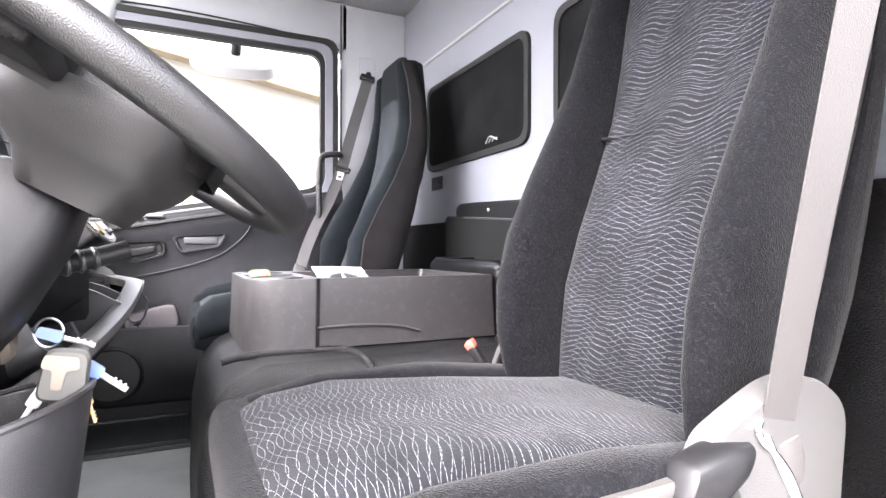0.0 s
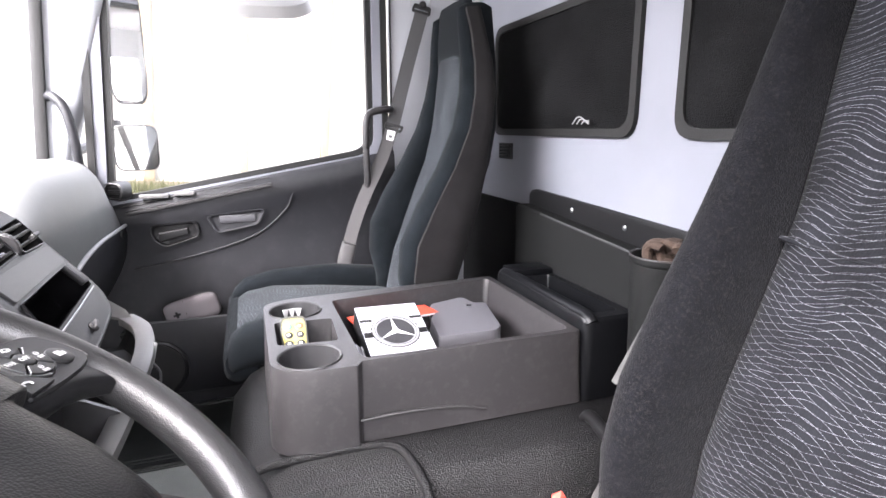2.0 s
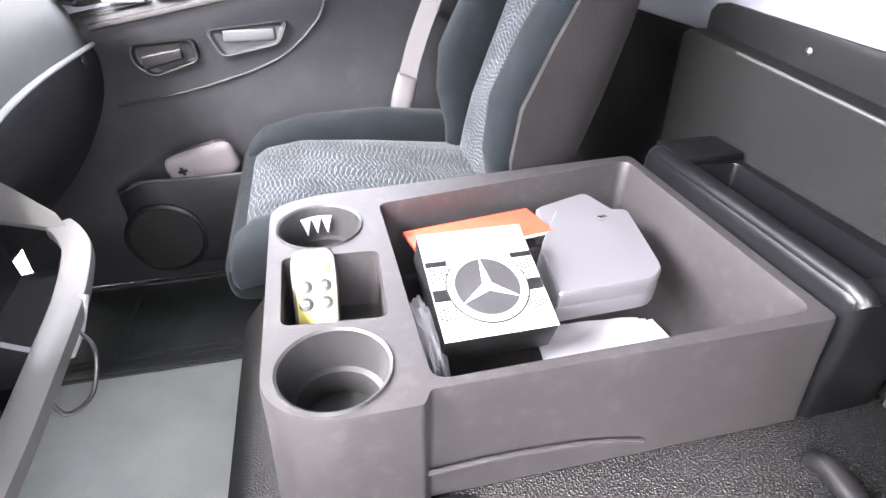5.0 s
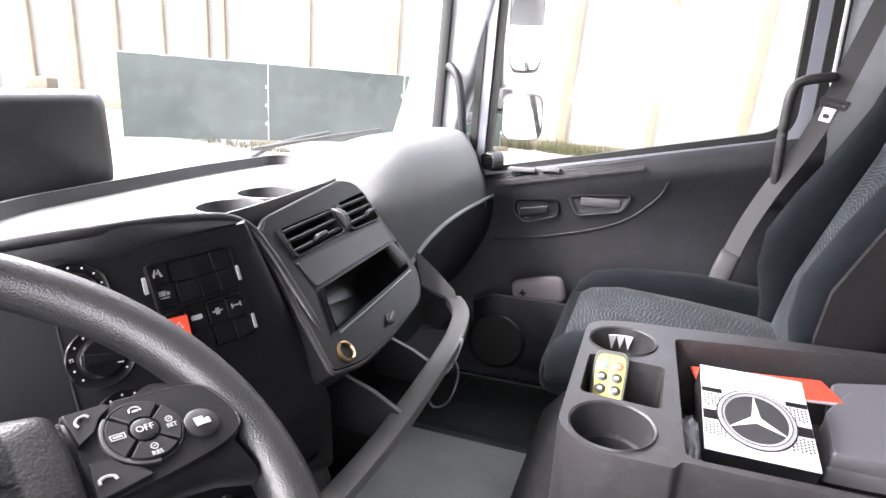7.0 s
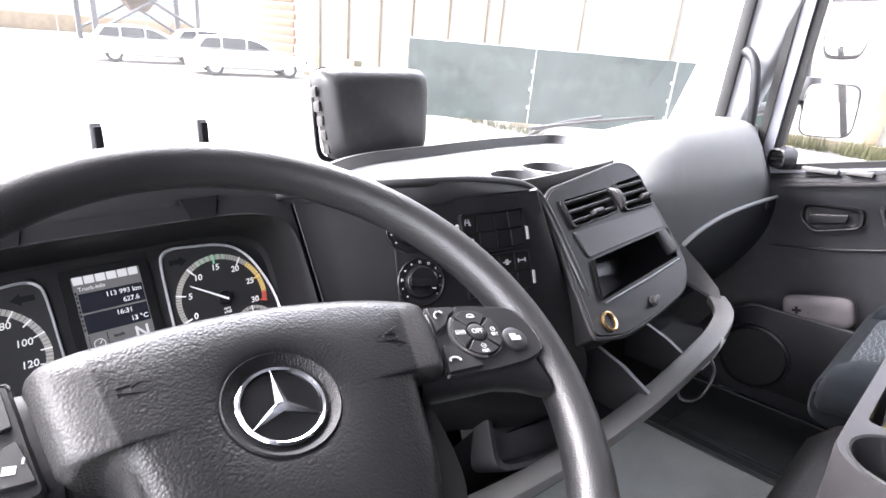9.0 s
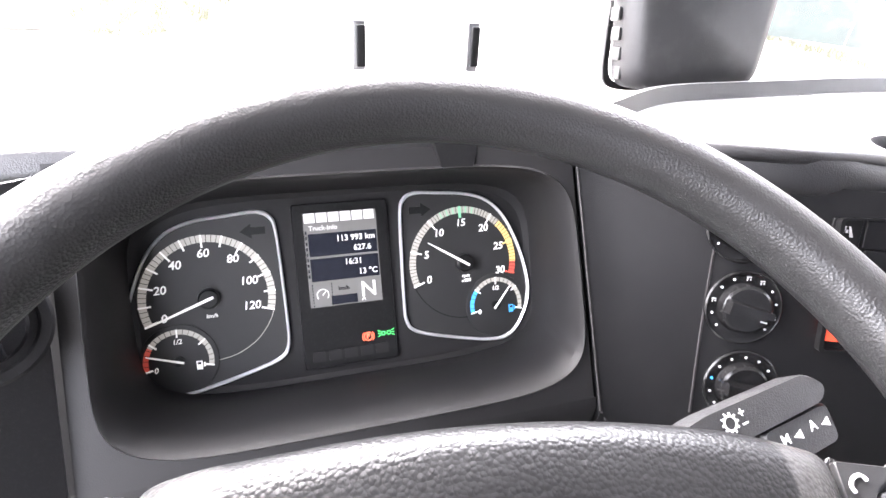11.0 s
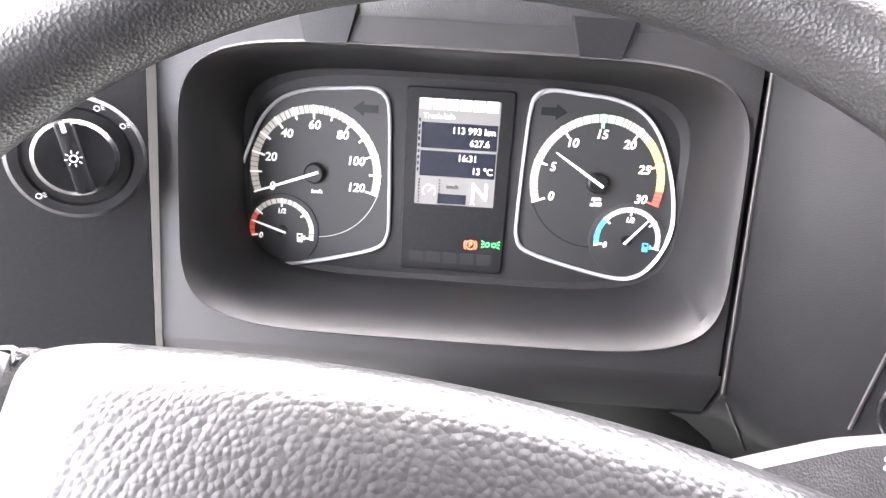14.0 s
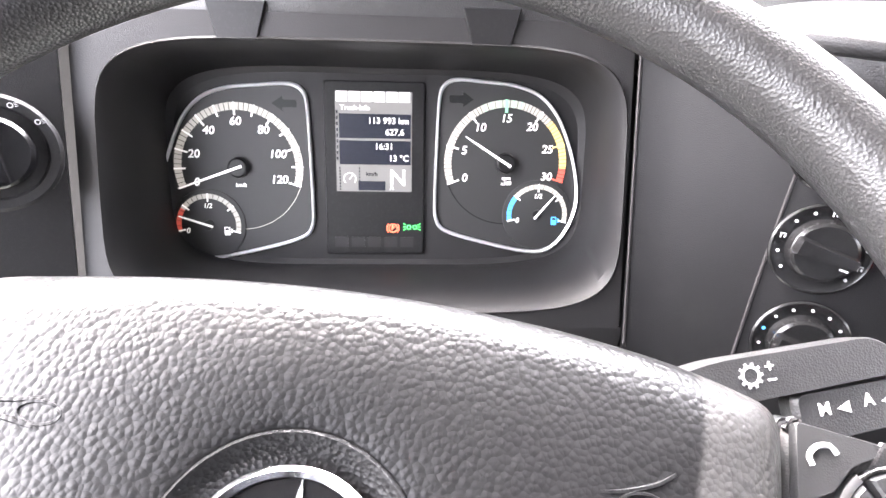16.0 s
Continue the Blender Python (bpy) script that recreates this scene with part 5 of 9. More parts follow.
def dial(mirror, hub, numbers, unit, sub_hub, sub_mats, needle_at, needle_len, sub_needle, bands):
    s = -1 if mirror else 1
    at = BI @ Matrix.Translation((hub[0], hub[1], 0))
    edge = closed_spline([(s * x, y) for x, y in BEZ][::s])
    ctr = Vector((0.0, -0.004))
    dl = part("dial", plate(bm_new(), at @ Matrix.Translation((0, 0, 0.0006)), edge, 0.001), DIAL, binn, "black dial face with white scale")
    bm = bm_new()
    rings = []
    for k, z in ((1.022, 0.0), (1.020, 0.0040), (1.004, 0.0052), (0.984, 0.0040), (0.980, 0.0008)):
        rings.append([at @ Vector((*(ctr + (p - ctr) * k), z)) for p in edge])
    skin(bm, rings, True, False)
    part("bezel", bm, RING, dl, "satin silver bezel")
    a0, a1 = 200, -17
    n_big = len(numbers) - 1
    R0 = 0.0458
    # thin turned edge that closes the scale's circle below
    part("dial_edge", arc_band(hub, 0.0512, 0.0517, a1, a1 - (88 if not mirror else 18), 0.0022, 40) if not mirror else arc_band(hub, 0.0508, 0.0518, a0, a0 + 92, 0.0022, 40),
         BAND_INK if not mirror else PL_BLACK, dl)
    for f0, f1, m_ in bands:
        part("scale_band", arc_band(hub, R0, 0.0518, a0 + (a1 - a0) * f0, a0 + (a1 - a0) * f1, 0.0022, 40), m_, dl)
    part("scale_ring", flat_quads(arc_ticks(hub, R0, 0.0518, a0, a1, 0, 48 if not mirror else 60, 48 if not mirror else 60, 0.00022), 0.0023), DIAL, dl)
    for k in range(2 * n_big + 1):
        if mirror and k % 2:
            continue
        part("scale_mark", flat_quads(arc_ticks(hub, 0.0415 if k % 2 == 0 else 0.0425, 0.0520, a0, a1, k, k, 2 * n_big, 0.0007), 0.0026),
             (YELLOW_INK if k == 10 else RED_INK if k == 12 else WHITE_INK) if mirror else WHITE_INK, dl)
    if mirror:
        part("green_mark", flat_quads(arc_ticks(hub, 0.0415, 0.0522, a0, a1, 6, 6, 12, 0.0012), 0.0031), GREEN_INK, dl, "green scale mark")
        for q in (24, 26, 28, 32, 34):
            part("green_mark", flat_quads(arc_ticks(hub, R0, 0.0517, a0, a1, q, q, 60, 0.0004), 0.0027), GREEN_INK, dl, "green scale mark")
    for k, tx in enumerate(numbers):
        a = radians(a0 + (a1 - a0) * k / n_big)
        r = 0.0368 if len(tx) < 3 else 0.0335
        lettering("numeral", tx, at @ Matrix.Translation((r * math.cos(a), r * math.sin(a), 0.0026)), 0.0094, WHITE_INK, dl, shear=0.14)
    lettering("unit", unit, at @ Matrix.Translation((0.001, -0.0145, 0.0026)), 0.0044, WHITE_INK, dl, shear=0.12)
    bm = bm_new()
    revolve(bm, at @ Matrix.Translation((0, 0, 0.002)), [(0.0085, 0), (0.0080, 0.005), (0.0066, 0.0062), (0, 0.0062)], 28)
    part("hub", bm, PL_BLACK, dl)
    needle(dl, hub, needle_at, needle_len, 0.0085, 0.0011)
    # small gauge
    bm = bm_new()
    revolve(bm, BI @ Matrix.Translation((sub_hub[0], sub_hub[1], 0.0018)), [(0.0300, 0), (0.0297, 0.0010), (0.0288, 0.0012), (0, 0.0012)], 48)
    sm = part("small_gauge", bm, DIAL, dl)
    for f0, f1, m_ in sub_mats:
        part("scale_band", arc_band(sub_hub, 0.0222, 0.0262, 192 - 206 * f0, 192 - 206 * f1, 0.0034, 20), m_, sm)
    part("scale_ring", flat_quads(arc_ticks(sub_hub, 0.0222, 0.0262, 192, -14, 0, 20, 20, 0.0002), 0.0035), DIAL, sm)
    part("scale", flat_quads(arc_ticks(sub_hub, 0.0196, 0.0264, 192, -14, 0, 4, 4, 0.0006), 0.0036), WHITE_INK, sm)
    lettering("numeral", "0", BI @ Matrix.Translation((sub_hub[0] - 0.0172, sub_hub[1] - 0.005, 0.0036)), 0.0062, WHITE_INK, sm, shear=0.14)
    lettering("numeral", "1/2", BI @ Matrix.Translation((sub_hub[0], sub_hub[1] + 0.0160, 0.0036)), 0.0056, WHITE_INK, sm, shear=0.14)
    bm = flat_quads([[(x + sub_hub[0], y + sub_hub[1]) for x, y in q] for q in
                     ([(0.0125, -0.0085), (0.0170, -0.0085), (0.0170, -0.0015), (0.0125, -0.0015)], [(0.0178, -0.0065), (0.0192, -0.0065), (0.0192, -0.003), (0.0178, -0.003)])], 0.0036)
    fm = part("fuel_mark", bm, BLUE_INK if mirror else WHITE_INK, sm)
    bm = flat_quads([[(x + sub_hub[0], y + sub_hub[1]) for x, y in ((0.0134, -0.0042), (0.0161, -0.0042), (0.0161, -0.0023), (0.0134, -0.0023))]], 0.0041)
    part("mark_window", bm, DIAL, fm)
    needle(sm, sub_hub, sub_needle, 0.0245 if not mirror else 0.0225, 0.005, 0.0008)
    bm = bm_new()
    revolve(bm, BI @ Matrix.Translation((sub_hub[0], sub_hub[1], 0.003)), [(0.0045, 0), (0.0040, 0.0018), (0, 0.0018)], 20)
    part("small_hub", bm, PL_BLACK, sm)
    # turn arrow
    ax = hub[0] + (0.0375 if not mirror else -0.0375)
    tip = -1 if not mirror else 1
    ay = hub[1] + 0.0515
    part("turn_arrow", flat_quads([[(ax, ay + 0.0062), (ax + tip * 0.009, ay), (ax, ay - 0.0062)], [(ax, ay + 0.003), (ax - tip * 0.011, ay + 0.003), (ax - tip * 0.011, ay - 0.003), (ax, ay - 0.003)]], 0.002), PL_BLACK, dl)
    return dl


BI_FACE = BI
BI = MC.to_3x3().to_4x4()
dial(False, (-0.1155, -0.0035), ["0", "20", "40", "60", "80", "100", "120"], "km/h", (-0.1425, -0.0515),
     [(0, 0.22, RED_INK), (0.22, 1, BAND_INK)], 200, 0.0500, 162, [(0, 1, BAND_INK)])
dial(True, (0.1045, 0.0028), ["0", "5", "10", "15", "20", "25", "30"], "rpm\nx100", (0.1335, -0.0405),
     [(0, 0.25, BLUE_INK), (0.25, 1, BAND_INK)], 148, 0.0410, 50,
     [(0, 0.72, BAND_INK), (0.72, 0.94, YELLOW_INK), (0.94, 1, RED_INK)])
BI = BI_FACE


def centre_display():
    dp = part("display_frame", plate(bm_new(), BI @ Matrix.Translation((-0.005, -0.004, 0)), round_poly([(-0.042, -0.074), (0.042, -0.074), (0.042, 0.073), (-0.042, 0.073)], 0.003), 0.004, 0.001), PL_BLACK, binn, "dark display panel")

    def patch(name, x0, x1, y0, y1, m_, z=0.0042, h=0.0004):
        bm = bm_new()
        plate(bm, BI @ Matrix.Translation((0, 0, z)), [(x0, y0), (x1, y0), (x1, y1), (x0, y1)], h)
        return part(name, bm, m_, dp)
    patch("screen", -0.0375, 0.0265, -0.0225, 0.0605, LCD_GREY)
    for k in range(6):
        patch("icon", -0.0365 + 0.0104 * k, -0.0275 + 0.0104 * k, 0.0522, 0.0605, LCD_WHITE, 0.0048)
    patch("field", -0.0345, 0.0255, 0.0225, 0.0425, LCD_DARK, 0.0048)
    patch("field", -0.0345, 0.0255, 0.0005, 0.0205, LCD_DARK, 0.0048)
    patch("field", -0.019, 0.004, -0.0215, -0.0135, LCD_DARK, 0.0048)
    for k in range(8):
        for xx in (-0.0350, -0.0185):
            patch("dash_mark", xx, xx + 0.0010, -0.0215 + 0.0026 * k, -0.0202 + 0.0026 * k, LCD_DARK, 0.0047)
    for k in range(9):
        patch("dash_mark", -0.0368, -0.0355, 0.004 + 0.0048 * k, 0.0068 + 0.0048 * k, LCD_DARK, 0.0047)
    part("cruise_symbol", arc_band((-0.0262, -0.0118), 0.0046, 0.0055, -40, 220, 0.0048, 18), LCD_WHITE, dp)
    part("cruise_symbol", flat_quads([[(-0.0268, -0.0118), (-0.0262, -0.0124), (-0.0232, -0.0088), (-0.0238, -0.0082)]], 0.0048), LCD_WHITE, dp)

    def tx(t, x, y, s, m_=LCD_WHITE, al="RIGHT"):
        lettering("text", t, BI @ Matrix.Translation((x, y, 0.0056)), s, m_, dp, al)
    tx("113 993 km", 0.024, 0.0368, 0.0072)
    tx("627.6", 0.020, 0.0275, 0.0072)
    tx("16:31", 0.011, 0.0155, 0.0072)
    tx("13 \u00b0C", 0.024, 0.0058, 0.0072)
    tx("Truck-Info", -0.0335, 0.0472, 0.0058, LCD_WHITE, "LEFT")
    tx("N", 0.022, -0.011, 0.019, LCD_WHITE)
    tx("km/h", -0.0075, -0.0075, 0.0048, LCD_DARK, "CENTER")
    tx("A", 0.0095, -0.019, 0.005, LCD_WHITE, "CENTER")
    for k in range(5):
        patch("lamp_window", -0.040 + 0.0142 * k, -0.0285 + 0.0142 * k, -0.0715, -0.0625, CLUSTER, 0.0042)
    # lit lamps: parking brake ring with letter, side lights
    bm = bm_new()
    revolve(bm, BI @ Matrix.Translation((0.0105, -0.0545, 0.0044)), [(0.0040, 0), (0.0040, 0.0004), (0.0033, 0.0004), (0.0033, 0)], 24)
    part("brake_lamp", bm, LAMP_RED, dp, "lit red parking brake lamp")
    lettering("brake_letter", "P", BI @ Matrix.Translation((0.0105, -0.0545, 0.0046)), 0.006, LAMP_RED, dp)
    for sx in (-1, 1):
        part("brake_arc", arc_band((0.0105, -0.0545), 0.0049, 0.0056, 90 - sx * 90 - 45, 90 - sx * 90 + 45, 0.0046, 10), LAMP_RED, dp)
        bm = bm_new()
        revolve(bm, BI @ Matrix.Translation((0.0270 + sx * 0.0026, -0.0535, 0.0044)), [(0.0020, 0), (0.0020, 0.0004), (0.0013, 0.0004), (0.0013, 0)], 16)
        part("light_lamp", bm, LAMP_GREEN, dp, "lit green side-light lamp")
        part("light_rays", flat_quads([[(0.0270 + sx * 0.0052, -0.0535 + q), (0.0270 + sx * 0.0076, -0.0535 + 1.6 * q), (0.0270 + sx * 0.0076, -0.0535 + 1.6 * q + 0.0006), (0.0270 + sx * 0.0052, -0.0535 + q + 0.0006)] for q in (-0.0018, 0, 0.0018)], 0.0046), LAMP_GREEN, dp)


centre_display()

# panels either side of the binnacle


def panel_part(name, pts, material, parent, label="", d=0.004):
    """A slightly raised panel from corner points, bottom-left first."""
    bm = bm_new()
    p = [Vector(q) for q in pts]
    nrm = (p[1] - p[0]).cross(p[3] - p[0]).normalized()
    back = [q - nrm * 0.02 for q in p]
    c = sum(p, Vector()) / 4
    skin(bm, [back, [q - nrm * 0.0012 for q in p], [c + (q - c) * 0.994 for q in p]])
    return part(name, bm, material, parent, label)


left_panel = thing("switch_panel", "dark panel with a rotary headlamp switch", "panel", (-0.25, 0.40, 0.90))
LO = -Vector((-0.25, 0.40, 0.90))
panel_part("panel", [Vector(p) + LO for p in ((-0.105, 0.30, 0.79), (-0.188, 0.4325, 0.79), (-0.308, 0.4325, 1.02), (-0.225, 0.30, 1.02))], PL_BLACK, left_panel)
ML = basis(Vector((-0.242, 0.409, 0.953)) + LO, (-0.625, 1, 0), (-0.522, 0, 1)) @ Matrix.Translation((0.001, 0.006, 0.006)) @ Matrix.Scale(0.68, 4)
bm = bm_new()
revolve(bm, ML, [(0.050, -0.004), (0.050, 0.006), (0.047, 0.008), (0.040, 0.007), (0.038, 0.004), (0, 0.004)], 48)
sw = part("switch_bezel", bm, PL_BLACK, left_panel)
bm = bm_new()
revolve(bm, ML, [(0.031, 0.002), (0.030, 0.020), (0.027, 0.023), (0, 0.023)], 40)
kn = part("knob", bm, PL_GLOSS, left_panel, "rotary headlamp knob")
bm = bm_new()
box(bm, (0, 0, 0.027), (0.013, 0.056, 0.012), 0.004, m=ML)
part("knob_grip", bm, PL_GLOSS, kn)
bm = bm_new()
box(bm, (0, 0.024, 0.0335), (0.003, 0.008, 0.0008), m=ML)
part("pointer", bm, WHITE, kn)
lettering("mark", "0", ML @ Matrix.Translation((0, 0.0405, 0.0085)), 0.008, WHITE, sw)
for a in (55, 25, 215):
    bm = bm_new()
    mm = ML @ Matrix.Translation((0.0425 * math.cos(radians(a)), 0.0425 * math.sin(radians(a)), 0.0082)) @ Matrix.Diagonal((0.75, 0.75, 1, 1))
    revolve(bm, mm, [(0.003, 0), (0.003, 0.0004), (0.0022, 0.0004), (0.0022, 0)], 14)
    for q in (-0.002, 0, 0.002):
        box(bm, (0.0055, q, 0.0002), (0.003, 0.0006, 0.0004), m=mm)
    part("lamp_symbol", bm, WHITE, sw)
bm = bm_new()
revolve(bm, ML @ Matrix.Translation((0, 0, 0.0305)), [(0.003, 0), (0.003, 0.0034), (0.0022, 0.0034), (0.0022, 0)], 14)
for k in range(8):
    a = k * math.pi / 4
    box(bm, (0.0052, 0, 0.0032), (0.0022, 0.0007, 0.0004), m=ML @ Matrix.Translation((0, 0, 0.0305)) @ Matrix.Rotation(a, 4, "Z"))
part("lamp_symbol", bm, WHITE, kn)

# right of the cluster: blank panel and climate controls, switch bank
right_panel = thing("control_panel", "black control panel with climate knobs and rocker switches", "panel", (-0.2, 0.98, 0.90))
RO = -Vector((-0.2, 0.98, 0.90))
dash_face = [(0.813, -0.213, 0.55), (0.86, -0.19, 0.46), (0.907, -0.169, 0.36), (1.0, -0.132, 0.33), (1.085, -0.100, 0.42), (1.10, -0.097, 0.5)]


def face_x(y, z):
    """The curved face of the middle of the dashboard, leaning forward towards its top."""
    f = dash_face
    y = max(f[0][0], min(f[-1][0], y))
    for a, b in zip(f, f[1:]):
        if a[0] <= y <= b[0]:
            k = (y - a[0]) / (b[0] - a[0])
            x0, sl = a[1] + (b[1] - a[1]) * k, a[2] + (b[2] - a[2]) * k
            return x0 - sl * max(-0.03, z - 0.83) - 0.75 * max(0, 0.832 - 0.42 * (y - 0.80) - z)


def face_patch(name, y0, y1, z0, z1, material, parent, off, d=0.003, ny=8, nz=8, org=None):
    bm = bm_new()
    rows = []
    for i in range(ny + 1):
        y = y0 + (y1 - y0) * i / ny
        rows.append([Vector((face_x(y, z0 + (z1 - z0) * j / nz) + off, y, z0 + (z1 - z0) * j / nz)) + org for j in range(nz + 1)])
    grid(bm, rows)
    thicken(bm, d)
    return part(name, bm, material, parent, smooth=40)


face_patch("panel", 0.8065, 1.10, 0.70, 1.015, PL_PANEL, right_panel, 0.0, 0.01, 20, 30, org=RO)


def face_m(y, z, off=0.0):
    e = 0.004
    p = Vector((face_x(y, z), y, z))
    ty = Vector((face_x(y + e, z), y + e, z)) - p
    tz = Vector((face_x(y, z + e), y, z + e)) - p
    m = basis(p + RO, ty, tz)
    return m @ Matrix.Translation((0, 0, off))


for kz, turn in ((0.983, 30), (0.923, 8), (0.863, 4)):
    m = face_m(0.907, kz, 0.001)
    bm = bm_new()
    revolve(bm, m, [(0.0292, 0), (0.0292, 0.0022), (0.0280, 0.0032), (0.0270, 0.0026), (0.0200, 0.0022), (0.0195, 0.0036), (0.0185, 0.0090), (0.0165, 0.0104), (0, 0.0100)], 48)
    k_ = part("climate_knob", bm, PL_KNOB, right_panel, "black climate control knob")
    mk = m @ Matrix.Rotation(radians(-turn), 4, "Z")
    bm = bm_new()
    skin(bm, [[mk @ Vector((x, y * w, z)) for x, y, z in ((q, -1, 0.008), (q, -0.75, h), (q, 0.75, h), (q, 1, 0.008))] for q, w, h in ((-0.0175, 0.0045, 0.0120), (-0.0165, 0.0060, 0.0185), (0.0, 0.0046, 0.0190), (0.0165, 0.0034, 0.0180), (0.0175, 0.0028, 0.0120))])
    part("knob_grip", bm, PL_KNOB, k_)
    bm = bm_new()
    box(bm, (0.0135, -0.0062, 0.0106), (0.0050, 0.0012, 0.0005), m=mk)
    part("pointer", bm, WHITE, k_)
    for j in range(11):
        a = radians(-40 + 26 * j)
        mm = m @ Matrix.Translation((0.0238 * math.cos(a), 0.0238 * math.sin(a), 0.0027))
        bm = bm_new()
        if 0.9 < kz < 0.95 and j in (1, 4, 5, 8):
            box(bm, (0, 0.0006, 0.0002), (0.0034, 0.0008, 0.0003), m=mm)
            box(bm, (-0.001, -0.0010, 0.0002), (0.0008, 0.0026, 0.0003), m=mm)
            box(bm, (0.0012, -0.0012, 0.0002), (0.0010, 0.0014, 0.0003), m=mm)
            part("symbol", bm, INK_DIM, k_)
            continue
        revolve(bm, mm, [(0.0010, 0), (0.0010, 0.0004), (0, 0.0004)], 8)
        part("dot", bm, RED_INK if (kz < 0.87 and j == 0) else BLUE_INK if (kz < 0.87 and j == 8) else WHITE, k_)
# seam highlights as pale beads where the blank panel meets its neighbours
for lo, hi in (((0.8727, 0.8366), (0.8915, 0.976)), ((0.8075, 0.83), (0.8075, 1.014)), ((0.850, 0.760), (0.8075, 0.83))):
    bm = bm_new()
    tube(bm, [Vector((face_x(y, z) + 0.0008, y, z)) + RO for y, z in [(lo[0] + (hi[0] - lo[0]) * i / 9, lo[1] + (hi[1] - lo[1]) * i / 9) for i in range(10)]], 0.0011, 6)
    part("panel_seam", bm, PL_CONSOLE, right_panel)
# rocker switches in two framed banks
ICONS = {(0, 0): [[(-0.005, -0.004), (-0.0025, -0.004), (-0.0008, 0.004), (-0.002, 0.004)], [(0.0025, -0.004), (0.005, -0.004), (0.002, 0.004), (0.0008, 0.004)], [(-0.0008, -0.001), (0.0008, -0.001), (0.0006, 0.0015), (-0.0006, 0.0015)]],
         (1, 0): [[(-0.0055, -0.001), (0.001, -0.001), (0.001, 0.004), (-0.0055, 0.004)], [(0.002, -0.001), (0.005, -0.001), (0.005, 0.0022), (0.002, 0.0032)], [(-0.0045, -0.0038), (0.004, -0.0038), (0.004, -0.0024), (-0.0045, -0.0024)]],
         (2, 1): [[(-0.005, -0.0026), (0.005, -0.0026), (0.006, 0), (0.005, 0.0026), (-0.005, 0.0026), (-0.006, 0)]],
         (2, 2): [[(-0.0058, -0.0008), (0.0058, -0.0008), (0.0058, 0.0008), (-0.0058, 0.0008)], [(-0.0024, -0.0034), (0.0024, -0.0034), (0.0024, 0.0034), (-0.0024, 0.0034)]],
         (2, 3): [[(-0.006, -0.0026), (-0.0042, -0.0026), (-0.0042, 0.0026), (-0.006, 0.0026)], [(0.0042, -0.0026), (0.006, -0.0026), (0.006, 0.0026), (0.0042, 0.0026)], [(-0.004, -0.0007), (0.004, -0.0007), (0.004, 0.0007), (-0.004, 0.0007)]]}
for yc, zc in ((1.0055, 0.9735), (1.002, 0.9225)):
    m = face_m(yc, zc, 0.001)
    bm = bm_new()
    frame_ring(bm, m, round_poly([(-0.0480, -0.0250), (0.0480, -0.0250), (0.0480, 0.0250), (-0.0480, 0.0250)], 0.004, 4), round_poly([(-0.0445, -0.0235), (0.0445, -0.0235), (0.0445, 0.0235), (-0.0445, 0.0235)], 0.003, 4), -0.002, 0.0030)
    part("bank_frame", bm, PL_STACK, right_panel)
for r, (y0, z0) in enumerate(((0.9725, 0.9845), (0.9725, 0.963), (0.970, 0.934), (0.970, 0.911))):
    for k in range(4):
        red = k == 0 and r == 2
        if k == 0 and r == 3:
            continue
        m = face_m(0.972 if red else y0 + 0.0218 * k, 0.923 if red else z0, 0.001)
        hw, hh = (0.0098, 0.0185) if red else (0.0107, 0.0106)
        bm = bm_new()
        plate(bm, m, round_poly([(-hw, -hh), (hw, -hh), (hw, hh), (-hw, hh)], 0.0012, 3), 0.007 if red else 0.0018, 0.0006)
        s_ = part("rocker_switch", bm, ORANGE if red else PL_SWITCH, right_panel, "red hazard switch" if red else "")
        if red:
            mt = m @ Matrix.Translation((0, 0.009, 0.0066))
            bm = bm_new()
            frame_ring(bm, mt, [Vector((0.005 * math.cos(a), 0.005 * math.sin(a))) for a in (1.571, 3.665, 5.760)], [Vector((0.0032 * math.cos(a), 0.0032 * math.sin(a))) for a in (1.571, 3.665, 5.760)], 0, 0.0006)
            part("symbol", bm, WHITE, s_)
        if (r, k) in ICONS:
            bm = bm_new()
            for q in ICONS[(r, k)]:
                plate(bm, m @ Matrix.Translation((0, 0.001, 0.0018)), q, 0.0005)
            part("symbol", bm, INK_DIM, s_)
for yb, zb in ((1.0510, 0.966), (1.0475, 0.913), (0.9595, 0.976)):
    m = face_m(yb, zb, 0.002)
    bm = bm_new()
    plate(bm, m, round_poly([(-0.0018, -0.0085), (0.0018, -0.0085), (0.0018, 0.0085), (-0.0018, 0.0085)], 0.0012, 3), 0.0035, 0.0008)
    part("release_tab", bm, PL_LIGHT, right_panel)


# ------------------------------------------------ centre stack facing the cab: vents, radio slot, socket
stack = thing("centre_stack", "dark centre stack with air vents and an empty radio slot", "dashboard panel", (-0.14, 1.27, 0.88))
SO = -Vector((-0.14, 1.27, 0.88))
SV = (Vector((-0.205, 1.27, 0.995)) - Vector((-0.083, 1.27, 0.86)))
MS = basis(Vector((-0.150, 1.262, 0.938)), (0.0, 1, 0), SV)
MSL = Matrix.Translation(SO) @ MS
bm = bm_new()
so = round_poly([(-0.176, -0.126), (-0.124, -0.141), (-0.040, -0.139), (0.085, -0.126), (0.133, -0.092), (0.143, -0.020), (0.150, 0.060), (0.149, 0.098), (0.113, 0.111), (-0.105, 0.086), (-0.132, 0.066)],
                [0.008, 0.05, 0.05, 0.05, 0.04, 0.03, 0.03, 0.02, 0.03, 0.03, 0.012], 6)
SLOT = round_poly([(-0.130, -0.087), (0.108, -0.074), (0.128, -0.025), (-0.102, -0.032)], 0.006, 4)
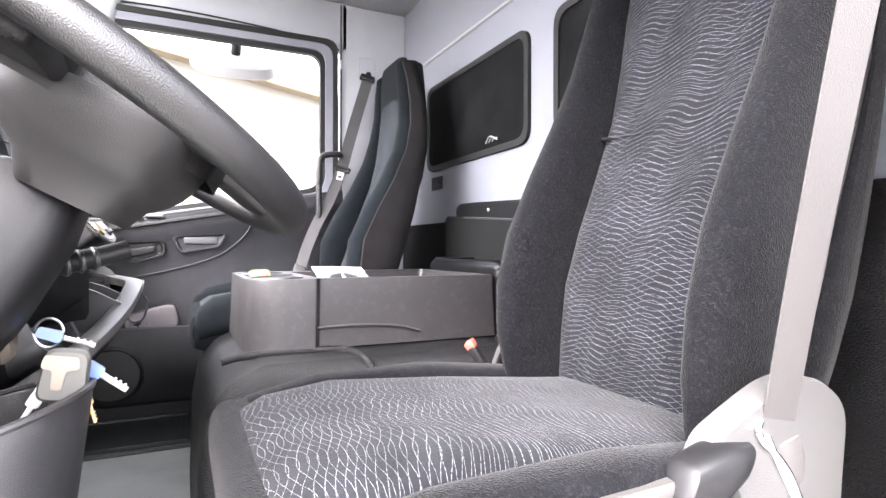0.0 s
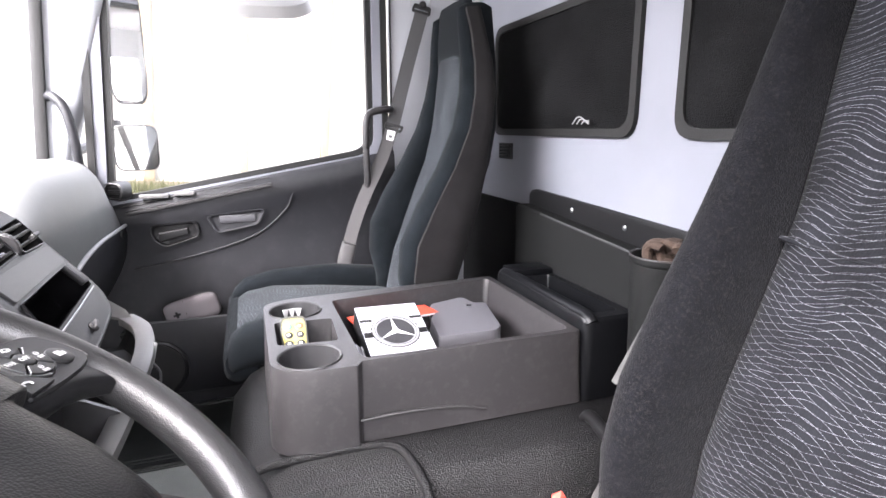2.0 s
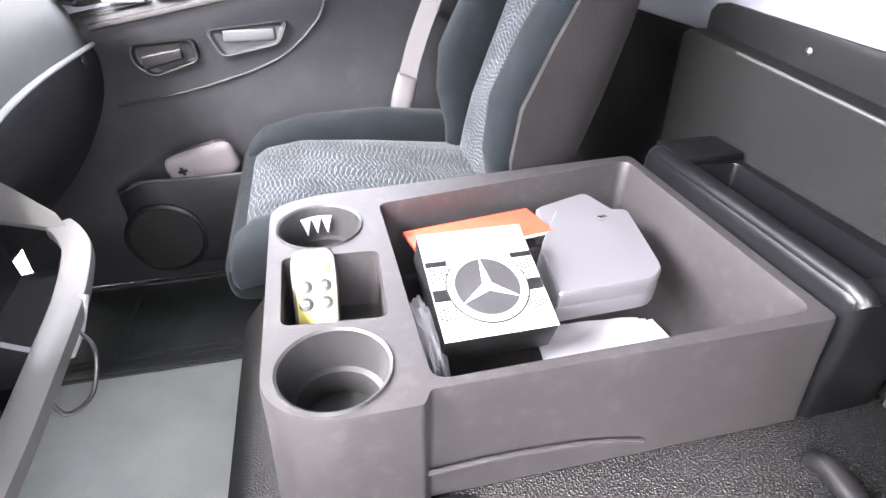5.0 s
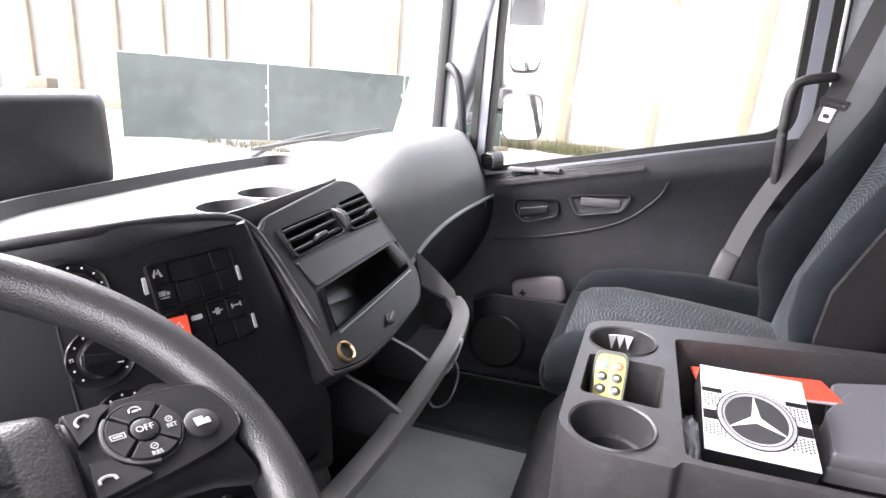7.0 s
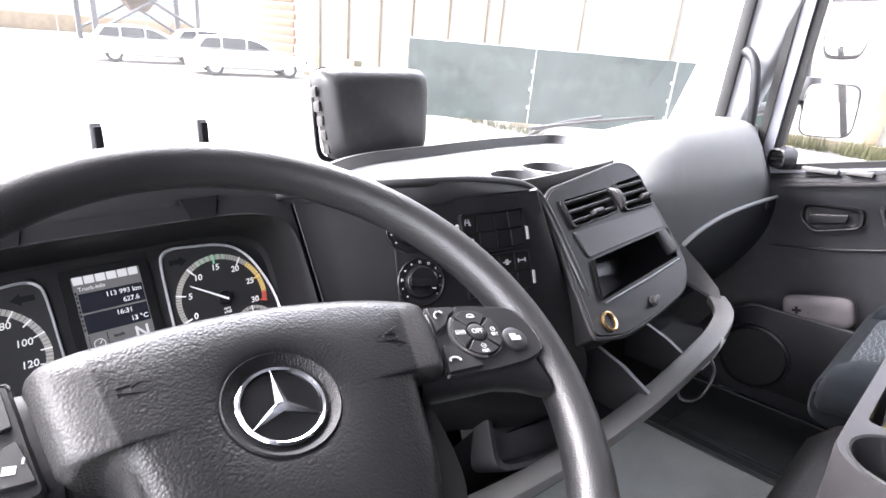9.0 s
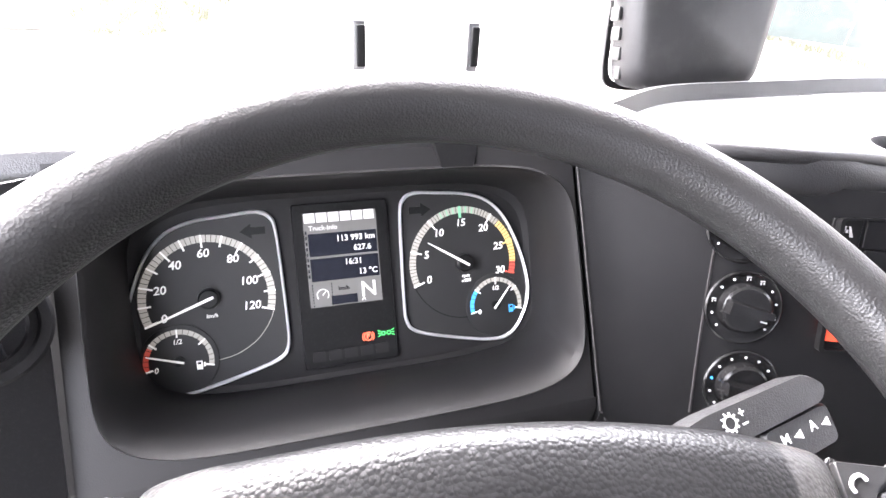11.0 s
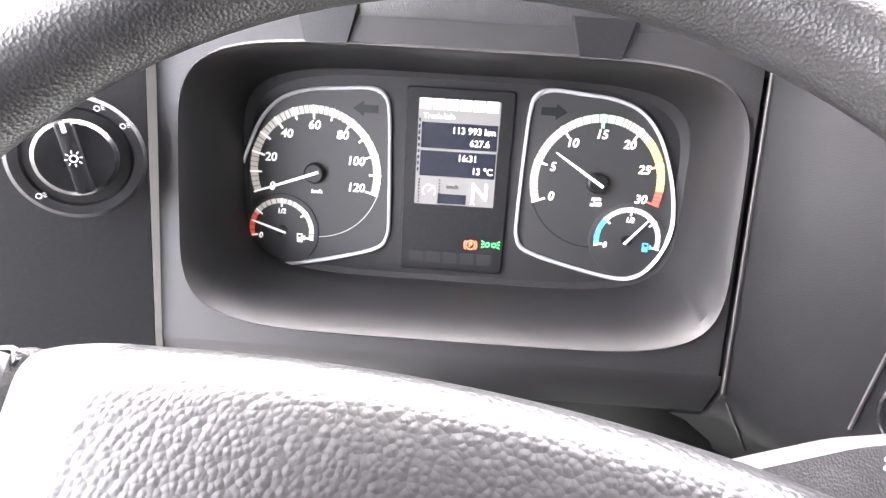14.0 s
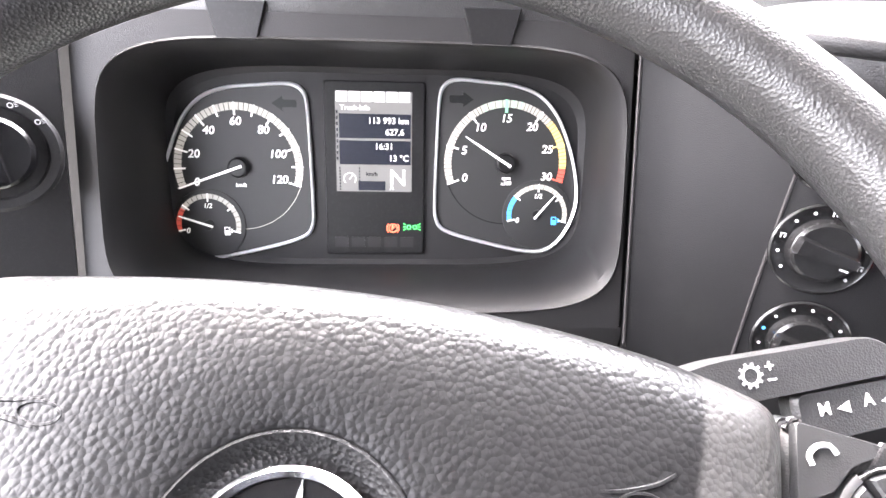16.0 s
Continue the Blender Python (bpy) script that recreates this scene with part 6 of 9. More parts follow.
VENTS = [round_poly(q, 0.006, 4) for q in ([(-0.103, 0.0200), (0.0255, 0.0265), (0.0300, 0.0690), (-0.0990, 0.0645)], [(0.0450, 0.0235), (0.1330, 0.0225), (0.1430, 0.0790), (0.0560, 0.0735)])]
sides = [[MSL @ Vector((*(p * k), z)) for p in so] for k, z in ((1.0, -0.06), (1.0, -0.008), (0.994, -0.003), (0.982, 0.0))]
skin(bm, sides, True, False)
edges = []
for k, pts in ((0.982, so), (1.0, SLOT), (1.0, VENTS[0]), (1.0, VENTS[1])):
    vs = [bm.verts.new(MSL @ Vector((*(p * k), 0.0))) for p in pts]
    edges += [bm.edges.new((vs[i], vs[(i + 1) % len(vs)])) for i in range(len(vs))]
bmesh.ops.triangle_fill(bm, edges=edges, use_beauty=True)
bmesh.ops.remove_doubles(bm, verts=bm.verts, dist=0.00001)
part("panel", bm, PL_STACK, stack, smooth=40)
bm = bm_new()
tube(bm, [MSL @ Vector((p[0] * 1.004, p[1] * 1.004, -0.004)) for p in so], 0.0035, 8, closed=True)
part("edge_bead", bm, PL_CONSOLE, stack, "thin grey edge bead")
# flat bridge between vents and slot; its paler grey paints in the light
bm = bm_new()
plate(bm, MSL @ Matrix.Translation((0, 0, -0.001)), round_poly([(-0.106, -0.0265), (0.126, -0.0195), (0.131, 0.0165), (-0.108, 0.0140)], 0.004, 4), 0.004, 0.001)
part("bridge", bm, PL_BRIDGE, stack, "bridge under the vents, toned paler as lit")
for o in VENTS:
    c = sum(o, Vector((0, 0))) / len(o)
    u0, u1 = min(p.x for p in o), max(p.x for p in o)
    bm = bm_new()
    frame_ring(bm, MSL, [c + (p - c) * 1.03 for p in o], [c + (p - c) * 0.96 for p in o], -0.002, 0.005)
    v = part("air_vent", bm, PL_STACK, stack, "slatted air vent")
    bm = bm_new()
    skin(bm, [[MSL @ Vector((*(c + (p - c) * q), z)) for p in o] for q, z in ((1.0, 0.0), (0.97, -0.045), (0.94, -0.046))], True, False)
    bm.faces.new([q for q in bm.verts][-len(o):])
    part("vent_throat", bm, RUBBER, v)
    slope = 0.045 if o is VENTS[0] else 0.03
    for j in range(3):
        vv = c.y - 0.0145 + 0.0150 * j
        lean = 0.006 * (vv - c.y) / 0.03
        rows = []
        for q in range(9):
            u = u0 + 0.004 + lean + (u1 - u0 - 0.012) * q / 8
            y = vv + slope * (u - c.x)
            rows.append([MSL @ Vector((u, y + dy, dz)) for dy, dz in ((-0.0016, 0.004), (0.0012, 0.0055), (0.0035, 0.004), (0.0040, -0.016), (0.0012, -0.018))])
        part("slat", skin(bm_new(), rows), PL_STACK, v)
    bm = bm_new()
    tx = c.x - 0.004 if o is VENTS[0] else c.x + 0.018
    pillow(bm, [(MSL @ Vector((tx + d, c.y - 0.012 + slope * (tx + d - c.x), 0.010)), MSL.to_3x3() @ Vector((0, 0.0035, 0)), MSL.to_3x3() @ Vector((0, 0, 0.006))) for d in (-0.011, 0.0, 0.011)], 3, 16)
    part("vent_tab", bm, PL_CONSOLE, v, "grey direction tab")
# ribbed thumbwheel between the two vents
bm = bm_new()
wheel_m = MSL @ Matrix.Translation((0.0405, 0.047, -0.010)) @ Matrix.Rotation(math.pi / 2, 4, "Y")
rings = []
for x, k in ((-0.006, 0.9), (-0.004, 1.0), (0.004, 1.0), (0.006, 0.9)):
    rings.append([wheel_m @ Vector((k * (0.024 + 0.0007 * (i % 2)) * math.cos(2 * math.pi * i / 72), k * (0.024 + 0.0007 * (i % 2)) * math.sin(2 * math.pi * i / 72), x)) for i in range(72)])
skin(bm, rings)
part("vent_wheel", bm, PL_CONSOLE, stack, "ribbed grey thumbwheel", 20)
bm = bm_new()
c = sum(SLOT, Vector((0, 0))) / len(SLOT)
rings = [[MSL @ Vector((*(c + (p - c) * k), z)) for p in SLOT] for k, z in ((1.03, 0.0005), (1.03, 0.004), (1.0, 0.005), (0.985, 0.004), (0.975, -0.055), (0.93, -0.058))]
skin(bm, rings, True, False)
bm.faces.new([v for v in bm.verts][-len(SLOT):])
rs = part("radio_slot", bm, PL_GLOSS, stack, "empty glossy black radio slot")
bm = bm_new()
box(bm, (0.106, -0.046, 0.002), (0.024, 0.042, 0.012), 0.003, m=MSL)
part("slot_door", bm, PL_STACK, rs, "dark grey flap")
bm = bm_new()
tube(bm, [MSL @ Vector(p) for p in ((-0.126, -0.0925, 0.003), (0.0, -0.0865, 0.004), (0.110, -0.0795, 0.003))], 0.0016, 8)
part("slot_lip", bm, STEEL, rs, "thin bright lower lip")
bm = bm_new()
msk = MSL @ Matrix.Translation((-0.137, -0.1155, 0.0)) @ Matrix.Scale(0.84, 4)
revolve(bm, msk, [(0.0165, 0), (0.0165, 0.004), (0.0140, 0.005), (0.0125, 0.003), (0.0120, -0.025), (0, -0.026)], 32)
skt = part("power_socket", bm, BRASS, stack, "brass-coloured power socket")
bm = bm_new()
box(bm, (0, 0, -0.004), (0.0245, 0.004, 0.006), 0.001, m=msk)
box(bm, (0, 0, -0.006), (0.004, 0.018, 0.006), 0.001, m=msk)
part("socket_pin", bm, BRASS, skt)
bm = bm_new()
revolve(bm, MSL @ Matrix.Translation((-0.018, -0.119, 0)), [(0.008, 0), (0.0075, 0.004), (0.004, 0.005), (0, 0.005)], 20)
box(bm, (-0.018, -0.119, 0.006), (0.022, 0.006, 0.006), 0.002, m=MSL @ Matrix.Translation((-0.018, -0.119, 0)) @ Matrix.Rotation(0.35, 4, "Z") @ Matrix.Translation((0.018, 0.119, 0)))
part("lock_knob", bm, PL_CONSOLE, stack, "small grey turn lock")

# raised frame between the control panel and the shelf
bm = bm_new()
tube(bm, spline([Vector(p) + SO for p in ((-0.318, 0.790, 1.020), (-0.286, 0.845, 1.029), (-0.249, 0.895, 1.034), (-0.226, 0.935, 1.035), (-0.220, 0.97, 1.0335), (-0.217, 1.01, 1.030), (-0.213, 1.06, 1.023), (-0.208, 1.095, 1.015), (-0.199, 1.118, 1.000), (-0.180, 1.125, 0.973), (-0.150, 1.122, 0.937), (-0.110, 1.116, 0.888), (-0.086, 1.110, 0.845))], 6), 0.0065, 10)
part("panel_frame", bm, PL_DARK, stack, "raised dark frame", 60)
# lower tray with a swept rim
tray = thing("dash_tray", "dark storage tray with a swept grey rim under the dash", "tray", (-0.08, 1.3, 0.72))
TO = -Vector((-0.08, 1.3, 0.72))
rim = spline([(-0.100, 1.602, 0.744), (-0.082, 1.580, 0.741), (-0.060, 1.535, 0.739), (-0.040, 1.44, 0.738), (-0.035, 1.34, 0.73), (-0.045, 1.22, 0.702), (-0.065, 1.10, 0.675), (-0.10, 0.98, 0.645), (-0.16, 0.85, 0.61)], 6)
bm = bm_new()
tube(bm, [p + TO for p in rim], 0, flat=(0.017, 0.010), up=(0, 0, 1))
part("rim", bm, TRAY_RIM, tray, "grey rounded rim")
bm = bm_new()
rows = []
for p in rim:
    b = Vector((min(-0.16, p.x - 0.05), p.y - 0.02, p.z))
    rows.append([q + TO for q in (p, p + Vector((-0.004, 0, -0.03)), Vector((p.x - 0.02, p.y - 0.01, p.z - 0.055)), Vector((b.x, b.y, p.z - 0.055)), Vector((b.x - 0.01, b.y, p.z + 0.05)))])
grid(bm, rows)
part("tray_floor", bm, PL_BLACK, tray, smooth=50)
bm = bm_new()
rows = []
for p in rim:
    rows.append([q + TO for q in (p + Vector((0.010, 0, 0)), p + Vector((0.008, 0, -0.02)), p + Vector((-0.05, -0.01, -0.10)), Vector((-0.25, p.y - 0.02, 0.52)), Vector((-0.5, p.y - 0.04, 0.4)))])
grid(bm, rows)
part("underside", bm, PL_BLACK, tray, smooth=60)
for yd in (1.225, 1.37):
    bm = bm_new()
    skin(bm, [[Vector(p) + TO for p in ((-0.20, yd + d, 0.67), (-0.07, yd + d, 0.66), (-0.045, yd + d, 0.715), (-0.09, yd + d, 0.74), (-0.19, yd + d, 0.775))] for d in (-0.004, 0.004)])
    part("divider", bm, PL_DARK, tray)
bm = bm_new()
tube(bm, spline([Vector(p) + TO for p in ((-0.03, 1.40, 0.725), (-0.01, 1.38, 0.705), (-0.015, 1.35, 0.67), (-0.035, 1.33, 0.665), (-0.05, 1.335, 0.685))], 8), 0.0025, 8)
part("hook", bm, PL_DARK, tray, "bent dark wire hook")
bm = bm_new()
tube(bm, spline([Vector(p) + TO for p in ((-0.022, 1.43, 0.745), (-0.026, 1.40, 0.72), (-0.03, 1.37, 0.71))], 5), 0.005, 8)
part("hook_base", bm, PL_LIGHT, tray)
round_wing = ((-0.214, 1.668, 0.824), (-0.205, 1.645, 0.822), (-0.170, 1.599, 0.768), (-0.094, 1.588, 0.750), (-0.089, 1.594, 0.753), (-0.100, 1.606, 0.766), (-0.150, 1.632, 0.795))
bm = bm_new()
skin(bm, [[Vector(p) + Vector((0, 0, -d)) + TO for p in round_wing] for d in (0.0, 0.006)])
part("end_wing", bm, TRAY_RIM, tray, "grey wing at the end of the tray")
# lower dash body closing the space behind
bm = bm_new()
rows = []
for y in (0.26, 0.6, 0.9, 1.15, 1.45):
    rows.append([Vector((x, y, z)) + DO for x, z in ((-0.26, 0.80), (-0.25, 0.72), (-0.30, 0.58), (-0.45, 0.45), (-0.7, 0.35), (-0.8, 0.2))])
grid(bm, rows)
part("lower_body", bm, PL_BLACK, dash, smooth=60)
bm = bm_new()
rows = [[Vector((x, y, z)) + DO for x, z in ((-0.38, 0.995), (-0.40, 0.90), (-0.42, 0.80), (-0.42, 0.6))] for y in (0.26, 0.8, 1.2, 1.45)]
grid(bm, rows)
part("inner_wall", bm, PL_BLACK, dash)


def dash_box():
    th = thing("dash_unit", "black box-shaped display unit standing on the dashboard", "display unit", (-0.59, 1.145, 1.0))
    M = basis((0, 0, 0), (0.10, 1, 0), (-0.12, 0, 1))
    bm = bm_new()
    rings = []
    for hw, hh, cy, z, r in ((0.105, 0.079, 0.080, -0.035, 4), (0.113, 0.082, 0.080, -0.03, 5), (0.113, 0.082, 0.080, 0.0, 5), (0.102, 0.074, 0.078, 0.018, 4), (0.088, 0.062, 0.076, 0.024, 4)):
        rings.append([M @ (Vector((p.x * (0.90 + 0.13 * p.y / 0.146), p.y, z))) for p in sup((0, cy, 0), (hw, 0, 0), (0, hh, 0), r * 1.6, 40)])
    skin(bm, rings)
    part("case", bm, PL_DARK, th, smooth=40)
    bm = bm_new()
    frame_ring(bm, M, [Vector((p.x, p.y)) for p in sup((0, 0.080, 0), (0.114, 0, 0), (0, 0.086, 0), 8, 40)], [Vector((p.x, p.y)) for p in sup((0, 0.080, 0), (0.106, 0, 0), (0, 0.078, 0), 8, 40)], -0.042, -0.036)
    part("back_rim", bm, PL_BLACK, th)
    for k in range(5):
        bm = bm_new()
        box(bm, (-0.103 - 0.004 * k, 0.02 + 0.025 * k, -0.016), (0.004, 0.017, 0.022), 0.0015, m=M)
        part("side_rib", bm, PL_DARK, th)
    bm = bm_new()
    box(bm, (0, -0.006, -0.005), (0.06, 0.03, 0.04), 0.006, m=M)
    part("foot", bm, PL_BLACK, th)


dash_box()
for y in (0.679, 0.815):
    th = thing("windscreen_post", "short grey post with a black clip on the dash edge", "post", (-0.59, y, 1.0), "posts at the windscreen")
    bm = bm_new()
    box(bm, (0, 0, 0.04), (0.012, 0.015, 0.085), 0.003)
    part("post", bm, STEEL, th)
    bm = bm_new()
    box(bm, (0.007, 0.002, 0.055), (0.006, 0.010, 0.045), 0.002)
    part("clip", bm, PL_BLACK, th)


# ---------------------------------------------------------------- steering wheel
WC = Vector((-0.017, 0.634, 0.970))
WT, WR = radians(57.5), radians(9.3)
WU = Vector((-math.sin(WT), 0, math.cos(WT)))
WN = Vector((math.cos(WT), 0, math.sin(WT)))
WY = Vector((0, 1, 0))
W1 = WY * math.cos(WR) - WU * math.sin(WR)
W2 = WY * math.sin(WR) + WU * math.cos(WR)
MW = basis(WC, W1, W2, WN)
wheel = put(thing("steering_wheel", "black leather steering wheel with silver emblem and button pads", "steering wheel"), MW)
# the hub lies a little flatter than the rim
HT = radians(62)
HU, HN = Vector((-math.sin(HT), 0, math.cos(HT))), Vector((math.cos(HT), 0, math.sin(HT)))
H1, H2 = WY * math.cos(WR) - HU * math.sin(WR), WY * math.sin(WR) + HU * math.cos(WR)
HM = MW.inverted() @ basis(Vector((-0.004, 0.625, 0.980)) - H1 * 0.0019 - H2 * 0.0374 - HN * 0.0080, H1, H2, HN)


def hub_part(*a, **k):
    return put(part(*a, **k), HM)


bm = bm_new()
R = 0.2165
rings = []
for i in range(96):
    a = 2 * math.pi * i / 96
    d = Vector((math.cos(a), math.sin(a), 0))
    rings.append(sup(d * R + Vector((0, 0, -0.0025)), d * 0.0168, Vector((0, 0, 0.0178)), 2.2, 20))
skin_closed(bm, rings)
part("rim", bm, LEATHER_RIM, wheel, "leather-grained rim", 60)


PAD = round_poly([(-0.1135, 0.0880), (-0.0975, 0.0938), (-0.050, 0.1012), (-0.010, 0.1045), (0.030, 0.1050), (0.070, 0.1022), (0.100, 0.0975), (0.1265, 0.0895), (0.1240, 0.0607), (0.1160, 0.0295), (0.0920, 0.0310), (0.0840, 0.0010), (0.0785, -0.0290), (0.060, -0.066), (0.046, -0.090), (-0.040, -0.090), (-0.054, -0.066), (-0.068, -0.030), (-0.072, 0.004), (-0.0800, 0.0285), (-0.1010, 0.0271), (-0.1075, 0.0568)],
                 [0.008, 0.02, 0.02, 0.02, 0.02, 0.02, 0.02, 0.008, 0.02, 0.007, 0.008, 0.02, 0.02, 0.02, 0.02, 0.02, 0.02, 0.02, 0.02, 0.008, 0.007, 0.02], 6)
bm = bm_new()
rings = []
EC = Vector((0.0005, 0.0307))
for k, z in ((1.0, -0.04), (1.0, -0.006), (0.994, 0.0), (0.98, 0.0055), (0.95, 0.0115), (0.90, 0.0158), (0.82, 0.0190), (0.70, 0.0212), (0.4, 0.0226), (0.06, 0.0228), (0.0, 0.0215)):
    rings.append([Vector((*(p * k + (EC + (p - EC).normalized() * 0.0325) * (1 - k)), z)) for p in PAD])
skin(bm, rings, True, False)
pad = hub_part("airbag_cover", bm, LEATHER, wheel, "leather-grained airbag cover", 45)
# emblem: dished well, ring and three-armed star
bm = bm_new()
ME = Matrix.Translation((0.0005, 0.0307, 0.0164))
revolve(bm, ME, [(0.0323, 0.0052), (0.0314, 0.0064), (0.0299, 0.0052), (0.0264, 0.0014), (0.0247, 0.0008), (0, 0.0008)], 56)
em = part("emblem_well", bm, WELL, pad, "dished emblem surround")
bm = bm_new()
revolve(bm, ME, [(0.0247, 0.0010), (0.0244, 0.0034), (0.0232, 0.0042), (0.0218, 0.0034), (0.0215, 0.0010)], 56)
part("emblem_ring", bm, CHROME, em, "chrome ring")
bm = bm_new()
revolve(bm, ME, [(0.0215, 0.0014), (0, 0.0014)], 40)
part("emblem_ground", bm, PL_GLOSS, em)


def star(bm, m, r, h, inner=0.17):
    top = bm.verts.new(m @ Vector((0, 0, h)))
    ring = []
    for k in range(6):
        a = math.pi / 2 + k * math.pi / 3
        rr = r if k % 2 == 0 else r * inner
        ring.append(bm.verts.new(m @ Vector((rr * math.cos(a), rr * math.sin(a), h * 0.15))))
    base = [bm.verts.new(v.co - (m.to_3x3() @ Vector((0, 0, h * 0.15)))) for v in ring]
    for k in range(6):
        j = (k + 1) % 6
        bm.faces.new((ring[k], ring[j], top))
        bm.faces.new((base[k], base[j], ring[j], ring[k]))
    return bm


part("emblem_star", star(bm_new(), ME @ Matrix.Translation((0, 0, 0.0014)), 0.0222, 0.004), CHROME, em, "chrome three-armed star", 10)
lettering("airbag_text", "AIRBAG", Matrix.Translation((0.0, -0.054, 0.0211)), 0.012, TRAY_RIM, pad)
# pressed horn marks on the cover
for sx in (-0.063, 0.079):
    bm = bm_new()
    tube(bm, spline([(sx - 0.011, 0.0590, 0.0219), (sx - 0.004, 0.0600, 0.0221), (sx + 0.004, 0.0625, 0.0218), (sx + 0.009, 0.0655, 0.0212)], 4), 0.0007, 6)
    tube(bm, spline([(sx - 0.011, 0.0560, 0.0220), (sx - 0.004, 0.0550, 0.0222), (sx + 0.004, 0.0535, 0.0220), (sx + 0.009, 0.0510, 0.0217)], 4), 0.0007, 6)
    tube(bm, [(sx + 0.0005 + 0.0052 * math.cos(a), 0.0575 + 0.0026 * math.sin(a), 0.0223) for a in [2 * math.pi * i / 16 for i in range(16)]], 0.0006, 6, closed=True)
    part("horn_mark", bm, LEATHER, pad, "pressed horn mark")


def ring_arc(c, r, a0, a1, z, w=0.0012, h=0.0016, n=24):
    rings = []
    for k in range(n + 1):
        a = radians(a0 + (a1 - a0) * k / n)
        d = Vector((math.cos(a), math.sin(a)))
        rings.append(sup(Vector((*(c + d * r), z)), Vector((*(d * w), 0)), Vector((0, 0, h)), 3, 8))
    return skin(bm_new(), rings)


def key_plate(pts, r=0.002, h=0.0030, z=0.0040):
    o = [Vector(p) for p in pts]
    area = sum(o[i - 1].x * o[i].y - o[i].x * o[i - 1].y for i in range(len(o)))
    return plate(bm_new(), Matrix.Translation((0, 0, z)), round_poly(o if area > 0 else o[::-1], r, 4), h, 0.0006)


def ring_keys(bp, c, r_out, r_in, turn, z=0.0042):
    """Four keys round a middle key; gives the keys, the first one at the top."""
    out = []
    for k in range(4):
        a0, a1 = radians(turn + 45 + 90 * k + 4), radians(turn + 135 + 90 * k - 4)
        q = [c + Vector((math.cos(a0 + (a1 - a0) * j / 10), math.sin(a0 + (a1 - a0) * j / 10))) * r_out for j in range(11)]
        q += [c + Vector((math.cos(a1 + (a0 - a1) * j / 6), math.sin(a1 + (a0 - a1) * j / 6))) * r_in for j in range(7)]
        out.append(part("button", plate(bm_new(), Matrix.Translation((0, 0, z)), q, 0.0034, 0.0008), PL_KEY, bp))
    bm = bm_new()
    revolve(bm, Matrix.Translation((c.x, c.y, z)), [(r_in - 0.0012, 0), (r_in - 0.0014, 0.0034), (r_in - 0.0030, 0.0042), (0, 0.0038)], 28)
    out.append(part("button", bm, PL_KEY, bp))
    return out


def handset(m, s):
    bm = bm_new()
    tube(bm, spline([m @ Vector(p) for p in ((-0.0036, -0.0016, 0), (-0.0030, 0.0006, 0), (0, 0.0016, 0), (0.0030, 0.0006, 0), (0.0036, -0.0016, 0))], 4), 0.0008 * s, 6)
    return bm


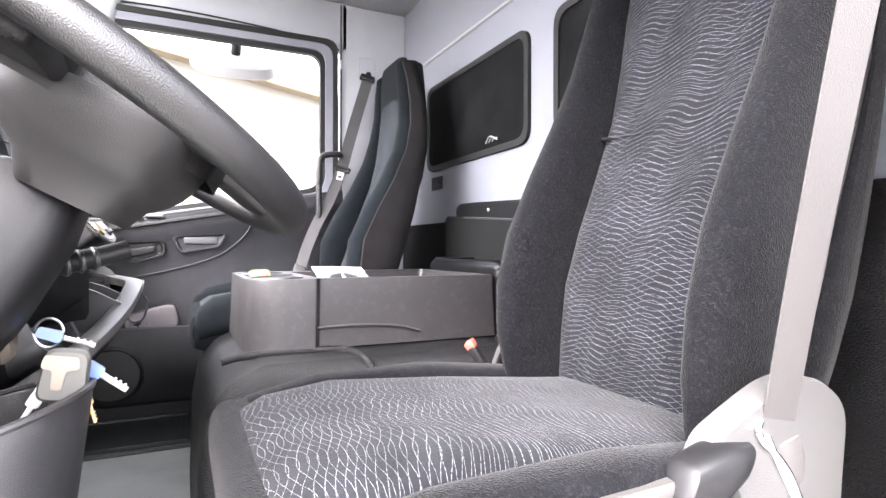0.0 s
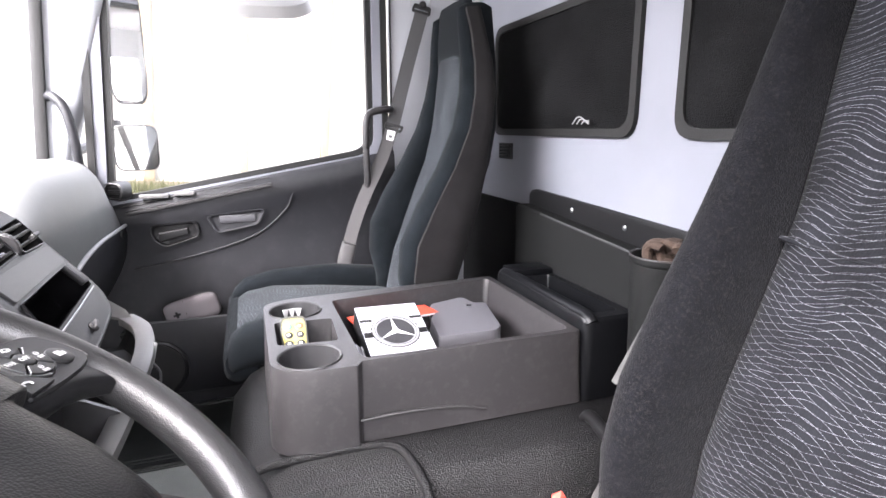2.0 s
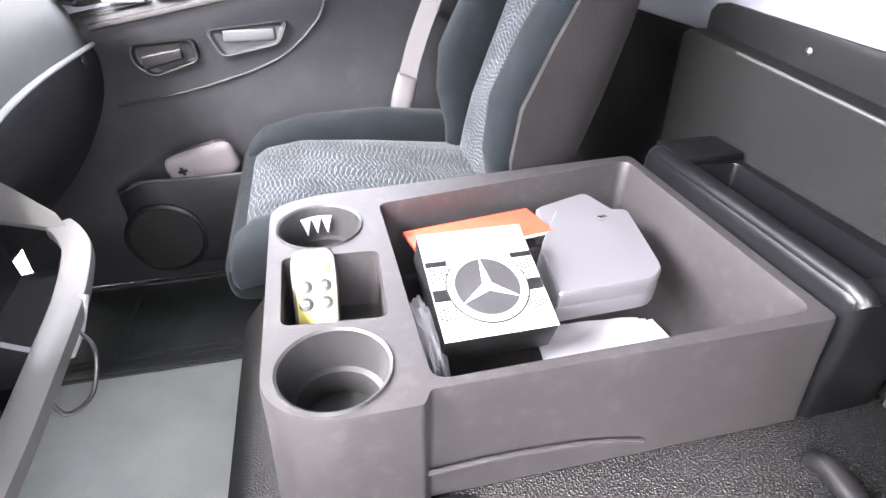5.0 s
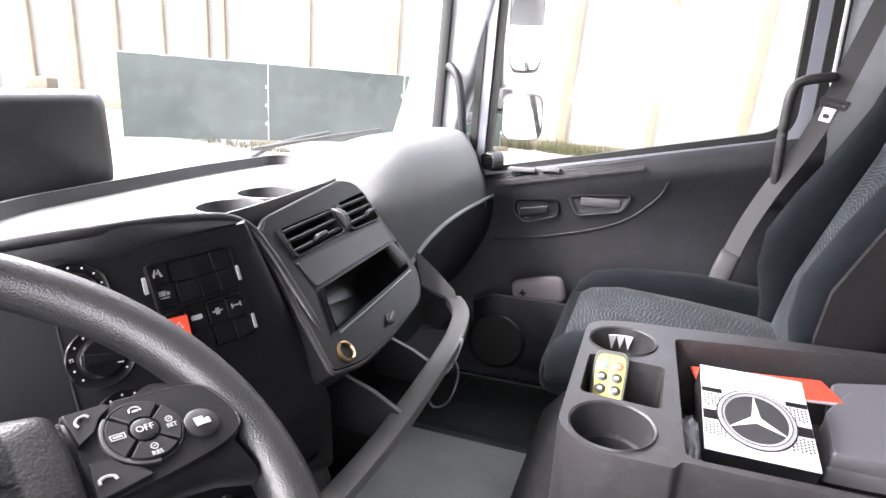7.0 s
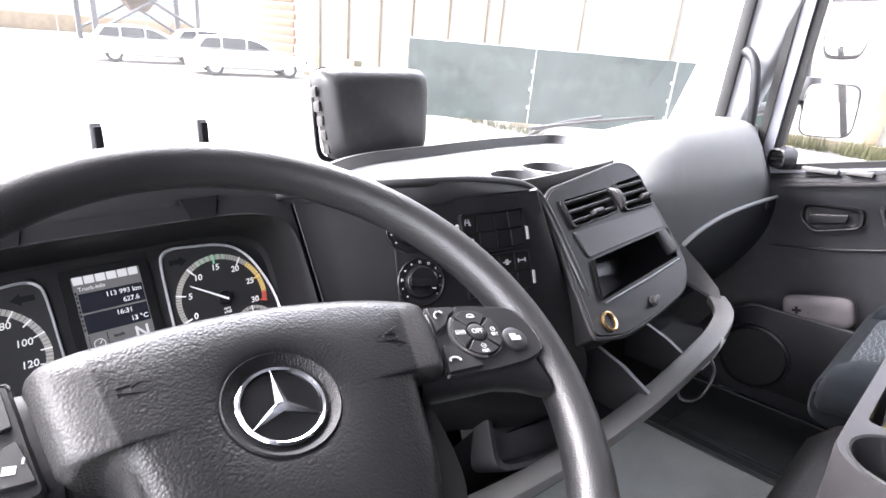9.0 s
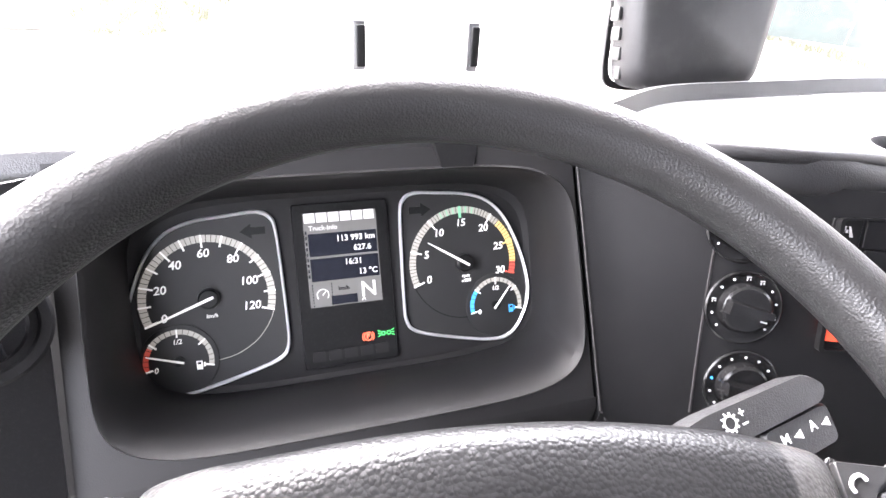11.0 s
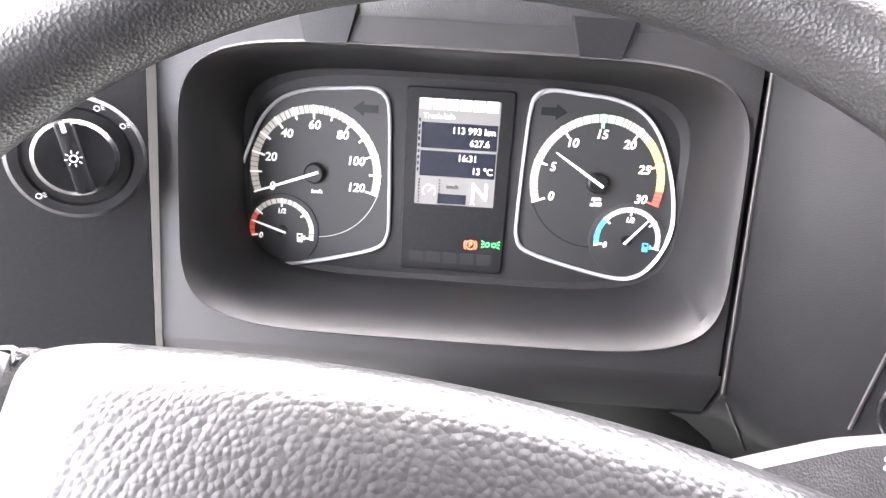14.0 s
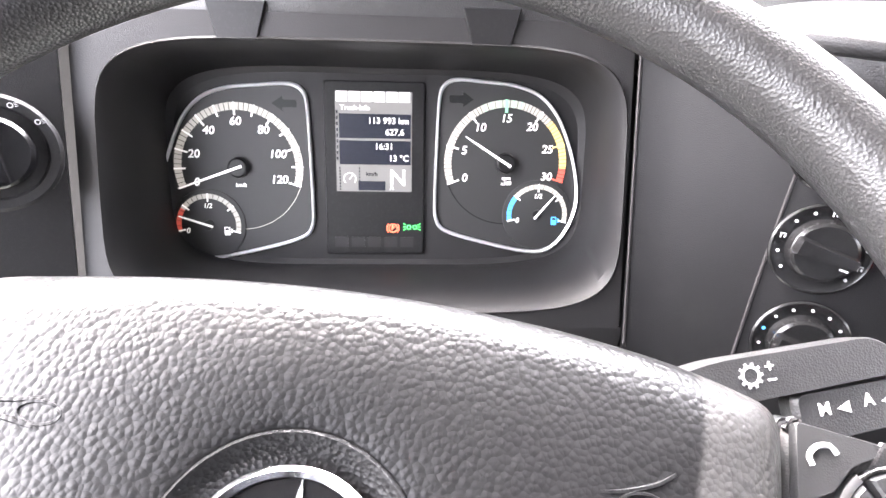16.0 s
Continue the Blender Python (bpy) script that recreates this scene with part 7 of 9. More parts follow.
# spokes with button pads: each pad follows its own outline
for s, o in ((-1, [(-0.1165, 0.0872), (-0.1390, 0.0790), (-0.1621, 0.0718), (-0.1815, 0.0670), (-0.1865, 0.0540), (-0.1880, 0.0330), (-0.1830, 0.0170), (-0.1500, 0.0175), (-0.1035, 0.0240)]),
             (1, [(0.1285, 0.0880), (0.1658, 0.0828), (0.1980, 0.0760), (0.2090, 0.0690), (0.2140, 0.0520), (0.2120, 0.0300), (0.1911, 0.0245), (0.1557, 0.0245), (0.1165, 0.0275)])):
    bm = bm_new()
    rows = [sup(Vector((s * x, y, z)), Vector((0, w, 0)), Vector((0, 0, t)), 4, 20) for x, y, w, z, t in
            ((0.098, 0.054, 0.030, -0.012, 0.014), (0.13, 0.052, 0.032, -0.010, 0.0125), (0.16, 0.047, 0.029, -0.010, 0.012), (0.182, 0.040, 0.028, -0.011, 0.012), (0.203, 0.034, 0.034, -0.012, 0.010))]
    skin(bm, rows)
    spk = hub_part("spoke", bm, PL_BLACK, wheel, "upper spoke")
    o = [Vector(p) for p in (o[::-1] if s > 0 else o)]
    o = round_poly(o, [0.004] + [0.010] * 7 + [0.004], 5)
    bm = bm_new()
    plate(bm, Matrix.Translation((0, 0, -0.010)), o, 0.0142, 0.0022)
    bp = hub_part("button_pad", bm, PL_PAD, wheel, "black button pad")
    oc = sum(o, Vector((0, 0))) / len(o)
    bm = bm_new()
    skin(bm, [[Vector((*(oc + (p - oc) * k + Vector((0, 0.0015))), z)) for p in o] for k, z in ((0.90, -0.034), (1.0, -0.031), (1.025, -0.026), (1.03, -0.012), (1.02, -0.0035), (0.99, -0.001))])
    part("pad_housing", bm, PL_STACK, bp, "deep dark housing behind the buttons", 40)
    top = [p for p in o if p.y > (0.060 if s < 0 else 0.030) and abs(p.x) > 0.112]
    top.sort(key=lambda p: abs(p.x) - 0.6 * p.y)
    bm = bm_new()
    tube(bm, [Vector((p.x, p.y, 0.0035)) for p in top], 0.0009, 6)
    part("pad_trim", bm, PL_CONSOLE, bp, "rubbed grey edge")
    if s < 0:
        c = Vector((-0.1445, 0.0503))
        keys_ = ring_keys(bp, c, 0.0200, 0.0092, -9)
        for k in range(4):
            d = Vector((math.cos(radians(81 + 90 * k)), math.sin(radians(81 + 90 * k)))) * 0.0143
            mm = Matrix.Translation((c.x + d.x, c.y + d.y, 0.0076)) @ Matrix.Rotation(radians(90 * k - 9), 4, "Z")
            part("arrow", plate(bm_new(), mm, [(-0.0030, -0.0016), (0.0030, -0.0016), (0, 0.0030)], 0.0003), PL_LIGHT, keys_[k])
        lettering("text", "OK", Matrix.Translation((c.x, c.y, 0.0082)) @ Matrix.Rotation(radians(-6), 4, "Z"), 0.0078, PL_LIGHT, keys_[4])
        part("ring_segment", ring_arc(c, 0.0216, 118, 236, 0.0052, 0.0014), STEEL, bp, "silver ring segment")
        part("ring_edge", ring_arc(c, 0.0214, 236, 478, 0.0044, 0.0007), PL_CONSOLE, bp)
        near = [c + Vector((math.cos(radians(a)), math.sin(radians(a)))) * 0.0250 for a in (18, 40, 62, 80)]
        kp = part("button", key_plate([(-0.1205, 0.0585), *near[1:], (-0.1372, 0.0772), (-0.1195, 0.0822), (-0.1153, 0.0600)], 0.0012), PL_KEY, bp)
        km = part("button", key_plate([(-0.1230, 0.0300), *[c + Vector((math.cos(radians(a)), math.sin(radians(a)))) * 0.0250 for a in (-40, -20, -2)], (-0.1140, 0.0525), (-0.1075, 0.0300)], 0.0012), PL_KEY, bp)
        bm = bm_new()
        mm = Matrix.Translation((-0.1245, 0.0738, 0.0071)) @ Matrix.Rotation(radians(-9), 4, "Z")
        box(bm, (0, 0, 0.0002), (0.0056, 0.0012, 0.0004), m=mm)
        box(bm, (0, 0, 0.0002), (0.0012, 0.0056, 0.0004), m=mm)
        part("symbol", bm, PL_LIGHT, kp)
        bm = bm_new()
        mm = Matrix.Translation((-0.1150, 0.0375, 0.0071)) @ Matrix.Rotation(radians(-9), 4, "Z")
        box(bm, (-0.002, 0, 0.0002), (0.0050, 0.0040, 0.0004), m=mm)
        box(bm, (0.0025, 0.004, 0.0002), (0.0010, 0.0030, 0.0004), m=mm)
        part("symbol", bm, PL_LIGHT, km)
        at = (-0.1715, 0.0365)
    else:
        c = Vector((0.1585, 0.0565))
        keys_ = ring_keys(bp, c, 0.0200, 0.0088, -9)
        for k, tx in ((3, "SET"), (2, "RES")):
            d = Vector((math.cos(radians(81 + 90 * k)), math.sin(radians(81 + 90 * k)))) * 0.0145
            mm = Matrix.Translation((c.x + d.x, c.y + d.y, 0.0077)) @ Matrix.Rotation(radians(-9), 4, "Z")
            lettering("text", tx, mm @ Matrix.Translation((0, -0.0032, 0)), 0.0040, PL_LIGHT, keys_[k])
            bm = bm_new()
            revolve(bm, mm @ Matrix.Translation((0, 0.0015, 0)), [(0.0022, 0), (0.0022, 0.0003), (0.0016, 0.0003), (0.0016, 0)], 14)
            box(bm, (0, 0.0015, 0.0002), (0.0020, 0.0006, 0.0003), m=mm)
            part("symbol", bm, PL_LIGHT, keys_[k])
        d = Vector((math.cos(radians(81)), math.sin(radians(81)))) * 0.0145
        bm = bm_new()
        mm = Matrix.Translation((c.x + d.x, c.y + d.y, 0.0078)) @ Matrix.Rotation(radians(-9), 4, "Z")
        tube(bm, spline([mm @ Vector(p) for p in ((-0.0032, -0.0012, 0), (-0.0026, 0.0012, 0), (0, 0.0022, 0), (0.0026, 0.0012, 0), (0.0032, -0.0012, 0))], 4), 0.0005, 6)
        box(bm, (0, -0.0008, 0), (0.0036, 0.0016, 0.0004), m=mm)
        part("symbol", bm, PL_LIGHT, keys_[0])
        d = Vector((math.cos(radians(171)), math.sin(radians(171)))) * 0.0145
        bm = bm_new()
        mm = Matrix.Translation((c.x + d.x, c.y + d.y, 0.0077)) @ Matrix.Rotation(radians(-9), 4, "Z")
        frame_ring(bm, mm, [Vector(p) for p in ((-0.0040, -0.0019), (0.0040, -0.0019), (0.0040, 0.0019), (-0.0040, 0.0019))], [Vector(p) for p in ((-0.0034, -0.0014), (0.0034, -0.0014), (0.0034, 0.0014), (-0.0034, 0.0014))], 0, 0.0003)
        box(bm, (0, 0, 0.00015), (0.0052, 0.0012, 0.0003), m=mm)
        part("symbol", bm, PL_LIGHT, keys_[1])
        lettering("text", "OFF", Matrix.Translation((c.x, c.y, 0.0082)) @ Matrix.Rotation(radians(-9), 4, "Z"), 0.0058, PL_LIGHT, keys_[4])
        part("ring_segment", ring_arc(c, 0.0216, 128, 262, 0.0052, 0.0014), STEEL, bp, "silver ring segment")
        part("ring_edge", ring_arc(c, 0.0214, 262, 488, 0.0044, 0.0006), PL_CONSOLE, bp)
        near = [c + Vector((math.cos(radians(a)), math.sin(radians(a)))) * 0.0248 for a in (105, 128, 150, 168)]
        kt = part("button", key_plate([(0.1290, 0.0862), (0.1265, 0.0640), *near[::-1][1:], (0.1505, 0.0835)], 0.0012), PL_KEY, bp)
        kb = part("button", key_plate([(0.1180, 0.0300), (0.1250, 0.0520), *[c + Vector((math.cos(radians(a)), math.sin(radians(a)))) * 0.0248 for a in (198, 216, 234)], (0.1480, 0.0290)], 0.0012), PL_KEY, bp)
        part("symbol", handset(Matrix.Translation((0.1348, 0.0785, 0.0073)) @ Matrix.Rotation(radians(28), 4, "Z") @ Matrix.Scale(1.15, 4), 1.0), PL_LIGHT, kt)
        part("symbol", handset(Matrix.Translation((0.1275, 0.0385, 0.0073)) @ Matrix.Rotation(radians(-9), 4, "Z") @ Matrix.Scale(1.15, 4), 1.2), PL_LIGHT, kb)
        at = (0.1890, 0.0445)
    bm = bm_new()
    revolve(bm, Matrix.Translation((*at, 0.0038)), [(0.0106, 0), (0.0104, 0.0022), (0.0088, 0.0032), (0, 0.0029)], 28)
    rb = part("button", bm, PL_KEY, bp)
    bm = bm_new()
    mm = Matrix.Translation((*at, 0.0071)) @ Matrix.Rotation(radians(-9), 4, "Z")
    box(bm, (-0.0018, 0.0005, 0.0002), (0.0058, 0.0062, 0.0004), m=mm)
    box(bm, (0.0030, -0.0005, 0.0002), (0.0028, 0.0042, 0.0004), m=mm)
    part("symbol", bm, PL_LIGHT, rb)
    # lower spoke
    bm = bm_new()
    rows = [sup(Vector((s * x, y, z)), Vector((w * 0.75, s * w * 0.65, 0)), Vector((0, 0, t)), 4, 20) for x, y, w, z, t in
            ((0.045, -0.06, 0.026, -0.010, 0.012), (0.068, -0.095, 0.024, -0.016, 0.010), (0.086, -0.122, 0.021, -0.022, 0.009), (0.096, -0.137, 0.020, -0.024, 0.008), (0.102, -0.147, 0.016, -0.026, 0.006))]
    skin(bm, rows)
    hub_part("lower_spoke", bm, WHEEL_TRIM, wheel, "smooth grey lower spoke")
# hollow hub back, tapering to the column
bm = bm_new()
rings = [sup((0.004, 0.014 - 0.25 * dz, z - 0.012), (0.106 * k, 0, 0), (0, 0.088 * k, 0), 3.2, 48) for k, dz, z in ((1.0, 0.0, -0.008), (1.0, 0.0, -0.02), (0.97, 0.0, -0.035), (0.9, 0.004, -0.05), (0.78, 0.01, -0.064), (0.62, 0.02, -0.076), (0.5, 0.03, -0.10))]
skin(bm, rings)
hub_part("hub_back", bm, WHEEL_TRIM, wheel, "smooth grey hub back", 60)
column = thing("steering_column", "dark steering column shroud under the wheel", "steering column", (-0.09, 0.645, 0.80))
bm = bm_new()
D = Vector((-0.55, 0, -0.83))
pillow(bm, [(Vector((0.045, -0.012, 0.095)) + D * q, (0, w, 0), (h * 0.83, 0, -h * 0.55)) for q, w, h in ((0.02, 0.045, 0.04), (0.06, 0.058, 0.05), (0.14, 0.062, 0.056), (0.26, 0.06, 0.055))], 4)
part("shroud", bm, PL_BLACK, column)


# ---------------------------------------------------------------- outside
# the yard rises gently ahead of the lorry
OUT = Matrix.Translation((0, 0, -0.95)) @ Matrix.Rotation(radians(4.4), 4, "Y")


def on_yard(x, y, z=0.0, rz=0.0):
    return OUT @ Matrix.Translation((x, y, z)) @ Matrix.Rotation(radians(rz), 4, "Z")


bm = bm_new()
n = 30
grid(bm, [[OUT @ Vector((-400 + 800 * i / n, -400 + 800 * j / n, 0)) for j in range(n + 1)] for i in range(n + 1)])
tagged(part("ground", bm, CONCRETE), "wet pale concrete yard", "ground", kind="structure")


def fence_panel(a, b, label):
    """A site fence panel with green screening between two posts."""
    a, b = Vector(a), Vector(b)
    w = (b - a).length
    th = put(thing("fence_panel", label, "fence", group="screened fence panels"), on_yard(a.x, a.y, 0, math.degrees(math.atan2(b.y - a.y, b.x - a.x))))
    bm = bm_new()
    rows = []
    for j in range(9):
        z = 0.12 + 1.88 * j / 8
        rows.append([Vector((w * i / 30, 0.035 * noise.noise(Vector((i * 0.35, j * 0.5, a.x))) * math.sin(math.pi * i / 30), z + 0.02 * noise.noise(Vector((i * 0.4, 3, a.y))) * (j == 8))) for i in range(31)])
    grid(bm, rows)
    part("screen", thicken(bm, 0.004), SCREEN, th, "green screening cloth, sun-bleached in patches")
    for x in (0.02, w - 0.02):
        bm = bm_new()
        cyl(bm, Matrix.Translation((x, 0.02, 0)), 0.022, 2.05, 12)
        part("post", bm, STEEL, th)
    for z in (0.15, 2.0):
        bm = bm_new()
        tube(bm, [(0.02, 0.03, z), (w - 0.02, 0.03, z)], 0.017, 8)
        part("rail", bm, STEEL, th)
    for k in range(3):
        bm = bm_new()
        box(bm, (w - 0.02, -0.02, 0.55 + 0.45 * k), (0.07, 0.04, 0.08), 0.01)
        part("tie", bm, PAPER, th)
    bm = bm_new()
    box(bm, (w - 0.1, 0.0, 0.06), (0.7, 0.22, 0.13), 0.02)
    part("concrete_foot", bm, STONE, th, "concrete fence foot")
    return th


fence_panel((-11.35, 10.12), (-9.12, 12.47), "site fence panel with faded green screening")
fence_panel((-9.10, 12.49), (-6.7, 15.3), "site fence panel with faded green screening")
fence_panel((-6.68, 15.32), (-4.3, 17.6), "site fence panel with faded green screening")


def yard_wall():
    ang = math.degrees(math.atan2(6.2, 20.5))
    th = put(thing("warehouse", "long pale plastered warehouse with stained pilasters", "building"), on_yard(-22.5, 13.7, 0, ang))
    bm = bm_new()
    box(bm, (28, 0.25, 4.0), (56, 0.5, 8.0))
    part("wall", bm, PLASTER, th)
    for k in range(18):
        bm = bm_new()
        x = 0.7 + 1.55 * k if k < 6 else 9.0 + 2.9 * (k - 6)
        box(bm, (x, -0.08, 3.6 - 0.3 * (k % 3)), (0.22 if k % 2 else 0.3, 0.16, 7.2 - 0.6 * (k % 3)), 0.02)
        part("pilaster", bm, PILASTER, th, "water-stained concrete pilaster")
    bm = bm_new()
    box(bm, (28, -0.12, 0.15), (56, 0.22, 0.3), 0.03)
    part("plinth", bm, STONE, th, "mossy stone plinth")
    bm = bm_new()
    box(bm, (28, -0.1, 8.1), (56.6, 1.0, 0.25), 0.03)
    part("roof_edge", bm, PILASTER, th)
    bm = bm_new()
    box(bm, (-4.4, 0.6, 3.6), (6.0, 0.3, 7.2))
    part("end_wall", bm, PLASTER, th)
    for k in range(9):
        bm = bm_new()
        box(bm, (-1.4, -0.35, 0.35 + 0.33 * k), (2.2 - 0.1 * (k % 3), 0.12, 0.25), 0.02)
        part("board", bm, TIMBER, th, "weathered stacked board")
    return th


yard_wall()
for k, (x, y, z) in enumerate(((-19.6, 13.9, 0.0), (-19.5, 13.95, 0.45), (-19.0, 14.1, 0.0))):
    bm = bm_new()
    box(bm, (0, 0, 0.22), (0.8, 0.5, 0.44), 0.04)
    put(tagged(part("stone_block", bm, STONE), "rough pale stone block by the wall", "stone", "stone blocks"), on_yard(x, y, z, 15 * k))


def car(x, y, rz, label):
    th = put(thing("car", label, "car", group="parked cars"), on_yard(x, y, 0, rz))
    # body along local x, nose at +x
    bm = bm_new()
    prof = [(-2.25, 0.45, 0.62), (-2.22, 0.75, 0.78), (-2.05, 0.92, 0.84), (-1.2, 0.95, 0.87), (0.0, 0.96, 0.88), (1.0, 0.93, 0.87), (1.7, 0.82, 0.83), (2.1, 0.68, 0.76), (2.25, 0.48, 0.62)]
    skin(bm, [sup((px, 0, (0.22 + h) / 2), (0, w, 0), (0, 0, (h - 0.22) / 2), 5, 24) for px, h, w in prof])
    part("body", bm, CAR_WHITE, th)
    bm = bm_new()
    cab = [(-2.1, 0.95, 0.70), (-1.75, 1.36, 0.64), (-0.9, 1.45, 0.62), (0.0, 1.43, 0.62), (0.55, 1.22, 0.66), (1.05, 0.96, 0.74)]
    skin(bm, [sup((px, 0, (0.85 + h) / 2), (0, w, 0), (0, 0, (h - 0.85) / 2), 5, 20) for px, h, w in cab])
    part("cabin", bm, CAR_WHITE, th)
    for s in (-1, 1):
        for q in ([(-1.85, 0.98), (-1.1, 0.98), (-1.1, 1.34), (-1.6, 1.32)], [(-1.02, 0.98), (-0.2, 0.98), (-0.2, 1.36), (-1.02, 1.36)], [(-0.12, 0.98), (0.75, 0.98), (0.3, 1.25), (-0.12, 1.35)]):
            bm = bm_new()
            plate(bm, basis((0, s * 0.645, 0), (1, 0, 0), (0, 0, 1), (0, -1, 0)) @ Matrix.Translation((0, 0, -0.035 if s < 0 else -0.035)), round_poly(q, 0.06, 3), 0.09)
            part("side_window", bm, CAR_GLASS, th)
    for wx in (-1.35, 1.4):
        for s in (-1, 1):
            m = basis((wx, s * 0.72, 0.32), (1, 0, 0), (0, 0, 1), (0, -1, 0))
            bm = bm_new()
            revolve(bm, m, [(0.2, -0.11), (0.30, -0.11), (0.32, -0.08), (0.32, 0.08), (0.30, 0.11), (0.2, 0.11)], 28)
            wl = part("tyre", bm, TYRE, th)
            bm = bm_new()
            revolve(bm, m, [(0, -0.10), (0.06, -0.115), (0.2, -0.10), (0.21, 0.1), (0, 0.11)], 28)
            part("wheel_rim", bm, ALLOY, wl)
            for k in range(5):
                bm = bm_new()
                box(bm, (0.13, 0, -0.11), (0.13, 0.045, 0.02), 0.008, m=m @ Matrix.Rotation(k * 2 * math.pi / 5, 4, "Z"))
                part("rim_spoke", bm, ALLOY, wl)
            bm = bm_new()
            revolve(bm, m @ Matrix.Translation((0, 0, -s * 0.0)), [(0.0, -0.105), (0.19, -0.095), (0.19, -0.09), (0, -0.09)], 24)
            part("rim_shadow", bm, TYRE, wl)
    for s in (-1, 1):
        bm = bm_new()
        box(bm, (-2.2, s * 0.6, 0.78), (0.06, 0.3, 0.14), 0.02)
        part("tail_lamp", bm, RED_INK, th)
        bm = bm_new()
        box(bm, (2.12, s * 0.6, 0.62), (0.1, 0.3, 0.12), 0.03)
        part("headlamp", bm, CAR_GLASS, th)
    return th


car(-21.9, 10.75, 76, "white estate car parked on the wet yard")
car(-26.6, 8.6, 76, "white hatchback car parked on the wet yard")
car(-27.5, 12.0, 76, "white saloon car parked behind the others")


def hopper():
    th = put(thing("gravel_hopper", "rusty steel hopper on a braced frame", "hopper"), on_yard(-41, 12.5))
    for x in (-2, 2):
        for y in (-3.0, 3.0):
            bm = bm_new()
            box(bm, (x, y, 3.5), (0.28, 0.28, 7.0), 0.02)
            part("leg", bm, PAINT_DARK, th)
    bm = bm_new()
    skin(bm, [sup((0, 0, z), (r, 0, 0), (0, r * 1.3, 0), 6, 24) for z, r in ((1.9, 0.35), (4.6, 2.0), (7.5, 2.1))])
    part("funnel", bm, RUST, th)
    for k, (p, q) in enumerate((((-2, -3, 0.6), (-2, 3, 4.2)), ((-2, 3, 0.6), (-2, -3, 4.2)), ((2, -3, 0.6), (2, 3, 4.2)), ((2, 3, 1.0), (2, -3, 4.4)))):
        bm = bm_new()
        tube(bm, [p, q], 0.09, 8)
        part("brace", bm, PAINT_DARK, th)
    for z in (1.6, 2.6):
        bm = bm_new()
        box(bm, (-2, 0, z), (0.12, 6.2, 0.14))
        part("rail", bm, PAINT_BLUE, th)


hopper()
bm = bm_new()
for k in range(10):
    box(bm, (0, -22 + 4.0 * k, 0.6), (0.4, 3.9, 1.2), 0.03)
put(tagged(part("yard_kerb_wall", bm, PILASTER), "low weathered concrete wall at the end of the yard", "wall", kind="structure"), on_yard(-52, 10))
bm = bm_new()
box(bm, (0, 0, 4), (6, 70, 8))
put(tagged(part("far_hall", bm, PLASTER), "pale hall far behind the yard", "building", kind="structure"), on_yard(-75, 10))
bm = bm_new()
box(bm, (-0, 0, 5), (40, 6, 10))
put(tagged(part("far_shed", bm, PLASTER), "pale shed across the yard", "building", kind="structure"), on_yard(-30, -22, 0, 8))

rng = random.Random(4)


def grass_patch(name, cx, cy, rx, ry, count, label, h=0.16):
    bm = bm_new()
    for _ in range(count):
        a, r = rng.uniform(0, 6.283), rng.random() ** 0.5
        x, y = cx + rx * r * math.cos(a), cy + ry * r * math.sin(a)
        hh = h * rng.uniform(0.4, 1.3)
        d = Vector((rng.uniform(-1, 1), rng.uniform(-1, 1), 0)) * 0.06
        s = Vector((math.cos(a * 7), math.sin(a * 7), 0)) * 0.012
        v = [bm.verts.new(OUT @ (Vector((x, y, 0)) + p)) for p in (-s, s, d + s * 0.4 + Vector((0, 0, hh * 0.7)), d * 1.6 + Vector((0, 0, hh)))]
        bm.faces.new(v)
    return tagged(part(name, bm, GRASS), label, "grass", kind="stuff")


VERGE = mat("dry_verge", (0.04, 0.038, 0.014), 0.95, grain=0.4, grain_size=8, vary=0.3, vary_size=1.5, stain=(0.016, 0.020, 0.007), stain_size=1.2, stain_amount=0.7)
bm = bm_new()
grid(bm, [[OUT @ Vector((x, -6 + (y + 6 + (0.12 * noise.noise(Vector((x * 1.7, 0, 0))) if j == 8 else 0)) * j / 8, 0.012 + 0.02 * math.sin(math.pi * j / 8))) for j in range(9)]
          for x, y in ((-10.0, -1.2), (-10.2, 0.1), (-11.0, 0.62), (-12.0, 0.66), (-13.0, 0.72), (-15.0, 0.92), (-16.2, 1.2), (-17.0, 1.55), (-18.0, 1.05), (-21.0, 0.9), (-25.0, 0.9))])
tagged(part("grass_verge", bm, VERGE), "patchy yellow-green grass verge beside the yard", "verge", kind="structure")
grass_patch("grass", -15.5, -1.2, 6.0, 1.6, 9000, "patchy yellow-green grass at the yard edge", 0.12)
grass_patch("grass", -3.5, 19.0, 5.0, 0.5, 2500, "weeds at the foot of the warehouse wall", 0.4)
grass_patch("grass", -10.0, 11.8, 2.4, 0.3, 700, "weeds at the foot of the fence", 0.15)


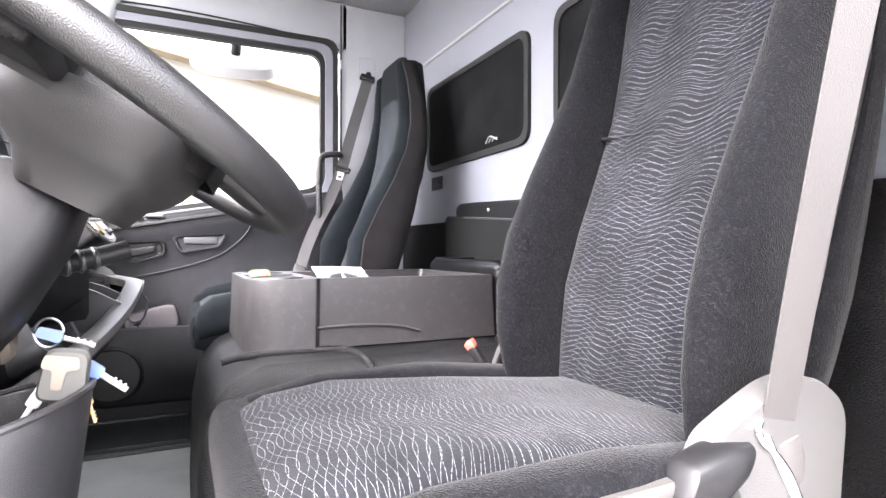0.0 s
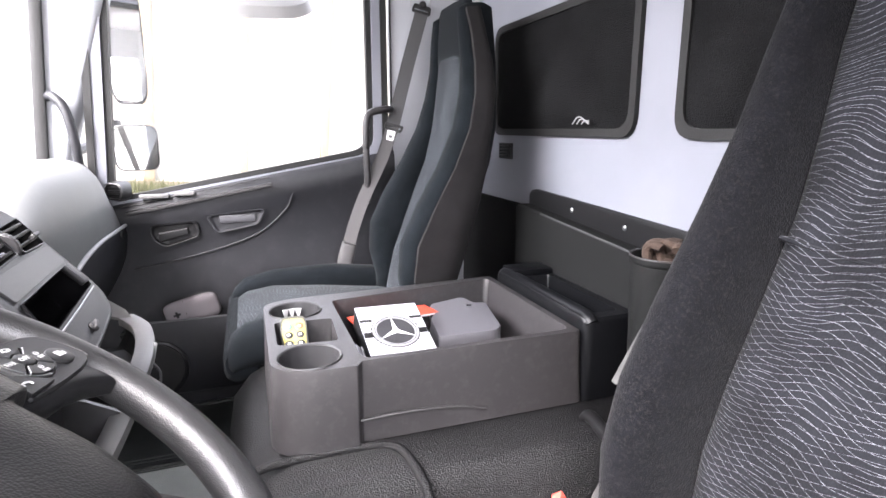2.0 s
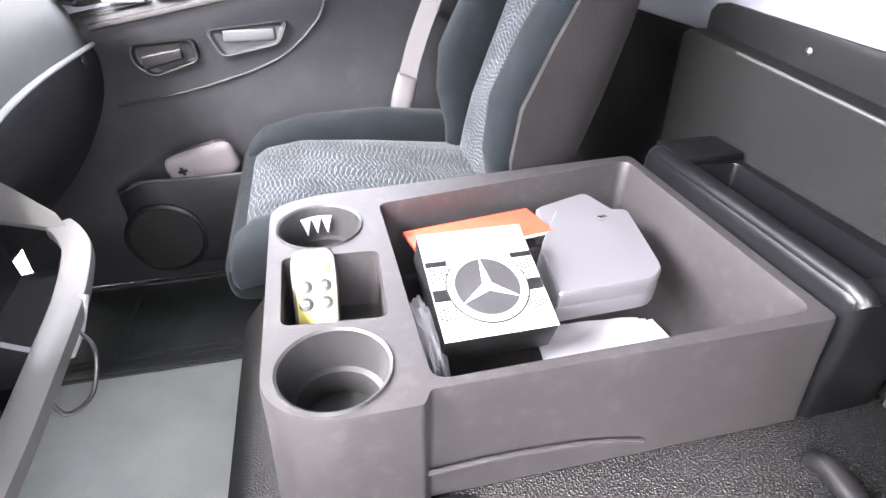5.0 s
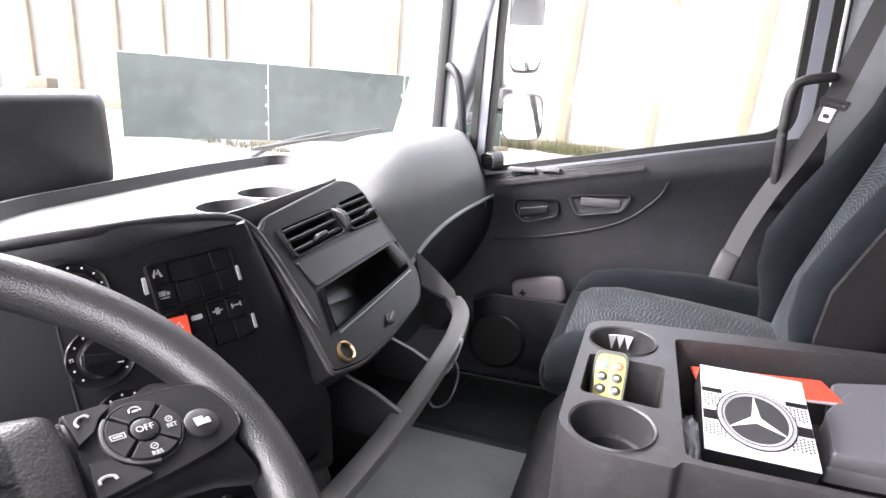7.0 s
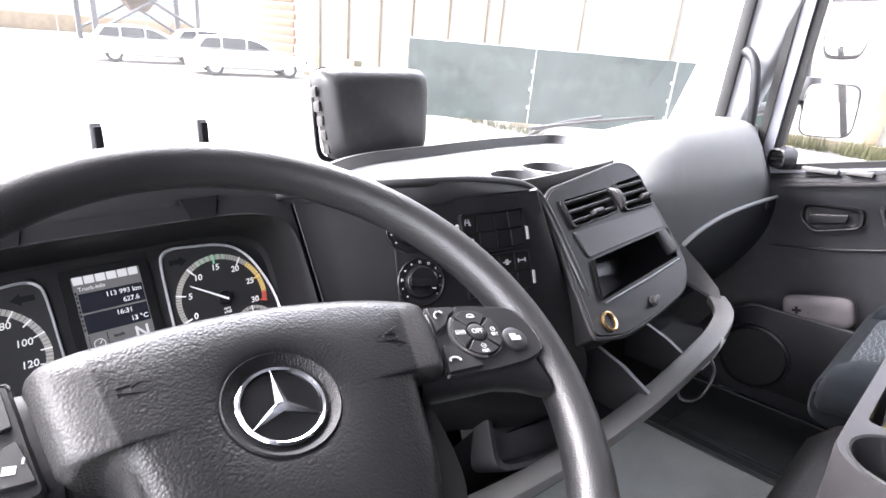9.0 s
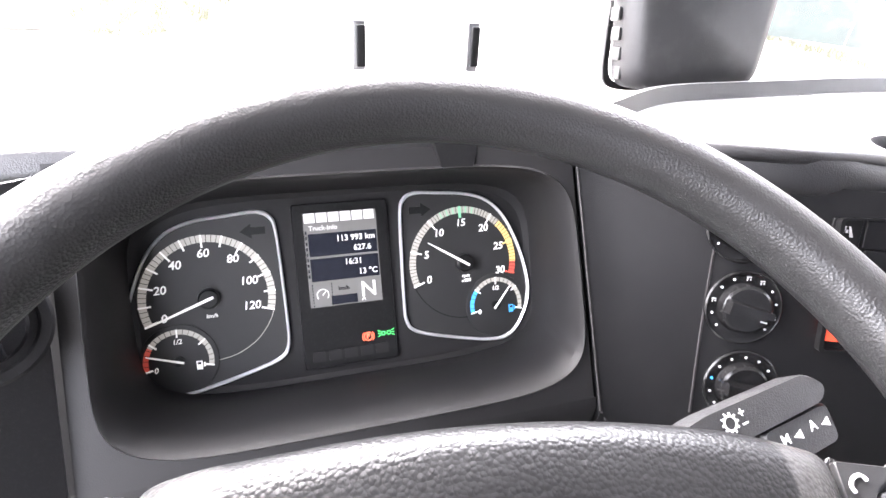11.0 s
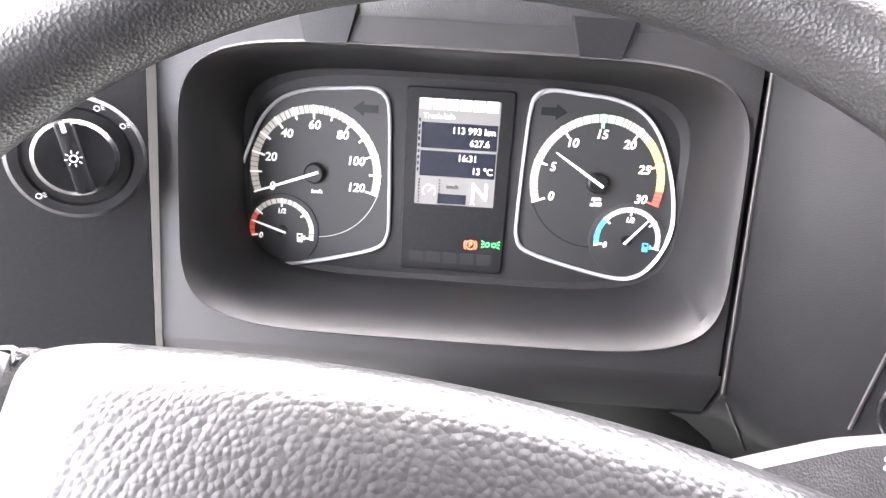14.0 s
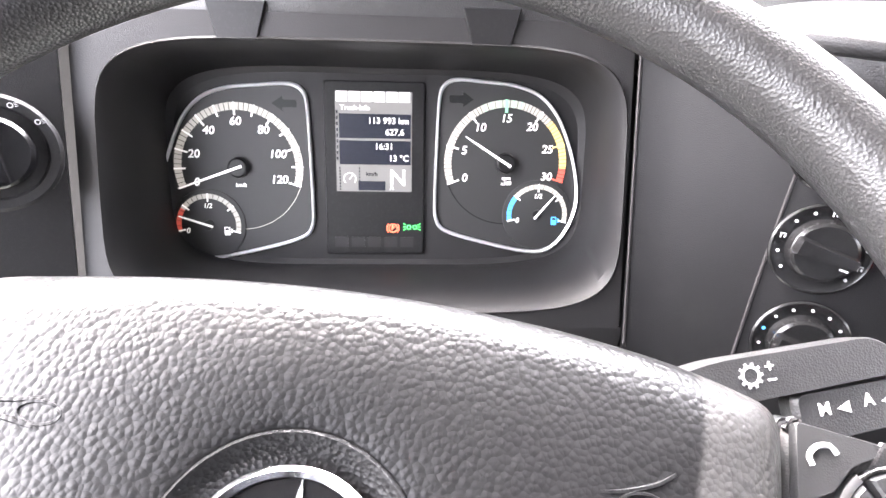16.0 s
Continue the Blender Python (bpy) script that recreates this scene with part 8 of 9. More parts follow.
# ---------------------------------------------------------------- outside mirrors and wiper
def door_mirror():
    th = thing("door_mirror", "black bracket with two grey-backed mirrors outside the door", "mirror", (-0.30, 2.66, 1.2))
    bm = bm_new()
    tube(bm, spline([(0.03, 0.04, -0.16), (-0.015, 0.03, -0.02), (-0.02, 0.02, 0.15), (-0.02, 0.0, 0.55)], 6), 0.02, 12)
    part("bracket_tube", bm, PL_DARK, th)
    for nm, x, z, h, w in (("main_mirror", 0.085, 0.245, 0.215, 0.062), ("wide_mirror", 0.085, -0.125, 0.085, 0.076)):
        M = basis((x, 0.0, z), (0.97, 0.24, 0), (0, 0, 1))
        bm = bm_new()
        skin(bm, [[M @ (p + Vector((0, 0, d))) for p in sup((0, 0, 0), (w * k, 0, 0), (0, h * k, 0), 5, 28)] for k, d in ((0.7, -0.06), (0.95, -0.035), (1.0, 0.0), (0.97, 0.004), (0.94, 0.002))])
        c = part(nm, bm, PL_DARK, th, "mirror housing")
        bm = bm_new()
        plate(bm, M @ Matrix.Translation((0, 0, 0.003)), [Vector((p.x, p.y)) for p in sup((0, 0, 0), (w * 0.93, 0, 0), (0, h * 0.94, 0), 5, 28)], 0.003)
        part("mirror_glass", bm, MIRROR, c)
    for z in (0.42, -0.10):
        bm = bm_new()
        tube(bm, [(-0.02, 0.03, z), (-0.05, -0.33, z - 0.03)], 0.018, 10)
        part("bracket_arm", bm, PL_DARK, th)
    bm = bm_new()
    revolve(bm, Matrix.Translation((0.01, 0.02, -0.06)), [(0, -0.04), (0.03, -0.035), (0.034, 0.0), (0.03, 0.035), (0, 0.04)], 20)
    part("joint", bm, PL_DARK, th)
    return th


door_mirror()


def kerb_mirror():
    th = thing("kerb_mirror", "rounded kerb mirror hanging over the passenger window", "mirror", (0.26, 2.45, 1.60))
    M = basis((0, 0, -0.015), (1, 0, 0.03), (0, 0.75, 0.65))
    bm = bm_new()
    skin(bm, [[M @ (p + Vector((0, 0, d))) for p in sup((0, 0, 0), (0.172 * k, 0, 0), (0, 0.125 * k, 0), 2.8, 32)] for k, d in ((0.6, 0.05), (0.9, 0.035), (1.0, 0.0), (0.97, -0.004))])
    c = part("housing", bm, PL_LIGHT, th)
    bm = bm_new()
    plate(bm, M @ Matrix.Translation((0, 0, -0.006)), [Vector((p.x, p.y)) for p in sup((0, 0, 0), (0.162, 0, 0), (0, 0.116, 0), 2.8, 32)], 0.003)
    part("mirror_glass", bm, MIRROR, c)
    bm = bm_new()
    tube(bm, [(0.0, -0.01, 0.0), (0.0, -0.12, 0.10)], 0.02, 10)
    part("arm", bm, PL_BLACK, th)


kerb_mirror()


def wiper():
    th = thing("wiper", "black wiper arm resting at the foot of the windscreen", "wiper", (-0.70, 1.5, 1.0))
    bm = bm_new()
    tube(bm, spline([(0.0, 0.24, 0.015), (0.0, 0.42, 0.020), (0.0, 0.70, 0.023), (0.0, 0.95, 0.024)], 6), 0, flat=(0.006, 0.005))
    part("blade", bm, RUBBER, th)
    bm = bm_new()
    tube(bm, spline([(-0.01, 0.20, -0.02), (-0.012, 0.36, 0.018), (-0.012, 0.62, 0.034)], 6), 0.006, 8)
    part("arm", bm, PL_BLACK, th)


wiper()


# ---------------------------------------------------------------- things lying in the console
def star_carton():
    tl, tr, bl = Vector((0.356, 1.425, 0.774)), Vector((0.49, 1.43, 0.77)), Vector((0.365, 1.285, 0.722))
    M = basis((tl + tr) / 2 + (bl - tl) / 2, tr - tl, tl - bl)
    th = put(thing("carton", "white and black printed carton with a star in a ring", "carton"), M)
    w, h = 0.067, 0.0745
    bm = bm_new()
    box(bm, (0, 0, -0.024), (2 * w, 2 * h, 0.048), 0.002)
    part("box", bm, PL_BLACK, th, "black carton body")
    bm = bm_new()
    plate(bm, Matrix.Translation((0, 0, 0.0002)), [(-w, -h), (w, -h), (w, h), (-w, h)], 0.0012, 0.0004)
    top = part("printed_top", bm, PAPER, th, "white printed lid")
    for s in (-1, 1):
        for y0, y1 in ((0.024, 0.032), (-0.024, -0.008)):
            bm = bm_new()
            plate(bm, Matrix.Translation((0, 0, 0.0014)), [(min(s * 0.04, s * w * 0.99), y0), (max(s * 0.04, s * w * 0.99), y0), (max(s * 0.04, s * w * 0.99), y1), (min(s * 0.04, s * w * 0.99), y1)], 0.0003)
            part("stripe", bm, PL_BLACK, top)
        bm = bm_new()
        for i in range(6):
            for j in range(5):
                for yb in (0.001, -0.048):
                    x = s * (0.040 + 0.0046 * i)
                    y = yb + 0.0044 * j + (0.0022 if i % 2 else 0)
                    revolve(bm, Matrix.Translation((x, y, 0.0014)), [(0.0016, 0), (0.0016, 0.0003), (0, 0.0003)], 6)
        part("dots", bm, PL_BLACK, top)["kind"] = "stuff"
    R0 = 0.048
    C = Matrix.Translation((0.0, -0.011, 0.0016))
    bm = bm_new()
    revolve(bm, C, [(R0, 0), (R0, 0.0012), (R0 - 0.003, 0.002), (R0 - 0.006, 0.0016), (R0 - 0.009, 0.001), (R0 - 0.009, 0)], 56)
    part("ring", bm, PRINT_GREY, top, "silver-grey ring")
    bm = bm_new()
    revolve(bm, C, [(R0 + 0.0018, 0), (R0 + 0.0018, 0.0006), (R0, 0.0006)], 56)
    revolve(bm, C, [(R0 - 0.0045, 0.0017), (R0 - 0.0045, 0.0021), (R0 - 0.0055, 0.0021), (R0 - 0.0055, 0.0015)], 56)
    part("ring_outline", bm, PL_BLACK, top)
    bm = bm_new()
    revolve(bm, C, [(R0 - 0.009, 0.0004), (0, 0.0004)], 48)
    part("ground", bm, CARBON, top, "black textured ground")
    bm = bm_new()
    star(bm, C @ Matrix.Translation((0, 0, 0.0006)), R0 - 0.008, 0.003, 0.16)
    part("star", bm, WHITE, top, "white three-armed star", 10)


PRINT_GREY = mat("silver_print", (0.17, 0.17, 0.18), 0.45, vary=0.05)
CARBON = mat("carbon_print", (0.016, 0.016, 0.018), 0.5, grain=0.3, grain_size=900, vary=0.2, vary_size=600)
star_carton()


def grey_case():
    th = thing("plastic_case", "closed grey plastic case with a small chrome clip", "case", (0.602, 1.425, 0.658))
    o = round_poly([(0.503, 1.342), (0.640, 1.350), (0.664, 1.370), (0.686, 1.512), (0.575, 1.527), (0.515, 1.44)], [0.006, 0.014, 0.014, 0.010, 0.010, 0.02], 6)
    r = round_poly([(0.540, 1.50), (0.552, 1.548), (0.648, 1.580), (0.676, 1.515), (0.672, 1.47)], [0.004, 0.010, 0.012, 0.01, 0.01], 6)
    tilt = Matrix.Rotation(radians(5), 4, "X") @ Matrix.Rotation(radians(2), 4, "Y")
    for nm, z, hh, k, q in (("lower_shell", 0.018, 0.024, 1.0, o), ("lid", 0.0425, 0.022, 0.985, o), ("hinge_block", 0.020, 0.034, 1.0, r)):
        bm = bm_new()
        pts = [(p[0] - 0.59, p[1] - 1.42) for p in q]
        qc = sum((Vector(p) for p in pts), Vector((0, 0))) / len(pts)
        plate(bm, tilt @ Matrix.Translation((0, 0, z)), [tuple(qc + (Vector(p) - qc) * k) for p in pts], hh, 0.004)
        part(nm, bm, GREY_BOX, th, smooth=40)
    bm = bm_new()
    box(bm, (0.040, 0.068, 0.0665), (0.014, 0.007, 0.007), 0.002, m=tilt)
    part("clip", bm, CHROME, th, "small chrome clip")


grey_case()
th = thing("booklet", "orange booklet with a paper cover under the carton", "booklet", (0.458, 1.512, 0.722))
bm = bm_new()
mb = Matrix.Rotation(radians(8), 4, "Z") @ Matrix.Rotation(radians(-4), 4, "X")
box(bm, (0, -0.015, 0.0), (0.198, 0.08, 0.006), 0.0015, m=mb)
part("cover", bm, ORANGE_PAPER, th)
bm = bm_new()
box(bm, (0.001, -0.0155, 0.0), (0.194, 0.0805, 0.004), 0.0005, m=mb)
part("pages", bm, PAPER, th)
for k in range(3):
    th = thing("paper_sheet", "creased white paper sheet on the bin floor", "paper", (0.600 - 0.014 * k, 1.310 + 0.008 * k, 0.634 + 0.003 * k), "loose papers")
    bm = bm_new()
    grid(bm, [[Matrix.Rotation(radians(4 - 5 * k), 4, "Z") @ Vector((-0.075 + 0.15 * i / 12, -0.04 + 0.085 * j / 8, 0.004 * noise.noise(Vector((i * 0.35, j * 0.4, k))) + 0.002 * i / 12)) for j in range(9)] for i in range(13)])
    part("sheet", thicken(bm, 0.0006), PAPER, th)


def crumpled(name, label, category, c, half, material, seed, group=""):
    """A crushed soft thing: a lumpy closed body with sharp creases."""
    bm = bm_new()
    bmesh.ops.create_icosphere(bm, subdivisions=4, radius=1)
    for v in bm.verts:
        d = v.co.normalized()
        n = 1 + 0.28 * noise.noise(d * 2.3 + Vector((seed, 0, 0))) - 0.22 * abs(noise.noise(d * 4.1 + Vector((0, seed, 0)))) - 0.1 * abs(noise.noise(d * 9 + Vector((0, 0, seed))))
        v.co = Vector((d.x * half[0], d.y * half[1], d.z * half[2])) * n
    ob = tagged(part(name, bm, material, smooth=28), label, category, group)
    ob.location = c
    return ob


crumpled("foil_bag", "crumpled silver-white foil bag in the console bin", "bag", (0.352, 1.325, 0.672), (0.018, 0.095, 0.05), PAPER, 3.1)


def remote():
    M = basis((0.232, 1.385, 0.739), (1, -0.02, 0), (0, 0.84, 0.55))
    th = put(thing("remote_control", "yellow-faced remote control with six buttons", "remote control"), M)
    o = round_poly([(-0.024, -0.058), (0.024, -0.058), (0.027, 0.03), (0.025, 0.058), (-0.025, 0.058), (-0.027, 0.03)], [0.008, 0.008, 0.02, 0.014, 0.014, 0.02], 5)
    bm = bm_new()
    plate(bm, Matrix.Translation((0, 0, -0.02)), o, 0.02, 0.004)
    part("case", bm, REMOTE_G, th, smooth=40)
    bm = bm_new()
    plate(bm, Matrix.Translation((0, 0, 0.0)), [(p[0] * 0.82, p[1] * 0.88 - 0.003) for p in o], 0.0012, 0.0004)
    face = part("face", bm, REMOTE_Y, th, "yellow face")
    for i, (x, y) in enumerate([(sx * 0.0110, 0.028 - 0.021 * r) for r in range(3) for sx in (-1, 1)]):
        bm = bm_new()
        revolve(bm, Matrix.Translation((x, y, 0.001)), [(0.0085, 0), (0.0085, 0.001), (0.0070, 0.002), (0, 0.0022)], 20)
        b_ = part("button", bm, (GREEN_BTN, RED_BTN, PL_DARK)[min(i, 2)], face)
        bm = bm_new()
        box(bm, (x, y, 0.0034), (0.0055, 0.0045, 0.0004), 0.0)
        if i > 1:
            part("symbol", bm, WHITE, b_)
        else:
            bm.free()
            bm = bm_new()
            revolve(bm, Matrix.Translation((x, y, 0.0032)), [(0.003, 0), (0.003, 0.0003), (0.0024, 0.0003), (0.0024, 0)], 16)
            part("symbol", bm, WHITE, b_)


GREEN_BTN = mat("green_button", (0.08, 0.34, 0.12), 0.45, vary=0.05)
RED_BTN = mat("red_button", (0.55, 0.07, 0.04), 0.45, vary=0.05)
remote()
th = thing("key_tag", "small grey plastic tag in the square well", "tag", (0.275, 1.345, 0.692))
bm = bm_new()
plate(bm, Matrix.Rotation(radians(35), 4, "X"), round_poly([(-0.016, -0.012), (0.014, -0.012), (0.018, 0.012), (-0.012, 0.014)], 0.006, 4), 0.006, 0.002)
part("tag", bm, PL_LIGHT, th)
bm = bm_new()
tube(bm, [Vector((0.02 + 0.009 * math.cos(a), 0.004 + 0.009 * math.sin(a), 0.01)) for a in [2 * math.pi * i / 20 for i in range(20)]], 0.0012, 6, closed=True)
part("ring", bm, STEEL, th)


# ---------------------------------------------------------------- door pocket, belts and buckles
def first_aid_pouch():
    M = basis((-0.035, 2.225, 0.562), (0.97, 0, 0.24), (-0.24, -0.1, 0.97))
    th = put(thing("first_aid_pouch", "pinkish grey first-aid pouch with a black cross in the door pocket", "pouch"), M)
    bm = bm_new()
    skin(bm, [[p + Vector((0, 0, z)) for p in sup((0, 0, 0), (0.085 * k, 0, 0), (0, 0.046 * k, 0), 4.5, 32)] for k, z in ((0.82, -0.018), (0.97, -0.012), (1.0, 0.0), (0.97, 0.012), (0.85, 0.018), (0.5, 0.021))])
    body = part("body", bm, KIT, th, smooth=60)
    bm = bm_new()
    tube(bm, [p + Vector((0, 0, 0.002)) for p in sup((0, 0, 0), (0.087, 0, 0), (0, 0.048, 0), 4.5, 40)], 0.002, 6, closed=True)
    part("zip", bm, PL_CONSOLE, body)
    bm = bm_new()
    for q in ((0.022, 0.007), (0.007, 0.022)):
        box(bm, (-0.045, 0.006, 0.0205), (*q, 0.005), 0.0006)
    part("cross", bm, PL_BLACK, body, "black cross")
    bm = bm_new()
    tube(bm, [(-0.02, -0.044, 0.014), (-0.018, 0.0, 0.0205), (-0.016, 0.044, 0.014)], 0.0012, 6)
    part("seam", bm, PL_CONSOLE, body)


first_aid_pouch()


def strap(bm, pts, width, thick, across):
    """Webbing along points; across gives the direction of its width at each point."""
    rows = []
    pts = [Vector(p) for p in pts]
    for i, p in enumerate(pts):
        a = Vector(across[min(i, len(across) - 1)]).normalized()
        t = (pts[min(i + 1, len(pts) - 1)] - pts[max(i - 1, 0)]).normalized()
        n = t.cross(a).normalized()
        w = width / 2
        rows.append([p + a * w + n * thick, p - a * w + n * thick, p - a * w - n * thick, p + a * w - n * thick])
    return skin(bm, rows)


def passenger_belt():
    o = Vector((0.773, 2.28, 1.531))
    th = thing("seat_belt", "dark seat belt hanging from the pillar by the passenger seat", "seat belt", o, "seat belts")
    up = [Vector(p) - o for p in ((0.775, 2.262, 1.54), (0.72, 2.258, 1.36), (0.66, 2.25, 1.15))]
    bm = bm_new()
    strap(bm, up, 0.046, 0.0009, [(0.95, -0.2, -0.25)])
    part("upper_strap", bm, BELT, th)
    # lower run of the same strap; the light on it is in the colour
    low = [Vector(p) - o for p in spline([(0.66, 2.25, 1.15), (0.61, 2.235, 1.03), (0.55, 2.22, 0.92), (0.50, 2.21, 0.80), (0.46, 2.20, 0.66)], 4)]
    bm = bm_new()
    strap(bm, low, 0.044, 0.0009, [(0.9, -0.35, -0.25)])
    part("lower_strap", bm, BELT_MID, th, "same webbing, toned paler as lit")
    bm = bm_new()
    M = basis(Vector((0.662, 2.243, 1.148)) - o, (0.95, -0.2, -0.25), (0.28, 0.05, 0.95))
    frame_ring(bm, M, round_poly([(-0.03, -0.012), (0.03, -0.012), (0.034, 0.012), (-0.034, 0.012)], 0.006, 4), round_poly([(-0.024, -0.004), (0.024, -0.004), (0.025, 0.004), (-0.025, 0.004)], 0.002, 4), -0.004, 0.004)
    tg = part("tongue", bm, PL_BLACK, th, "black belt tongue")
    bm = bm_new()
    frame_ring(bm, M @ Matrix.Translation((-0.004, -0.026, 0)), round_poly([(-0.012, -0.02), (0.012, -0.02), (0.014, 0.014), (-0.014, 0.014)], 0.003, 4), round_poly([(-0.007, -0.012), (0.007, -0.012), (0.007, -0.001), (-0.007, -0.001)], 0.002, 4), -0.001, 0.001)
    part("tongue_plate", bm, STEEL, tg)
    bm = bm_new()
    M = basis(Vector((0.775, 2.266, 1.545)) - o, (0.95, -0.2, -0.25), (0.2, 0, 0.95))
    frame_ring(bm, M, round_poly([(-0.034, -0.012), (0.034, -0.012), (0.03, 0.016), (-0.03, 0.016)], 0.008, 5), round_poly([(-0.026, -0.004), (0.026, -0.004), (0.022, 0.003), (-0.022, 0.003)], 0.002, 5), -0.006, 0.006)
    revolve(bm, M @ Matrix.Translation((0, 0.018, 0)), [(0.012, -0.02), (0.012, 0.006), (0.008, 0.01), (0, 0.01)], 20)
    part("pillar_loop", bm, PL_BLACK, th, "black pillar loop")
    bm = bm_new()
    tube(bm, spline([(-0.035, -0.01, 0.02), (-0.034, -0.012, 0.09), (-0.03, -0.012, 0.10), (0.03, -0.012, 0.10), (0.034, -0.012, 0.09), (0.035, -0.01, 0.02)], 5), 0.0022, 6)
    part("height_rail", bm, PL_LIGHT, th, "thin pale height rail")
    bm = bm_new()
    pillow(bm, [(Vector((0.485, 2.205, 0.75)) - o, (0.024, -0.006, -0.008), (0.004, 0.014, 0)), (Vector((0.47, 2.20, 0.70)) - o, (0.026, -0.006, -0.008), (0.004, 0.018, 0)), (Vector((0.455, 2.195, 0.65)) - o, (0.02, -0.006, -0.008), (0.004, 0.014, 0))], 3)
    part("anchor_boot", bm, BELT_MID, th, "crumpled grey anchor sleeve", 50)


BELT_MID = mat("belt_webbing_grey", (0.034, 0.032, 0.0325), 0.7, grain=0.4, grain_size=800, vary=0.12)
passenger_belt()


VALANCE_PALE = mat("seat_cover_plastic", (0.045, 0.044, 0.0435), 0.5, grain=0.25, grain_size=700, vary=0.1, stain=(0.04, 0.04, 0.04), stain_size=25, stain_amount=0.3)
VALANCE = mat("seat_valance_plastic", (0.03, 0.0285, 0.0275), 0.55, grain=0.3, grain_size=700, vary=0.12)


def driver_belt():
    o = Vector((0.589, 0.36, 0.635))
    th = thing("seat_belt", "pale beige seat belt running down to a steel loop", "seat belt", o, "seat belts")
    bm = bm_new()
    strap(bm, [Vector(p) - o for p in ((0.592, 0.36, 0.625), (0.568, 0.315, 0.80), (0.536, 0.26, 0.99), (0.466, 0.14, 1.40))], 0.046, 0.0009, [(0.85, -0.1, 0.2), (0.92, -0.12, 0.24), (0.95, -0.15, 0.25)])
    part("strap", bm, BELT_LIGHT, th)
    bm = bm_new()
    strap(bm, [Vector(p) - o for p in ((0.66, 0.39, 0.67), (0.70, 0.385, 0.80), (0.72, 0.37, 0.95))], 0.045, 0.0009, [(0.95, 0.1, -0.2)])
    part("rear_strap", bm, BELT_MID, th)
    bm = bm_new()
    tube(bm, spline([Vector(p) - o for p in ((0.560, 0.352, 0.655), (0.553, 0.350, 0.648), (0.560, 0.350, 0.636), (0.578, 0.350, 0.622), (0.60, 0.350, 0.598), (0.622, 0.35, 0.560), (0.636, 0.35, 0.535), (0.628, 0.35, 0.533), (0.604, 0.35, 0.578), (0.585, 0.35, 0.608), (0.566, 0.35, 0.640))], 5), 0.0035, 10)
    part("steel_loop", bm, CHROME, th, "bent steel belt loop")
    bm = bm_new()
    pillow(bm, [(Vector((0.603, 0.358, 0.63)) - o, (0.018, 0, 0.004), (0, 0.008, 0)), (Vector((0.61, 0.358, 0.61)) - o, (0.02, 0, 0.004), (0, 0.01, 0)), (Vector((0.618, 0.358, 0.585)) - o, (0.012, 0, 0.004), (0, 0.008, 0))], 3)
    part("strap_fold", bm, BELT_LIGHT, th)


driver_belt()


def seat_side_cover():
    th = thing("seat_side_cover", "light grey plastic cover on the side of the driver seat", "seat cover", (0.6, 0.37, 0.42))
    M = basis((-0.6, 0.012, -0.42), (1, 0, 0), (0, 0, 1))
    bm = bm_new()
    o = round_poly([(0.485, 0.618), (0.50, 0.645), (0.55, 0.668), (0.60, 0.688), (0.655, 0.689), (0.705, 0.655), (0.692, 0.55), (0.688, 0.42), (0.56, 0.42), (0.53, 0.60)], [0.01, 0.02, 0.03, 0.03, 0.03, 0.03, 0.03, 0.01, 0.01, 0.03], 6)
    plate(bm, M, o, 0.03, 0.006)
    part("cover", bm, VALANCE_PALE, th, smooth=50)
    bm = bm_new()
    pillow(bm, [(Vector((-0.145, -0.012, 0.19)), (0.012, 0, 0.022), (0, 0.02, 0)), (Vector((-0.105, -0.014, 0.195)), (0.010, 0, 0.028), (0, 0.024, 0)), (Vector((-0.068, -0.012, 0.20)), (0.01, 0, 0.018), (0, 0.018, 0))], 3)
    part("adjuster_knob", bm, PL_BLACK, th, "dark ribbed adjuster knob")
    bm = bm_new()
    rows = [sup(Vector((x, -0.004, z)), (0, 0.012, 0), (0, 0, h), 5, 16) for x, z, h in ((-0.47, 0.155, 0.02), (-0.40, 0.158, 0.028), (-0.25, 0.16, 0.032), (-0.13, 0.165, 0.03))]
    skin(bm, rows)
    part("seat_valance", bm, VALANCE, th, "pale beige lower seat edge")



seat_side_cover()


def buckle():
    th = thing("belt_buckle", "belt buckle with a red release beside the driver seat", "buckle", (0.545, 0.885, 0.582), "belt buckles")
    M = basis((0, 0, 0.045), (0.55, 0.75, 0.1), (-0.6, 0.1, 0.8))
    bm = bm_new()
    box(bm, (0, -0.01, 0), (0.028, 0.06, 0.016), 0.005, m=M)
    part("buckle_body", bm, PL_BLACK, th)
    bm = bm_new()
    box(bm, (0, 0.022, 0.001), (0.026, 0.014, 0.017), 0.003, m=M)
    part("release", bm, RED_PLASTIC, th, "red release button")
    bm = bm_new()
    strap(bm, [(0.02, 0.0, -0.01), (0.05, 0.005, 0.05), (0.075, 0.01, 0.085), (0.09, 0.0, 0.06)], 0.026, 0.0012, [(0.3, 0.9, 0)])
    part("buckle_strap", bm, BELT_LIGHT, th, "pale webbing")
    bm = bm_new()
    tube(bm, spline([(0.07, -0.01, 0.0), (0.085, -0.012, 0.06), (0.1, -0.01, 0.08)], 5), 0.008, 8)
    part("stalk", bm, PL_BLACK, th)


RED_PLASTIC = mat("red_release", (0.55, 0.07, 0.05), 0.4, vary=0.05)
buckle()


BAR_PAINT = mat("grey_painted_steel", (0.034, 0.033, 0.032), 0.55, grain=0.1, grain_size=500, vary=0.1, stain=(0.08, 0.08, 0.08), stain_size=40, stain_amount=0.3)


